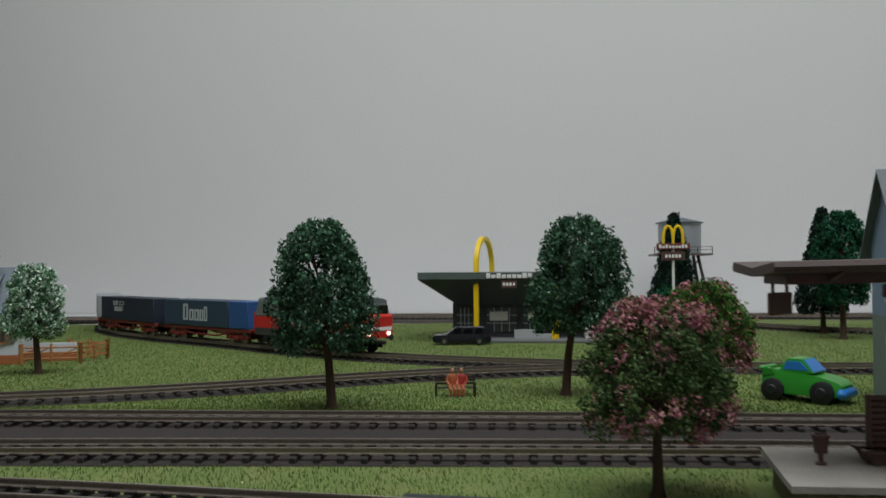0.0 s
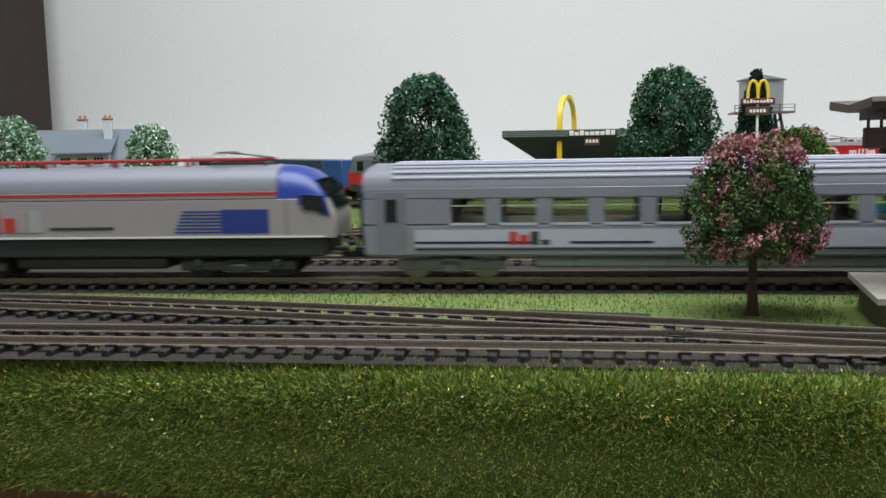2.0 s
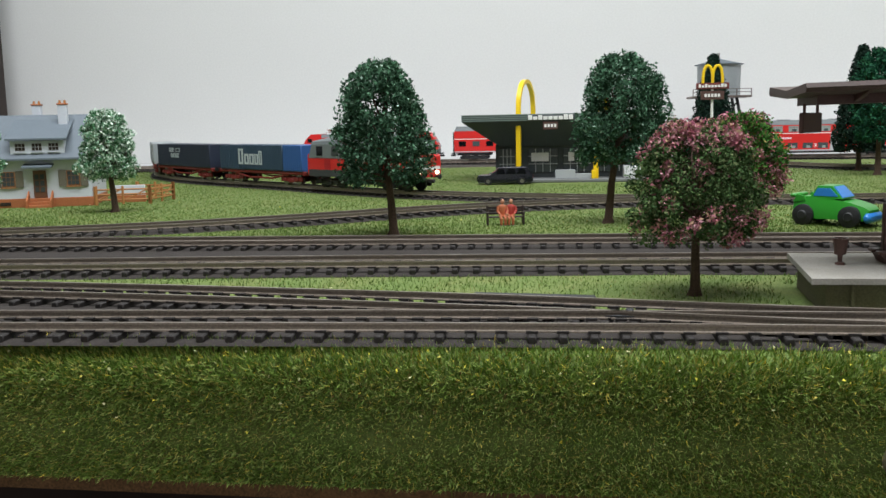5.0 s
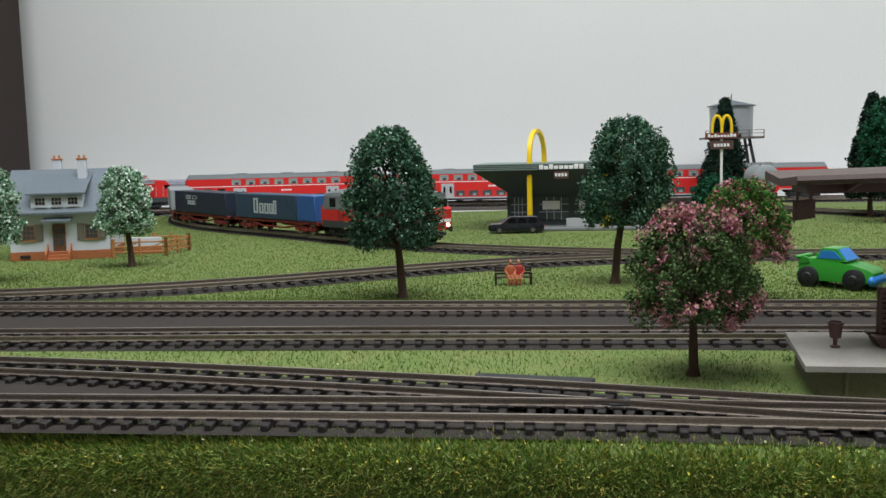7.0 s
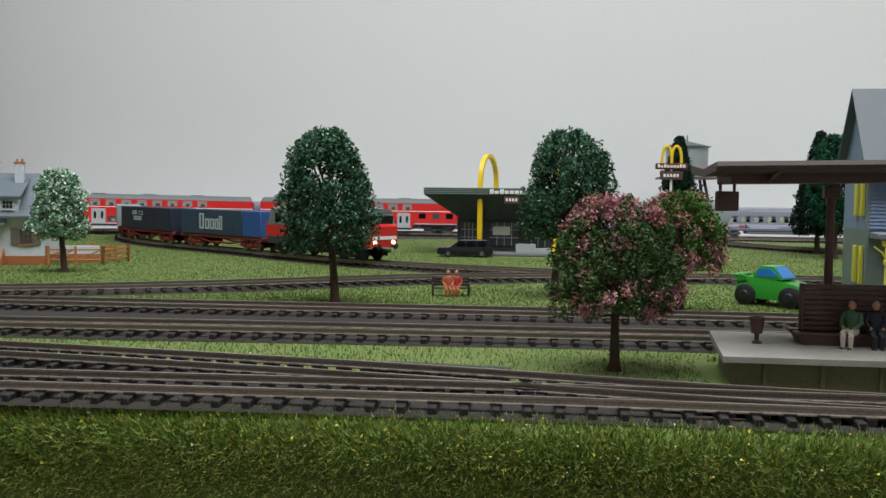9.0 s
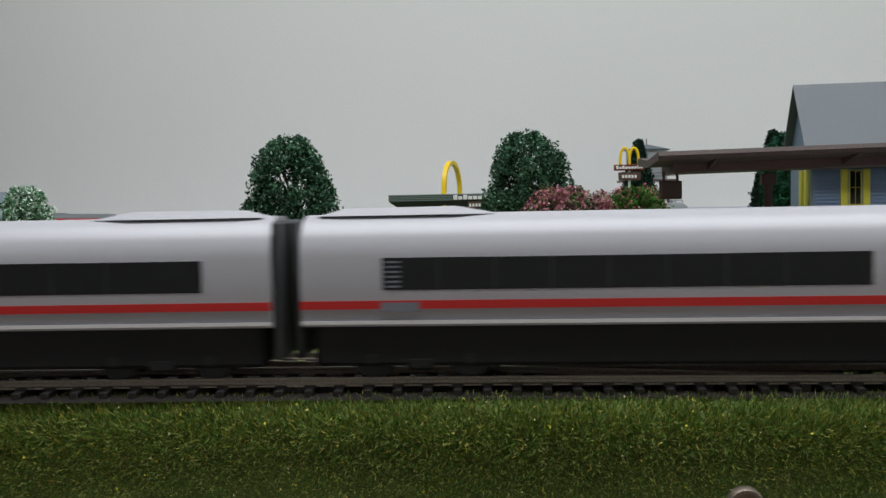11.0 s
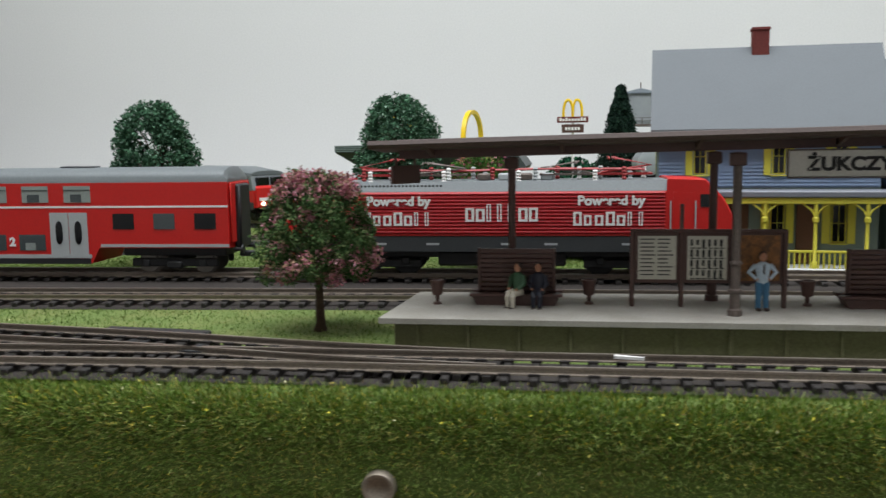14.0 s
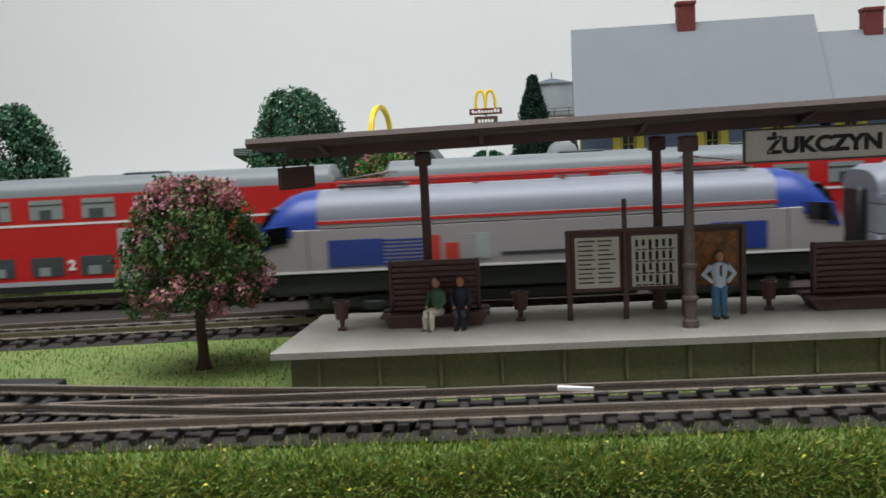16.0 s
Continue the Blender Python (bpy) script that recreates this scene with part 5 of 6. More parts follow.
for x in (0.2015, 0.226, 0.2505, 0.275, 0.2995, 0.324, 0.349, 0.3805):
    p = G().tube([(x, 0.4204, 0.0045), (x, 0.4204, 0.008), (x, 0.4204, 0.0085), (x, 0.4204, 0.028), (x, 0.4204, 0.0285), (x, 0.4204, 0.0305), (x, 0.4204, 0.031), (x, 0.4204, 0.0376)], [0.0014, 0.0014, 0.001, 0.0009, 0.0016, 0.0016, 0.001, 0.001], 8).obj("porch_post", LEMON, bh)
    for s in (-1, 1):
        G().tube([(x + s * 0.0003, 0.4204, 0.031), (x + s * 0.0022, 0.4204, 0.0345), (x + s * 0.006, 0.4204, 0.0374)], 0.0005, 5).obj("bracket", LEMON, p)
for x0, x1 in ((0.2505, 0.275), (0.275, 0.2995), (0.324, 0.349)):
    r = G().box(x0 + 0.001, x1 - 0.001, 0.4198, 0.421, 0.0125, 0.0138, 0.0002).obj("railing", LEMON, bh)
    for k in range(9):
        xx = x0 + 0.002 + (x1 - x0 - 0.004) * k / 8
        G().box(xx - 0.0004, xx + 0.0004, 0.42, 0.4208, 0.0046, 0.0125).obj("baluster", LEMON, r)
G().box(0.1955, 0.197, 0.4378, 0.4395, 0, 0.084).obj("corner_board", SAGE, bh)


# ---- rolling stock; x forward, z up from the rail heads ----
def both(fn):
    for s in (-1, 1):
        fn(s)


def plate(name, x0, x1, s, w, z0, z1, material, parent, d=0.0004, b=0.0, label=""):
    """A thin panel on the side s of a body of half width w."""
    a, c = sorted((s * (w - 0.0006), s * (w + d)))
    return G().box(x0, x1, a, c, z0, z1, b).obj(name, material, parent, label)


def word_bars(th, x, bw, s, w, z, h, material, d):
    """One unread sign as a plain open frame of four bars."""
    t = min(bw * 0.3, h * 0.22)
    for a, c, za, zb in ((x, x + t, z, z + h), (x + bw - t, x + bw, z, z + h), (x + t, x + bw - t, z, z + t * 0.8), (x + t, x + bw - t, z + h - t * 0.8, z + h)):
        plate("lettering_bar", a, c, s, w, za, zb, material, th, d)


def bogie(th, x, frame, wheel=0.0053, base=0.0145, axles=2, w=0.0125):
    bg = new("bogie", G().box(x - base / 2 - 0.0075, x + base / 2 + 0.0075, -w, -w + 0.002, 0.0035, 0.0078, 0.0006).box(x - base / 2 - 0.0075, x + base / 2 + 0.0075, w - 0.002, w, 0.0035, 0.0078, 0.0006).box(x - 0.004, x + 0.004, -w, w, 0.0045, 0.0085, 0.0006).box(x - 0.004, x + 0.004, -w - 0.0012, w + 0.0012, 0.0025, 0.0065, 0.0008).mesh("bogie", frame))
    bg.parent = th
    for k in range(axles):
        xx = x - base / 2 + base * k / (axles - 1)
        for s in (-1, 1):
            G().tube([(xx, s * 0.0072, wheel), (xx, s * 0.0079, wheel), (xx, s * 0.008, wheel), (xx, s * 0.0098, wheel)], [wheel + 0.0008, wheel + 0.0008, wheel, wheel * 0.98], 18).obj("wheel", BLACK if wheel > 0.0056 else STEEL, bg)
            G().box(xx - 0.0018, xx + 0.0018, s * w - 0.0011, s * w + 0.0011, wheel - 0.0016, wheel + 0.002, 0.0005).obj("axle_box", frame, bg)
    return bg


def buffers(th, x, s, w=0.0095, z=0.0122):
    for y in (-w, w):
        G().tube([(x, y, z), (x + s * 0.0042, y, z), (x + s * 0.0043, y, z), (x + s * 0.005, y, z)], [0.001, 0.001, 0.0024, 0.0022], 12).obj("buffer", BLACK, th)
    G().box(min(x, x + s * 0.0075), max(x, x + s * 0.0075), -0.0016, 0.0016, 0.0075, 0.0105, 0.0006).obj("coupling", BLACK, th)


def pantograph(th, x, z, turn, material, up=0.0045):
    p = new("pantograph", G().box(x - 0.012, x + 0.012, -0.0065, -0.0055, z, z + 0.0008).box(x - 0.012, x + 0.012, 0.0055, 0.0065, z, z + 0.0008).box(x - 0.0125, x - 0.0112, -0.0065, 0.0065, z, z + 0.0009).box(x + 0.0112, x + 0.0125, -0.0065, 0.0065, z, z + 0.0009).mesh("pantograph", material))
    p.parent = th
    for y in (-0.004, 0.004):
        G().tube([(x - turn * 0.011, y, z + 0.001), (x + turn * 0.012, y * 0.7, z + up * 0.55), (x - turn * 0.006, y * 0.5, z + up)], 0.0005, 5).obj("arm", material, p)
    for d in (-0.0015, 0.0015):
        G().tube([(x - turn * 0.006 + d, -0.011, z + up - 0.0008), (x - turn * 0.006 + d, -0.008, z + up), (x - turn * 0.006 + d, 0.008, z + up), (x - turn * 0.006 + d, 0.011, z + up - 0.0008)], 0.00045, 5).obj("collector", material, p)
    return p


def insulator(th, x, y, z, material, h=0.0042):
    pts, rr = [], []
    for k in range(9):
        pts.append((x, y, z + h * k / 8))
        rr.append(0.0013 if k % 2 else 0.0008)
    return G().tube(pts, rr, 8).obj("insulator", material, th)


def hull(poly, w, soft=0.0012):
    """A side outline (x, z) drawn across, with its edges rounded off."""
    cx = sum(p[0] for p in poly) / len(poly)
    cz = sum(p[1] for p in poly) / len(poly)
    rings = []
    for y, k in ((-w, soft), (-w + soft, 0.0), (w - soft, 0.0), (w, soft)):
        rings.append([(p[0] - math.copysign(min(k, abs(p[0] - cx)), p[0] - cx) * 0.8, y, p[1] - math.copysign(min(k, abs(p[1] - cz)), p[1] - cz) * 0.35) for p in poly])
    return G().loft(rings)


def roof_ring(x, w, zs, zr):
    return [(x, -w, zs), (x, -w * 0.97, zs + (zr - zs) * 0.4), (x, -w * 0.8, zs + (zr - zs) * 0.75), (x, -w * 0.45, zs + (zr - zs) * 0.96), (x, 0, zr), (x, w * 0.45, zs + (zr - zs) * 0.96), (x, w * 0.8, zs + (zr - zs) * 0.75), (x, w * 0.97, zs + (zr - zs) * 0.4), (x, w, zs)]


def silver_loco():
    th = thing("electric_locomotive", "grey and blue electric model locomotive with red roof lines", "locomotive")
    w = 0.0172
    hull([(-0.1045, 0.0172), (0.1045, 0.0172), (0.1052, 0.0235), (0.1045, 0.0285), (0.102, 0.0335), (-0.102, 0.0335), (-0.1045, 0.0285), (-0.1052, 0.0235)], w).obj("body", LOCOGREY, th)
    hull([(-0.0815, 0.0335), (0.0815, 0.0335), (0.0815, 0.0365), (-0.0815, 0.0365)], w - 0.0002, 0.0005).obj("upper_body", LOCOGREY, th)
    G().loft([roof_ring(x, w - 0.0004, 0.0365, 0.0468) for x in (-0.0815, 0.0815)]).obj("roof", SILVERLIGHT, th)
    for s in (-1, 1):
        G().loft([roof_ring(s * x, w - d, 0.0300, zr) for x, d, zr in ((0.0816, 0.0002, 0.0468), (0.088, 0.0004, 0.0464), (0.0935, 0.0008, 0.0446), (0.0975, 0.0014, 0.0415), (0.1005, 0.0022, 0.0375), (0.1028, 0.0032, 0.0330), (0.104, 0.0042, 0.0302))]).obj("cab_front", BLUE, th, "blue rounded cab front")
        G().loft([[(s * x, -y, z), (s * x, y, z), (s * (x - 0.003), y, z - 0.001), (s * (x - 0.003), -y, z - 0.001)] for x, y, z in ((0.1054, 0.0118, 0.0292), (0.1036, 0.0125, 0.0335), (0.1012, 0.0125, 0.0378), (0.0986, 0.0112, 0.0412))]).obj("windscreen", WINDOW, th)
        for y in (-0.0105, 0.0105):
            G().tube([(s * 0.1035, y, 0.0205), (s * 0.1047, y, 0.0205)], 0.0014, 10).obj("headlamp", DOORGREY, th)
        buffers(th, s * 0.104, s)
        for t in (-1, 1):
            G().prism([(s * 0.0992, 0.0268), (s * 0.1036, 0.0262), (s * 0.1015, 0.0345), (s * 0.0905, 0.0352), (s * 0.0905, 0.0308), (s * 0.0975, 0.0300)], "y", *sorted((t * (w - 0.0032), t * (w + 0.0003)))).obj("cab_side", BLUE, th)
            G().prism([(s * 0.0922, 0.0290), (s * 0.1022, 0.0278), (s * 0.0998, 0.0342), (s * 0.0922, 0.0350)], "y", *sorted((t * (w - 0.0030), t * (w + 0.0006)))).obj("cab_window", WINDOW, th)
            plate("blue_panel", *sorted((s * 0.078, s * 0.058)), t, w, 0.0195, 0.0292, BLUE, th, 0.0002)
            for k in range(7):
                plate("grille_bar", *sorted((s * 0.058, s * (0.038 + 0.0006 * k))), t, w, 0.0196 + 0.0014 * k, 0.0203 + 0.0014 * k, BLUE, th, 0.00015)
            plate("door_line", *sorted((s * 0.0855, s * 0.0852)), t, w, 0.0175, 0.0335, CHASSIS, th, 0.0001)
    for t in (-1, 1):
        plate("red_line", -0.0815, 0.0815, t, w - 0.0003, 0.0351, 0.0361, STRIPE, th, 0.0003)
        plate("white_line", -0.101, 0.101, t, w, 0.0176, 0.0184, WHITEINK, th, 0.0002)
        for k, (x, h, m) in enumerate(((0.028, 0.009, REDINK), (0.0215, 0.006, REDINK), (0.016, 0.009, LOCOGREY), (0.0105, 0.009, DOORGREY))):
            plate("emblem_bar", x * t + t * 0.012 - 0.0024, x * t + t * 0.012 + 0.0024, t, w, 0.0205, 0.0205 + h, m, th, 0.0003)
        plate("lettering_bar", min(t * 0.016, -t * 0.012), max(t * 0.016, -t * 0.012), t, w, 0.0212, 0.0224, CHASSIS, th, 0.0002)
    G().box(-0.101, 0.101, -0.0155, 0.0155, 0.0095, 0.0172, 0.0008).obj("underframe", CHASSIS, th)
    G().box(-0.033, 0.033, -0.0148, 0.0148, 0.0045, 0.0096, 0.001).obj("transformer", BLACK, th)
    for x in (-0.063, 0.063):
        bogie(th, x, CHASSIS, 0.0068, 0.034, 2, 0.0138)
    for x, t in ((-0.062, -1), (0.062, 1)):
        pantograph(th, x, 0.0472, t, IRON, 0.005)
    for k in range(6):
        insulator(th, -0.04 + 0.016 * k, 0.004 * (-1) ** k, 0.0462, INSUL, 0.003)
    for y in (-0.007, 0.007):
        G().tube([(-0.075, y, 0.0492), (0.075, y, 0.0492)], 0.0006, 6).obj("roof_line", INSUL, th)
    return th


def silver_coach():
    th = thing("passenger_coach", "silver-grey passenger coach with dark window band and blue lines", "coach", group="silver coaches")
    w, h = 0.0166, 0.1425
    G().box(-h, h, -w, w, 0.0095, 0.0227, 0.001).obj("body", SILVER, th)
    G().box(-h, h, -w, w, 0.0324, 0.0372, 0.0006).obj("upper_body", SILVER, th)
    for x0, x1 in [(-h, -0.1068)] + [(-0.0932 + 0.02 * k, -0.0868 + 0.02 * k) for k in range(10)] + [(0.1068, h)]:
        for t in (-1, 1):
            G().box(x0, x1, min(t * w, t * (w - 0.0012)), max(t * w, t * (w - 0.0012)), 0.0226, 0.0325).obj("pillar", SILVER, th)
    for t in (-1, 1):
        G().box(t * h - 0.0008 if t > 0 else -h, h if t > 0 else -h + 0.0008, -w + 0.0013, w - 0.0013, 0.0226, 0.0325).obj("end_wall", SILVER, th)
    for k in range(10):
        x = -0.09 + 0.02 * k
        G().box(x - 0.0022, x + 0.0022, -0.0135, -0.0025, 0.0227, 0.0258, 0.0006).box(x - 0.0022, x + 0.0022, 0.0045, 0.0135, 0.0227, 0.0258, 0.0006).obj("seat", SILVERLIGHT, th)
    G().loft([roof_ring(x, w - 0.0002, 0.0368, z) for x, z in ((-h, 0.0445), (-h + 0.003, 0.0465), (h - 0.003, 0.0465), (h, 0.0445))]).obj("roof", SILVERLIGHT, th)
    for y, z in ((0.0158, 0.0409), (0.0143, 0.0431), (0.0118, 0.0449), (0.0085, 0.0461), (0.004, 0.0466)):
        for t in (-1, 1):
            G().tube([(-h + 0.012, t * y, z), (h - 0.012, t * y, z)], 0.00055, 6).obj("roof_rib", PALEBAND, th)
    for s in (-1, 1):
        for k in range(11):
            x = -0.1 + 0.02 * k
            f = plate("window", x - 0.0075, x + 0.0075, s, w, 0.0219, 0.0229, PALEBAND, th, 0.0002)
            y0, y1 = sorted((s * (w - 0.0008), s * (w - 0.0004)))
            pane = G().box(x - 0.0067, x + 0.0067, y0, y1, 0.0228, 0.0323).obj("pane", CLEAR, f)
            pane.visible_shadow = False
            plate("vent_bar", x - 0.0066, x + 0.0066, s, w, 0.0295, 0.0299, DOORGREY, f, 0.0002)
        for x in (-0.131, 0.131):
            d = plate("door", x - 0.0062, x + 0.0062, s, w, 0.0102, 0.0352, SILVERLIGHT, th, 0.0003)
            plate("pane", x - 0.0024, x + 0.0024, s, w, 0.0235, 0.0325, WINDOW, d, 0.0005)
        plate("pale_band", -0.1215, 0.1215, s, w, 0.0132, 0.0202, PALEBAND, th, 0.0002)
        for a, c in ((-0.1215, -0.075), (-0.03, 0.012), (0.028, 0.06), (0.075, 0.1215)):
            plate("navy_line", a, c, s, w, 0.0146, 0.0156, NAVY, th, 0.0003)
        plate("lower_line", -0.1215, 0.1215, s, w, 0.0122, 0.0127, NAVY, th, 0.0003)
        for k, m in enumerate((REDINK, REDINK, CHASSIS, CHASSIS)):
            plate("emblem_bar", s * 0.085 - 0.0045 + s * -0.0042 * k, s * 0.085 - 0.0012 + s * -0.0042 * k, s, w, 0.0142, 0.0142 + (0.0052, 0.004, 0.0052, 0.002)[k], m, th, 0.0003)
        G().box(min(s * h, s * (h + 0.0035)), max(s * h, s * (h + 0.0035)), -0.0075, 0.0075, 0.011, 0.0385, 0.001).obj("gangway", BLACK, th)
        buffers(th, s * h, s)
    G().box(-0.07, 0.07, -0.0125, 0.0125, 0.0055, 0.0094, 0.0008).obj("underframe", CHASSIS, th)
    G().box(-0.078, 0.074, -0.0152, 0.0152, 0.0046, 0.0094, 0.0012).obj("side_fairing", SILVERLIGHT, th)
    for x in (-0.066, -0.03, 0.022, 0.058):
        for t in (-1, 1):
            plate("fairing_joint", x - 0.0002, x + 0.0002, t, 0.0152, 0.005, 0.0092, CHASSIS, th, 0.0001)
    for x in (-0.108, 0.108):
        bogie(th, x, SILVERLIGHT, 0.0052, 0.0285, 2, 0.0125)
    return th


def red_loco():
    th = thing("electric_locomotive", "red electric model locomotive with ribbed sides and white lettering", "locomotive")
    w = 0.0174
    hull([(-0.1055, 0.0195), (0.1055, 0.0195), (0.1065, 0.0245), (0.1, 0.0375), (0.092, 0.0465), (0.0755, 0.0472), (0.0755, 0.0412), (-0.0755, 0.0412), (-0.0755, 0.0472), (-0.092, 0.0465), (-0.1, 0.0375), (-0.1065, 0.0245)], w, 0.0009).obj("body", RED, th)
    hull([(-0.1055, 0.0118), (0.1055, 0.0118), (0.1062, 0.0195), (-0.1062, 0.0195)], w - 0.0001, 0.0006).obj("skirt", CHASSIS, th)
    G().loft([[(x, -w + 0.0006, 0.0412), (x, -w + 0.0035, 0.0462), (x, w - 0.0035, 0.0462), (x, w - 0.0006, 0.0412)] for x in (-0.0754, 0.0754)]).obj("roof", ROOFGREY, th)
    for s in (-1, 1):
        for k in range(12):
            z = 0.0208 + 0.0017 * k
            G().prism([(s * w, z), (s * (w + 0.0006), z + 0.0005), (s * (w + 0.0006), z + 0.0009), (s * w, z + 0.0014)], "x", -0.074, 0.074).obj("rib", REDDARK, th)
        for k in range(24):
            plate("roof_vent", -0.07 + 0.0018 * k, -0.069 + 0.0018 * k, s, w - 0.0022, 0.0422, 0.0446, CHASSIS, th, 0.0002)
        turn = pose(0, s * (w + 0.0008), 0, 90, 0, 0) if s < 0 else pose(0, s * (w + 0.0008), 0, 90, 0, 180)
        for cx in (-0.048, 0.05):
            letters("lettering", "Powered by", 0.0062, WHITEINK, th, turn @ pose(cx, 0.0366, 0), "white raised lettering", 0.0001, 1.0)
            for k in range(7):
                word_bars(th, -s * cx - 0.017 + 0.0049 * k, (0.0039, 0.0034, 0.0038, 0.0041, 0.0038, 0.0018, 0.0018)[k], s, w, 0.0248, (0.0066, 0.005, 0.005, 0.0066, 0.005, 0.0066, 0.0066)[k], WHITEINK, 0.0009)
        for k in range(7):
            word_bars(th, -0.0165 + 0.0049 * k, (0.0041, 0.0041, 0.0021, 0.0021, 0.0021, 0.0043, 0.0041)[k], s, w, 0.0268, (0.0066, 0.0062, 0.0085, 0.0085, 0.0085, 0.0066, 0.0066)[k], WHITEINK, 0.0009)
        for e in (-1, 1):
            plate("cab_window", *sorted((e * 0.0895, e * 0.0965)), s, w, 0.0335, 0.0395, WINDOW, th, 0.0003)
            d = plate("door", *sorted((e * 0.0775, e * 0.0865)), s, w, 0.0195, 0.0405, RED, th, 0.0003)
            for q in (0.0765, 0.0875):
                a = e * q
                G().tube([(a, s * (w + 0.0008), 0.0215), (a, s * (w + 0.0008), 0.0365)], 0.0004, 5).obj("handrail", DOORGREY, d)
        for x in (-0.06, -0.035, 0.0, 0.02, 0.055):
            plate("small_print", x, x + 0.006, s, w - 0.0002, 0.0152, 0.0162, DOORGREY, th, 0.0002)
    for e in (-1, 1):
        G().add([(e * 0.1038, -0.0145, 0.0312), (e * 0.1038, 0.0145, 0.0312), (e * 0.0972, 0.0135, 0.0412), (e * 0.0972, -0.0135, 0.0412), (e * 0.101, -0.0145, 0.0312), (e * 0.101, 0.0145, 0.0312), (e * 0.095, 0.0135, 0.0412), (e * 0.095, -0.0135, 0.0412)], [(0, 1, 2, 3), (4, 5, 6, 7), (0, 1, 5, 4), (2, 3, 7, 6), (0, 3, 7, 4), (1, 2, 6, 5)]).obj("windscreen", WINDOW, th)
        for y in (-0.0115, 0.0115):
            G().tube([(e * 0.105, y, 0.0245), (e * 0.1072, y, 0.0245)], 0.0016, 10).obj("headlamp", GLOWLAMP if e > 0 else DOORGREY, th)
        buffers(th, e * 0.106, e)
        pantograph(th, e * 0.057, 0.0485, e, INSUL, 0.0085)
        pantograph(th, e * 0.03, 0.0485, -e, IRON, 0.0065)
    for k in range(14):
        insulator(th, -0.066 + 0.0102 * k, (-0.008, 0.008, -0.003, 0.006)[k % 4], 0.0462, (INSUL, WHITEINK, DOORGREY)[k % 3], 0.0065)
    for k in range(8):
        insulator(th, -0.062 + 0.0175 * k, (-0.0125, 0.0125)[k % 2], 0.0455, (WHITEINK, DOORGREY)[k % 2], 0.0058)
    for k in range(4):
        G().box(-0.012 + 0.01 * k, -0.006 + 0.01 * k, -0.006, 0.004, 0.0462, 0.0495, 0.0006).obj("roof_box", (IRON, DOORGREY)[k % 2], th)
    for y in (-0.004, 0.009):
        G().tube([(-0.066, y, 0.0515), (-0.02, y * 0.6, 0.0508), (0.02, y, 0.0515), (0.066, y, 0.051)], 0.0005, 5).obj("roof_line", INSUL, th)
    G().box(-0.03, 0.03, -0.0145, 0.0145, 0.0045, 0.0117, 0.001).obj("transformer", BLACK, th)
    G().box(-0.1, 0.1, -0.012, 0.012, 0.0085, 0.0117, 0.0005).obj("underframe", BLACK, th)
    for x in (-0.062, 0.062):
        bogie(th, x, BLACK, 0.0068, 0.033, 2, 0.0138)
    return th


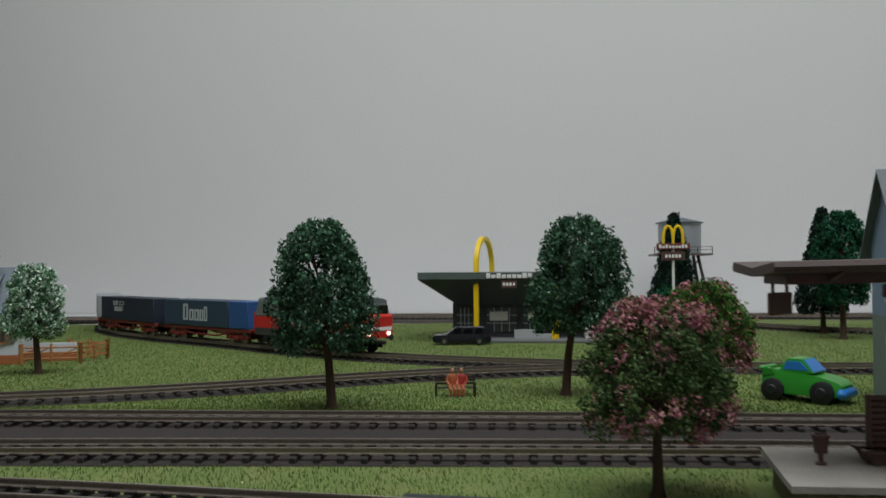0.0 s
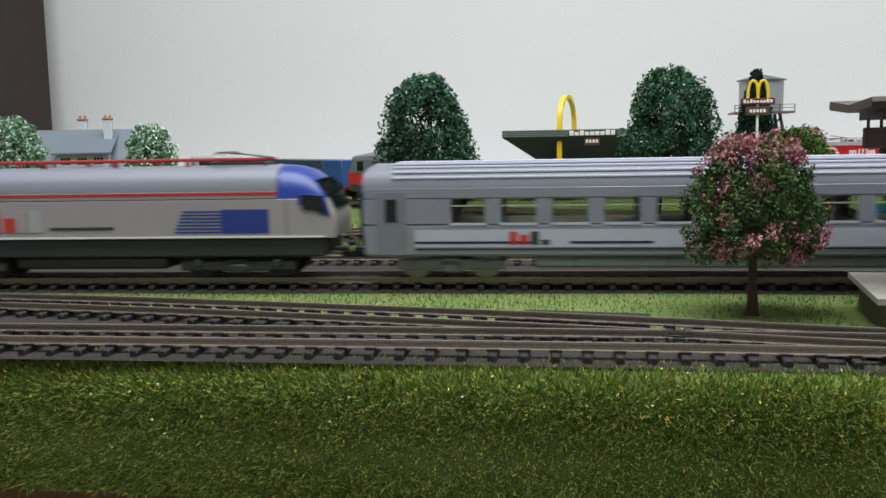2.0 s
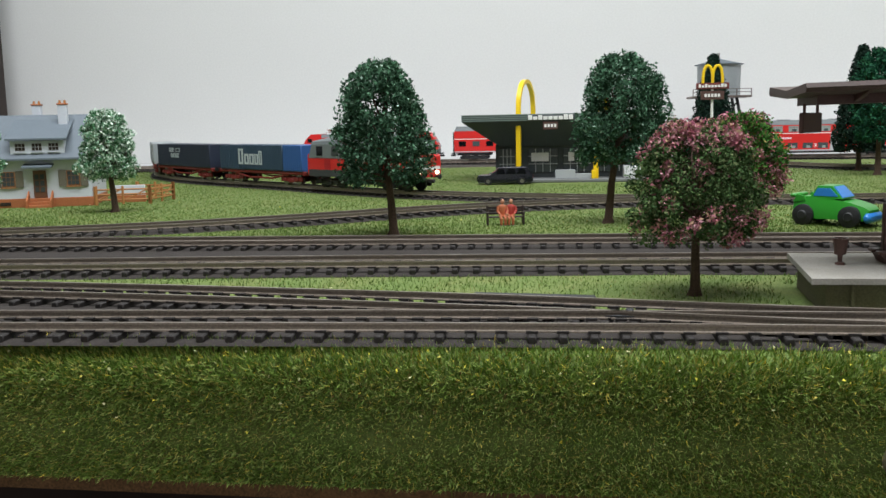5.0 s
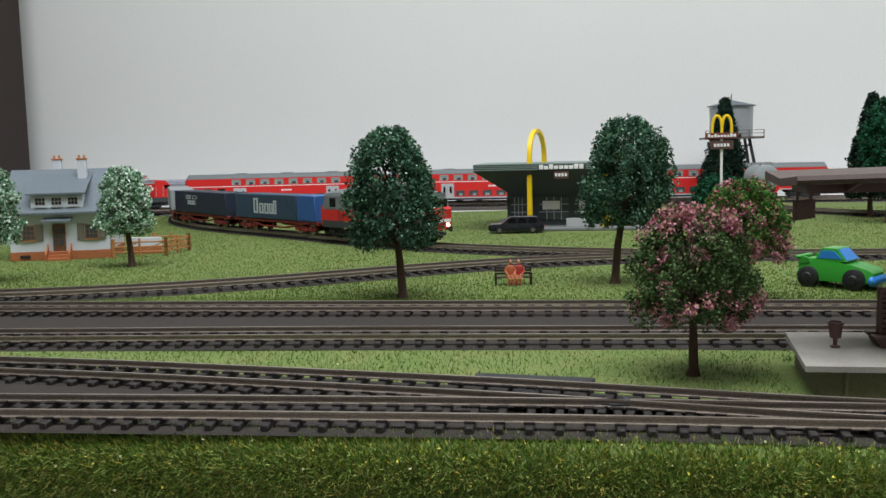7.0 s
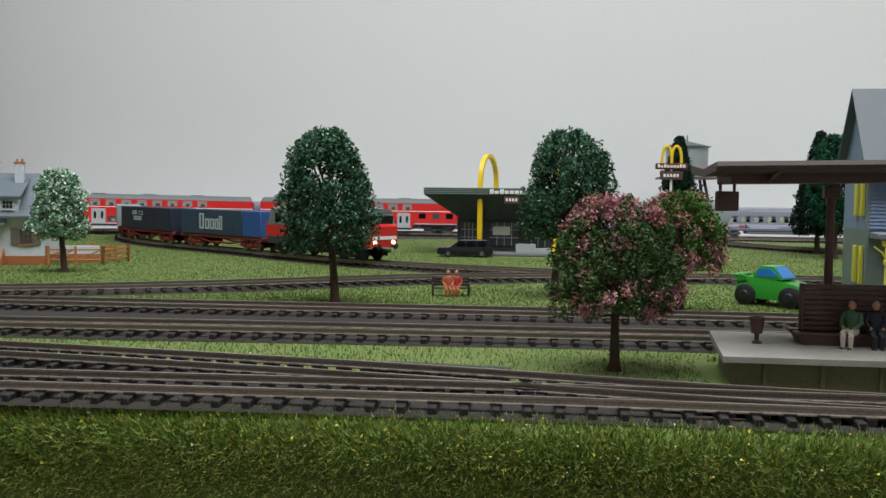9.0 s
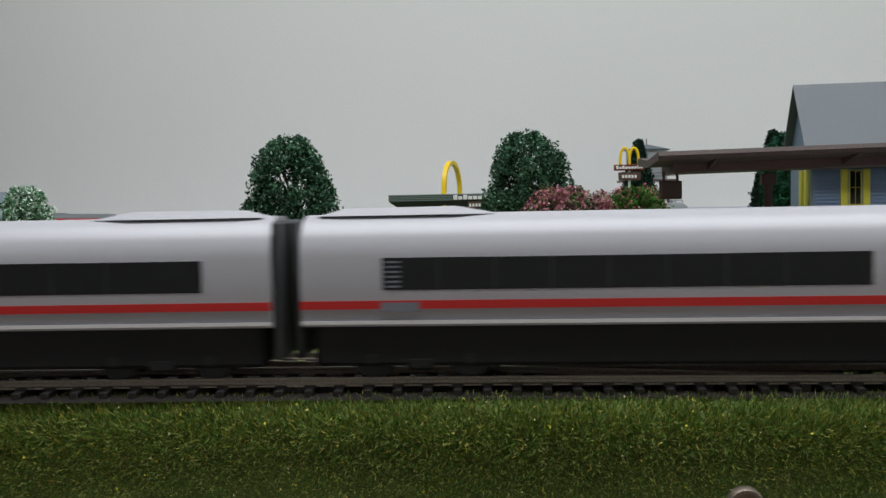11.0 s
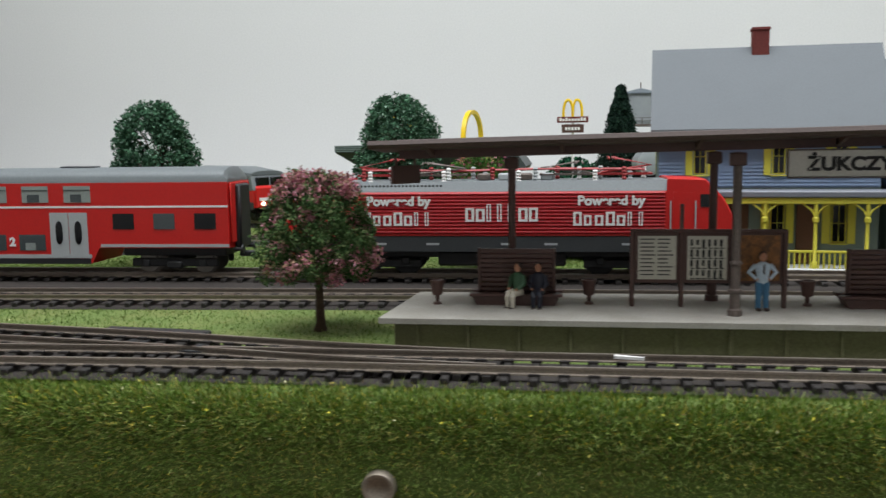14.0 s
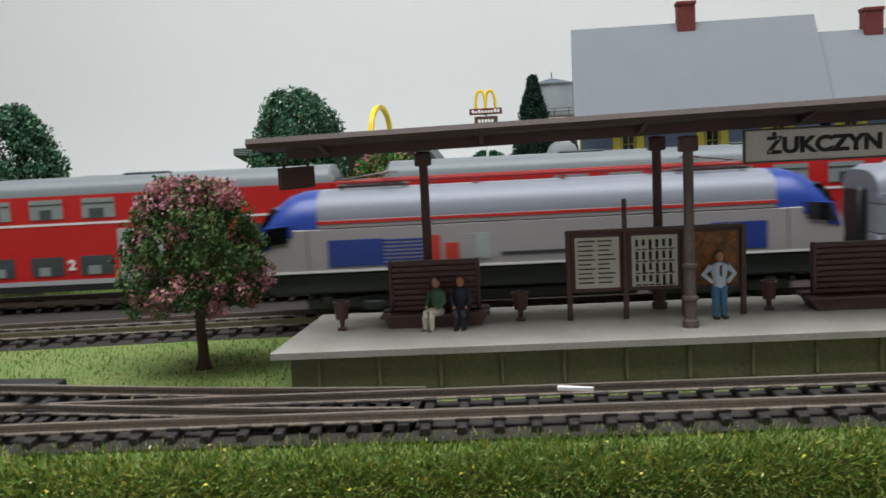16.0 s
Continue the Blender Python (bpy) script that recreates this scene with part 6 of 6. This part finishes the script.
def red_coach():
    th = thing("double_deck_coach", "red double-deck passenger coach with grey roof and doors", "coach", group="red double-deck coaches")
    w, h = 0.0162, 0.151
    side = [(-h, 0.0135), (-0.0855, 0.0135), (-0.0815, 0.0055), (0.0815, 0.0055), (0.0855, 0.0135), (h, 0.0135), (h, 0.047), (-h, 0.047)]
    rings = [[(p[0], y, p[1]) for p in side] for y in (-w, w)]
    G().loft(rings).obj("body", RED, th)
    G().loft([roof_ring(x, w - 0.0003, 0.0468, z) for x, z in ((-h, 0.05), (-h + 0.002, 0.0545), (h - 0.002, 0.0545), (h, 0.05))]).obj("roof", ROOFGREY, th)
    for x in (-0.07, 0.0, 0.07):
        G().box(x - 0.009, x + 0.009, -0.004, 0.004, 0.0543, 0.0552, 0.0004).obj("roof_hatch", CHASSIS, th)
    for s in (-1, 1):
        plate("white_line", -h, h, s, w, 0.0342, 0.0352, WHITEINK, th, 0.0002)
        plate("pale_line", -0.0815, 0.0815, s, w, 0.0082, 0.0102, DOORGREY, th, 0.0002)
        plate("skirt", -0.081, 0.081, s, w, 0.0052, 0.0081, BLACK, th, 0.0002)
        for e in (-1, 1):
            plate("pale_line", *sorted((e * 0.0865, e * h)), s, w, 0.014, 0.0155, DOORGREY, th, 0.0002)
            for x in (0.0985, 0.119, 0.1395):
                plate("window", e * x - 0.0053, e * x + 0.0053, s, w, 0.0232, 0.0312, (WINDOW, WINGREY)[x == 0.119], th, 0.0003)
            for q in (-1, 1):
                x = e * 0.0705 + q * 0.0049
                d = plate("door", x - 0.0047, x + 0.0047, s, w, 0.0084, 0.0318, DOORGREY, th, 0.0004)
                a = G()
                yy = sorted((s * (w + 0.0003), s * (w + 0.0007)))
                a.loft([[(x + 0.0018 * math.cos(t), y, 0.0215 + 0.006 * math.copysign(abs(math.sin(t)) ** 0.6, math.sin(t))) for t in np.linspace(0, 2 * math.pi, 17)[:-1]] for y in yy])
                a.obj("pane", WINDOW, d)
        for k in range(8):
            x = -0.0756 + 0.0216 * k
            f = plate("window", x - 0.0068, x + 0.0068, s, w, 0.037, 0.0455, WINPALE, th, 0.0003)
            plate("seat_shape", x - 0.004 + 0.0006 * (k % 3), x + 0.0022, s, w, 0.0372, 0.0412, WINGREY, f, 0.00045)
            plate("window_bar", x - 0.0067, x + 0.0067, s, w, 0.0432, 0.0436, CHASSIS, f, 0.0005)
        for k in range(6):
            x = -0.0512 + 0.0205 * k
            f = plate("window", x - 0.0068, x + 0.0068, s, w, 0.0122, 0.0205, WINGREY, th, 0.0003)
            plate("seat_shape", x - 0.0036, x + 0.001 + 0.0006 * (k % 4), s, w, 0.0124, 0.0162, WINPALE, f, 0.00045)
        for k in range(7):
            plate("lettering_bar", -0.008 + 0.0024 * k, -0.008 + 0.0024 * k + 0.0018, s, w, 0.0262, 0.0287, WHITEINK, th, 0.0003)
        letters("class_number", "2", 0.006, WHITEINK, th, (pose(0.041, -w - 0.0004, 0.0165, 90, 0, 0) if s < 0 else pose(-0.041, w + 0.0004, 0.0165, 90, 0, 180)), "white class number")
        G().box(min(s * h, s * (h + 0.0035)), max(s * h, s * (h + 0.0035)), -0.008, 0.008, 0.0125, 0.0455, 0.001).obj("gangway", BLACK, th)
        G().box(min(s * (h + 0.0005), s * (h + 0.0012)), max(s * (h + 0.0005), s * (h + 0.0012)), -0.0145, 0.0145, 0.016, 0.0465, 0.0003).obj("end_wall", RED, th)
        buffers(th, s * h, s)
    for x in (-0.122, 0.122):
        bogie(th, x, BLACK, 0.0052, 0.0285, 2, 0.0125)
        G().box(x - 0.026, x + 0.026, -0.012, 0.012, 0.009, 0.0134, 0.0006).obj("underframe", BLACK, th)
    return th


def ice_ring(x, w, z0, zs, zr):
    return [(x, -w * 0.93, z0), (x, -w, z0 + (zs - z0) * 0.3), (x, -w, zs), (x, -w * 0.93, zs + (zr - zs) * 0.45), (x, -w * 0.72, zs + (zr - zs) * 0.8), (x, -w * 0.35, zr), (x, w * 0.35, zr), (x, w * 0.72, zs + (zr - zs) * 0.8), (x, w * 0.93, zs + (zr - zs) * 0.45), (x, w, zs), (x, w, z0 + (zs - z0) * 0.3), (x, w * 0.93, z0)]


def ice_car(kind):
    """A coach of the high-speed train. end: with a streamlined nose towards +x; bistro: short window band and a blank side with a door."""
    end = kind == "end"
    label = {"end": "glossy white high-speed train end car with streamlined nose", "bistro": "glossy white high-speed train bistro car with a red marking", "mid": "glossy white high-speed train coach with black window band"}[kind]
    th = thing("high_speed_coach", label, "coach", group="high-speed train")
    w, h = 0.0168, 0.1238
    x1 = 0.06 if end else h
    U = 0.006
    z0, zs, zr = 0.0097 + U, 0.0297 + U, 0.0417 + U

    def narrow(x):
        k = max(0.0, (x - x1) / (0.132 - x1)) if end else 0.0
        return k, w * max(0.16, math.sqrt(max(0, 1 - k ** 2.6)))

    rings = [ice_ring(x, w, z0, zs, zr) for x in (-h, x1)]
    if end:
        for q in np.linspace(0.08, 1, 14):
            x = x1 + (0.132 - x1) * math.sin(q * math.pi / 2) ** 0.9
            k, ww = narrow(x)
            rings.append(ice_ring(x, ww, z0 - 0.002 * k, zs - (zs - 0.0175) * k ** 2.0, zr - (zr - 0.0205) * k ** 2.1))
    G().loft(rings).obj("body", ICEWHITE, th)
    bands = {"end": [(-0.1, 0.035)], "mid": [(-0.078, 0.104)], "bistro": [(-0.102, -0.066), (0.028, 0.104)]}[kind]
    doors = {"end": [0.0485], "mid": [-0.1115, 0.1145], "bistro": [0.0105]}[kind]
    for s in (-1, 1):
        rr = []
        for x in np.linspace(-h, 0.12 if end else h, 24):
            k, ww = narrow(x)
            y0, y1, dz = s * (ww - 0.001), s * (ww + 0.0002), -0.0026 * k + U + 0.0006
            rr.append([(x, y0, 0.0142 + dz), (x, y1, 0.0142 + dz), (x, y1, 0.0166 + dz), (x, y0, 0.0166 + dz)])
        G().loft(rr).obj("red_stripe", STRIPE, th)
        for a, c in bands:
            b = plate("window_band", a, c, s, w, 0.0202 + U, 0.0294 + U, WINDOW, th, 0.0002, 0.0001)
            for k in range(1, int((c - a) / 0.016)):
                plate("pane_joint", a + 0.016 * k - 0.0002, a + 0.016 * k + 0.0002, s, w, 0.0204 + U, 0.0292 + U, CHASSIS, b, 0.00025)
        a = bands[-1][0]
        plate("stripe_mark", a - 0.0005, a + 0.0105, s, w, 0.0141 + U, 0.0167 + U, SILVERLIGHT, th, 0.0004)
        for k in range(6):
            plate("number_bar", a + 0.001, a + 0.0052, s, w, 0.0209 + U + 0.0014 * k, 0.0215 + U + 0.0014 * k, SILVERLIGHT, th, 0.0004)
        for x in doors:
            yy = sorted((s * (w - 0.0005), s * (w + 0.0002)))
            G().loft([[(x + 0.0026 * math.cos(t), y, 0.0248 + U + 0.0063 * math.sin(t)) for t in np.linspace(0, 2 * math.pi, 21)[:-1]] for y in yy]).obj("door_window", WINDOW, th)
            for q in (-0.0068, 0.0068):
                plate("door_joint", x + q - 0.00015, x + q + 0.00015, s, w, 0.0095 + U, 0.0325 + U, SILVER, th, 0.00008)
            plate("door_top", x - 0.0068, x + 0.0068, s, w - 0.0006, 0.0334 + U, 0.0338 + U, CHASSIS, th, 0.0007)
            plate("step", x - 0.0065, x + 0.0065, s, w, 0.0101 + U, 0.0104 + U, CHASSIS, th, 0.0003)
        if kind == "bistro":
            for k in range(9):
                plate("marking_bar", -0.048 + 0.0036 * k, -0.0452 + 0.0036 * k, s, w, 0.0235 + U, 0.0235 + U + (0.004 if k % 3 else 0.0052), REDINK, th, 0.0002)
            for k in range(4):
                plate("marking_bar", -0.042 + 0.004 * k, -0.0395 + 0.004 * k, s, w, 0.0292 + U, 0.0302 + U, SILVER, th, 0.0002)
                plate("marking_bar", -0.04 + 0.004 * k, -0.0375 + 0.004 * k, s, w, 0.0205 + U, 0.0214 + U, SILVER, th, 0.0002)
        if end:
            rr = []
            for x in np.linspace(0.062, 0.118, 16):
                k, ww = narrow(x)
                za, zb = 0.0202 + U - 0.0018 * k, 0.0294 + U - 0.0115 * k ** 1.8
                y0, y1 = s * (ww - 0.003), s * (ww + 0.00025)
                rr.append([(x, y0, za), (x, y1, za), (x, y1, zb), (x, y0, zb)])
            G().loft(rr).obj("cab_window", WINDOW, th)
            if s > 0:
                G().loft([[(x, -y, za), (x, y, za), (x, y, 0.0158), (x, -y, 0.0158)] for x, y, za in ((0.084, 0.0145, 0.0072), (0.1, 0.0125, 0.0066), (0.112, 0.0095, 0.0074), (0.12, 0.0062, 0.0105))]).obj("chin_fairing", ICEWHITE, th)
            plate("stripe_mark", 0.08, 0.096, s, narrow(0.088)[1], 0.0116 + U, 0.0162 + U, SILVERLIGHT, th, 0.0007)
        plate("sill_line", -h, x1, s, w * 0.965, 0.0104 + U, 0.0115 + U, WHITEINK, th, 0.0004)
        # thin grey strip that paints a line of shade above the sill
        plate("painted_shade_line", -h, x1, s, w * 0.97, 0.0115 + U, 0.0118 + U, SILVER, th, 0.0002)
    G().box(-h + 0.003, x1 + (0.03 if end else -0.003), -0.0128, 0.0128, 0.0036, 0.0107 + U, 0.0012).obj("underframe", TYRE, th)
    for e in ((-1,) if end else (-1, 1)):
        x = e * 0.098
        zt = zr - 0.0003
        G().loft([[(x + e * a, -b, zt), (x + e * a, -b * 0.6, zt + t), (x + e * a, b * 0.6, zt + t), (x + e * a, b, zt)] for a, b, t in (((0.023, 0.009, 0.0016), (0.02, 0.0105, 0.0034), (-0.055, 0.0105, 0.0034), (-0.07, 0.0095, 0.003), (-0.082, 0.006, 0.0002)) if kind == "mid" and e > 0 else ((0.022, 0.0085, 0.0002), (0.014, 0.0095, 0.0022), (-0.018, 0.0095, 0.0024), (-0.03, 0.007, 0.0002)))]).obj("roof_fairing", ICEWHITE, th)
        G().box(min(e * h, e * (h + 0.0022)), max(e * h, e * (h + 0.0034)), -0.0148, 0.0148, 0.006, 0.0405 + U, 0.001).obj("gangway", CHASSIS, th)
    if kind == "mid":
        pantograph(th, 0.06, zr + 0.0031, 1, INSUL, 0.0042)
        for k in range(4):
            insulator(th, 0.042 + 0.012 * k, 0.003 * (-1) ** k, zr + 0.0029, INSUL, 0.0032)
        for y in (-0.004, 0.004):
            G().tube([(0.04, y, zr + 0.0062), (0.085, y, zr + 0.0062)], 0.0004, 5).obj("roof_line", INSUL, th)
    for x in (-0.09, 0.075 if end else 0.09):
        bogie(th, x, BLACK, 0.0057, 0.0285, 2, 0.0118)
    return th


def diesel_loco():
    th = thing("diesel_locomotive", "grey and red diesel model locomotive with lit lamps", "locomotive")
    w = 0.0172
    hull([(-0.0655, 0.0118), (0.0655, 0.0118), (0.0660, 0.0265), (-0.0660, 0.0265)], w, 0.0008).obj("body", RED, th)
    hull([(-0.0660, 0.0265), (0.0660, 0.0265), (0.0615, 0.0395), (-0.0615, 0.0395)], w, 0.0008).obj("upper_body", ROOFGREY, th)
    G().loft([roof_ring(x, w - 0.0006, 0.0394, z) for x, z in ((-0.0620, 0.043), (-0.0350, 0.0465), (0.0350, 0.0465), (0.0620, 0.043))]).obj("roof", ROOFGREY, th)
    for s in (-1, 1):
        for k in range(6):
            plate("grille", -0.033 + 0.0115 * k, -0.024 + 0.0115 * k, s, w, 0.0285, 0.0375, CHASSIS, th, 0.0003)
        for e in (-1, 1):
            plate("cab_window", *sorted((e * 0.0455, e * 0.0540)), s, w, 0.029, 0.0372, WINDOW, th, 0.0003)
            plate("door", *sorted((e * 0.0350, e * 0.0430)), s, w, 0.0165, 0.0262, REDDARK, th, 0.0003)
        plate("skirt", -0.0650, 0.0650, s, w, 0.0105, 0.0165, CHASSIS, th, 0.0004)
    for e in (-1, 1):
        hull([(e * 0.0663, 0.0118), (e * 0.0690, 0.0118), (e * 0.0690, 0.0285), (e * 0.0663, 0.0305)], w - 0.001, 0.0008).obj("nose", RED, th)
        G().box(min(e * 0.0693, e * 0.0697), max(e * 0.0693, e * 0.0697), -0.014, 0.014, 0.0178, 0.0205).obj("white_band", WHITEINK, th)
        for y in (-0.0075, 0.0075):
            G().box(min(e * 0.0627, e * 0.0663), max(e * 0.0627, e * 0.0663), y - 0.0062, y + 0.0062, 0.0298, 0.0376, 0.0005).obj("windscreen", WINDOW, th)
            G().tube([(e * 0.0690, y * 1.4, 0.0155), (e * 0.0703, y * 1.4, 0.0155)], 0.0016, 10).obj("headlamp", GLOWLAMP, th)
        buffers(th, e * 0.0690, e)
    G().box(-0.02, 0.02, -0.0145, 0.0145, 0.0048, 0.0117, 0.001).obj("fuel_tank", BLACK, th)
    for x in (-0.041, 0.041):
        bogie(th, x, BLACK, 0.0058, 0.024, 2, 0.0138)
    return th


def container_wagon(boxes, label):
    """A flat wagon with containers: rows of x0, x1, material, and the sizes of pale bars on its sides."""
    th = thing("container_wagon", label, "freight wagon", group="container wagons")
    h = 0.076
    G().box(-h, h, -0.0022, 0.0022, 0.0085, 0.0125, 0.0004).obj("spine", OXIDE, th)
    for s in (-1, 1):
        G().box(-h, h, min(s * 0.0112, s * 0.0132), max(s * 0.0112, s * 0.0132), 0.0102, 0.0128, 0.0004).obj("side_sill", OXIDE, th)
        G().tube([(-0.05, s * 0.012, 0.0102), (-0.02, s * 0.0122, 0.0058), (0.02, s * 0.0122, 0.0058), (0.05, s * 0.012, 0.0102)], 0.0009, 6).obj("truss", OXIDE, th)
        G().box(min(s * (h - 0.002), s * h), max(s * (h - 0.002), s * h), -0.0135, 0.0135, 0.0095, 0.0132, 0.0004).obj("head_beam", OXIDE, th)
        buffers(th, s * h, s)
    for k in range(6):
        x = -0.065 + 0.026 * k
        G().box(x - 0.0012, x + 0.0012, -0.0132, 0.0132, 0.0098, 0.0126, 0.0003).obj("crossbar", OXIDE, th)
    for x in (-0.052, 0.052):
        bogie(th, x, OXIDE, 0.0052, 0.0205, 2, 0.0115)
    for x0, x1, m, bars in boxes:
        c = G().box(x0, x1, -0.0142, 0.0142, 0.0132, 0.0378, 0.0005).obj("container", m, th)
        n = int((x1 - x0) / 0.0035)
        for s in (-1, 1):
            for k in range(n):
                x = x0 + 0.002 + (x1 - x0 - 0.004) * (k + 0.5) / n
                plate("corrugation", x - 0.0008, x + 0.0008, s, 0.0142, 0.0145, 0.0366, m, c, 0.0003)
            for bx, bz, bw, bh in bars:
                word_bars(c, -s * bx - bw / 2, bw, s, 0.0142, bz, bh, PALEINK, 0.0005)
    return th


def tank_wagon():
    th = thing("tank_wagon", "grey model tank wagon on the back siding", "tank wagon")
    rings = []
    for x, r in ((-0.0465, 0.004), (-0.0461, 0.0125), (-0.044, 0.0165), (0.044, 0.0165), (0.0461, 0.0125), (0.0465, 0.004)):
        rings.append([(x, r * math.cos(a), 0.0335 + r * math.sin(a)) for a in np.linspace(0, 2 * math.pi, 25)[:-1]])
    G().loft(rings).obj("tank", TANKGREY, th)
    G().tube([(0, 0, 0.0495), (0, 0, 0.053)], 0.005, 14).obj("dome", TANKGREY, th)
    G().box(-0.052, 0.052, -0.0125, 0.0125, 0.0095, 0.0125, 0.0006).obj("frame", BLACK, th)
    for x in (-0.035, 0.035):
        G().prism([(-0.011, 0.0125), (0.011, 0.0125), (0.0142, 0.0255), (0.008, 0.0192), (-0.008, 0.0192), (-0.0142, 0.0255)], "x", x - 0.0015, x + 0.0015).obj("saddle", BLACK, th)
    for y in (-0.007, 0.007):
        G().tube([(-0.04, y, 0.0485), (-0.04, y, 0.0525), (0.04, y, 0.0525), (0.04, y, 0.0485)], 0.0005, 5).obj("walkway_rail", IRON, th)
    for s in (-1, 1):
        buffers(th, s * 0.052, s)
    for x in (-0.034, 0.034):
        bogie(th, x, BLACK, 0.0052, 0.019, 2, 0.0115)
    return th


# ---- standing freight train and tank wagon ----
dl = diesel_loco()
s_nose = LINE_F.near(-0.102, 0.684)
sF = s_nose + 0.074
dl.matrix_basis = LINE_F.car(sF, 0.041) @ pose(0, 0, 0, 0, 0, 180)
w1 = container_wagon([(-0.0735, 0.042, SLATEBLUE, [(-0.032, 0.0185, 0.0085, 0.0155), (-0.0212, 0.0185, 0.0075, 0.0105), (-0.0118, 0.0185, 0.0075, 0.0105), (-0.0032, 0.0185, 0.0062, 0.0105), (0.0042, 0.0185, 0.0055, 0.0135)]), (0.043, 0.0735, MIDBLUE, [])], "oxide red wagon with slate blue and blue containers")
w1.matrix_basis = LINE_F.car(sF + 0.075 + 0.083, 0.052) @ pose(0, 0, 0, 0, 0, 180)
w2 = container_wagon([(-0.0735, 0.0735, NAVY, [(-0.034, 0.0292, 0.0042, 0.0044), (-0.029, 0.0292, 0.0042, 0.0044), (-0.024, 0.0292, 0.0042, 0.0044), (-0.011, 0.0292, 0.012, 0.004), (-0.030, 0.0228, 0.0042, 0.0048), (-0.025, 0.0228, 0.0022, 0.0048), (-0.021, 0.0228, 0.0042, 0.0048), (-0.016, 0.0228, 0.0042, 0.0048), (-0.011, 0.0228, 0.0042, 0.0048)])], "oxide red wagon with a long navy container")
w2.matrix_basis = LINE_F.car(sF + 0.075 + 0.083 + 0.163, 0.052) @ pose(0, 0, 0, 0, 0, 180)
w3 = container_wagon([(-0.0735, 0.0735, TANKGREY, [])], "oxide red wagon with a long silver-grey container")
w3.matrix_basis = LINE_F.car(sF + 0.075 + 0.083 + 0.326, 0.052) @ pose(0, 0, 0, 0, 0, 180)
tw = tank_wagon()
tw.matrix_basis = LINE_G.car(LINE_G.near(0.241, 1.2), 0.021) @ Matrix.Diagonal((0.62, 1, 1, 1))

# ---- the moving trains: cars with their half length between bogies and their place behind the train's nose ----
SILVER_TRAIN = [(silver_loco(), 0.063, 0.1184)]
coach = silver_coach()
for k in range(4):
    SILVER_TRAIN.append((coach if k == 0 else copy_thing(coach, Matrix()), 0.108, 0.23 + 0.148 + 0.2975 * k))
RED_TRAIN = [(red_loco(), 0.062, 0.117)]
RED_TRAIN[0][0].scale = (1.05, 1, 1)
coach = red_coach()
coach.scale = (1.06, 1, 1)
for k in range(3):
    RED_TRAIN.append((coach if k == 0 else copy_thing(coach, Matrix()), 0.129, 0.234 + 0.181 + 0.342 * k))
lead = ice_car("end")
FAST_TRAIN = [(lead, 0.082, 0.131, 0), (ice_car("bistro"), 0.09, 0.26 + 0.1275, 0), (ice_car("mid"), 0.09, 0.26 + 0.3825, 0), (copy_thing(lead, Matrix()), 0.082, 0.26 + 0.51 + 0.129, 180)]


def motions():
    times = [k * 0.25 for k in range(65)]
    lc, ld = LINE_C, LINE_D
    s1, s2 = lc.near(0.08, 0.328), lc.near(-0.122, 0.317)
    silver = [(0, s1 - 0.404), (1.0, s1), (1.5, s2), (2.0, s2 + 0.207), (2.5, s2 + 0.428), (3.2, s2 + 0.694), (5.5, lc.near(-0.604, 1.416)), (7.6, lc.near(0.245, 1.46)), (15.5, lc.long + lc.near(0.266, 0.33) + 0.003), (16, lc.long + lc.near(0.05, 0.326) + 0.003)]
    r0 = ld.near(-0.539, 1.374)
    red = [(0, r0 - 0.228 * 5.5), (5.5, r0), (7.5, r0 + (ld.near(-0.096, 0.387) - r0) * 2 / 7 - 0.028), (12.5, ld.near(-0.1, 0.387)), (13.0, ld.near(0.012, 0.391)), (13.5, ld.near(0.125, 0.394)), (14.0, ld.near(0.232, 0.395)), (14.5, ld.near(0.339, 0.395)), (15.0, ld.near(0.453, 0.395)), (16, ld.near(0.453, 0.395) + 0.222)]
    for train, line, keys in ((SILVER_TRAIN, lc, silver), (RED_TRAIN, ld, red)):
        kt, ks = [k[0] for k in keys], [k[1] for k in keys]
        for car, half, behind in train:
            walk(car, [(t, line.car(float(np.interp(t, kt, ks)) - behind + 2 * line.long, half, True)) for t in times])
    la = LINE_A

    def nose(t):
        def run(u):
            return 0.23 + 0.392 * (u - 11) + 0.3 * max(0.0, u - 13.0) ** 2 + float(np.interp(u, [11, 11.5, 12, 12.5, 13], [-0.003, 0.003, 0.005, -0.002, -0.004]))
        if t <= 8.4:
            return run(8.9)
        if t < 9.4:
            return run(8.9) + 0.196 * (t - 8.4) ** 2
        if t <= 13.7:
            return run(t)
        u = min(t, 14.7) - 13.7
        return run(13.7) + 0.8 * u - 0.4 * u * u

    base = la.near(0.0, 0.2055)
    for car, half, behind, turn in FAST_TRAIN:
        walk(car, [(t, la.car(base + nose(t) - behind, half) @ pose(0, 0, 0, 0, 0, turn)) for t in times])


motions()
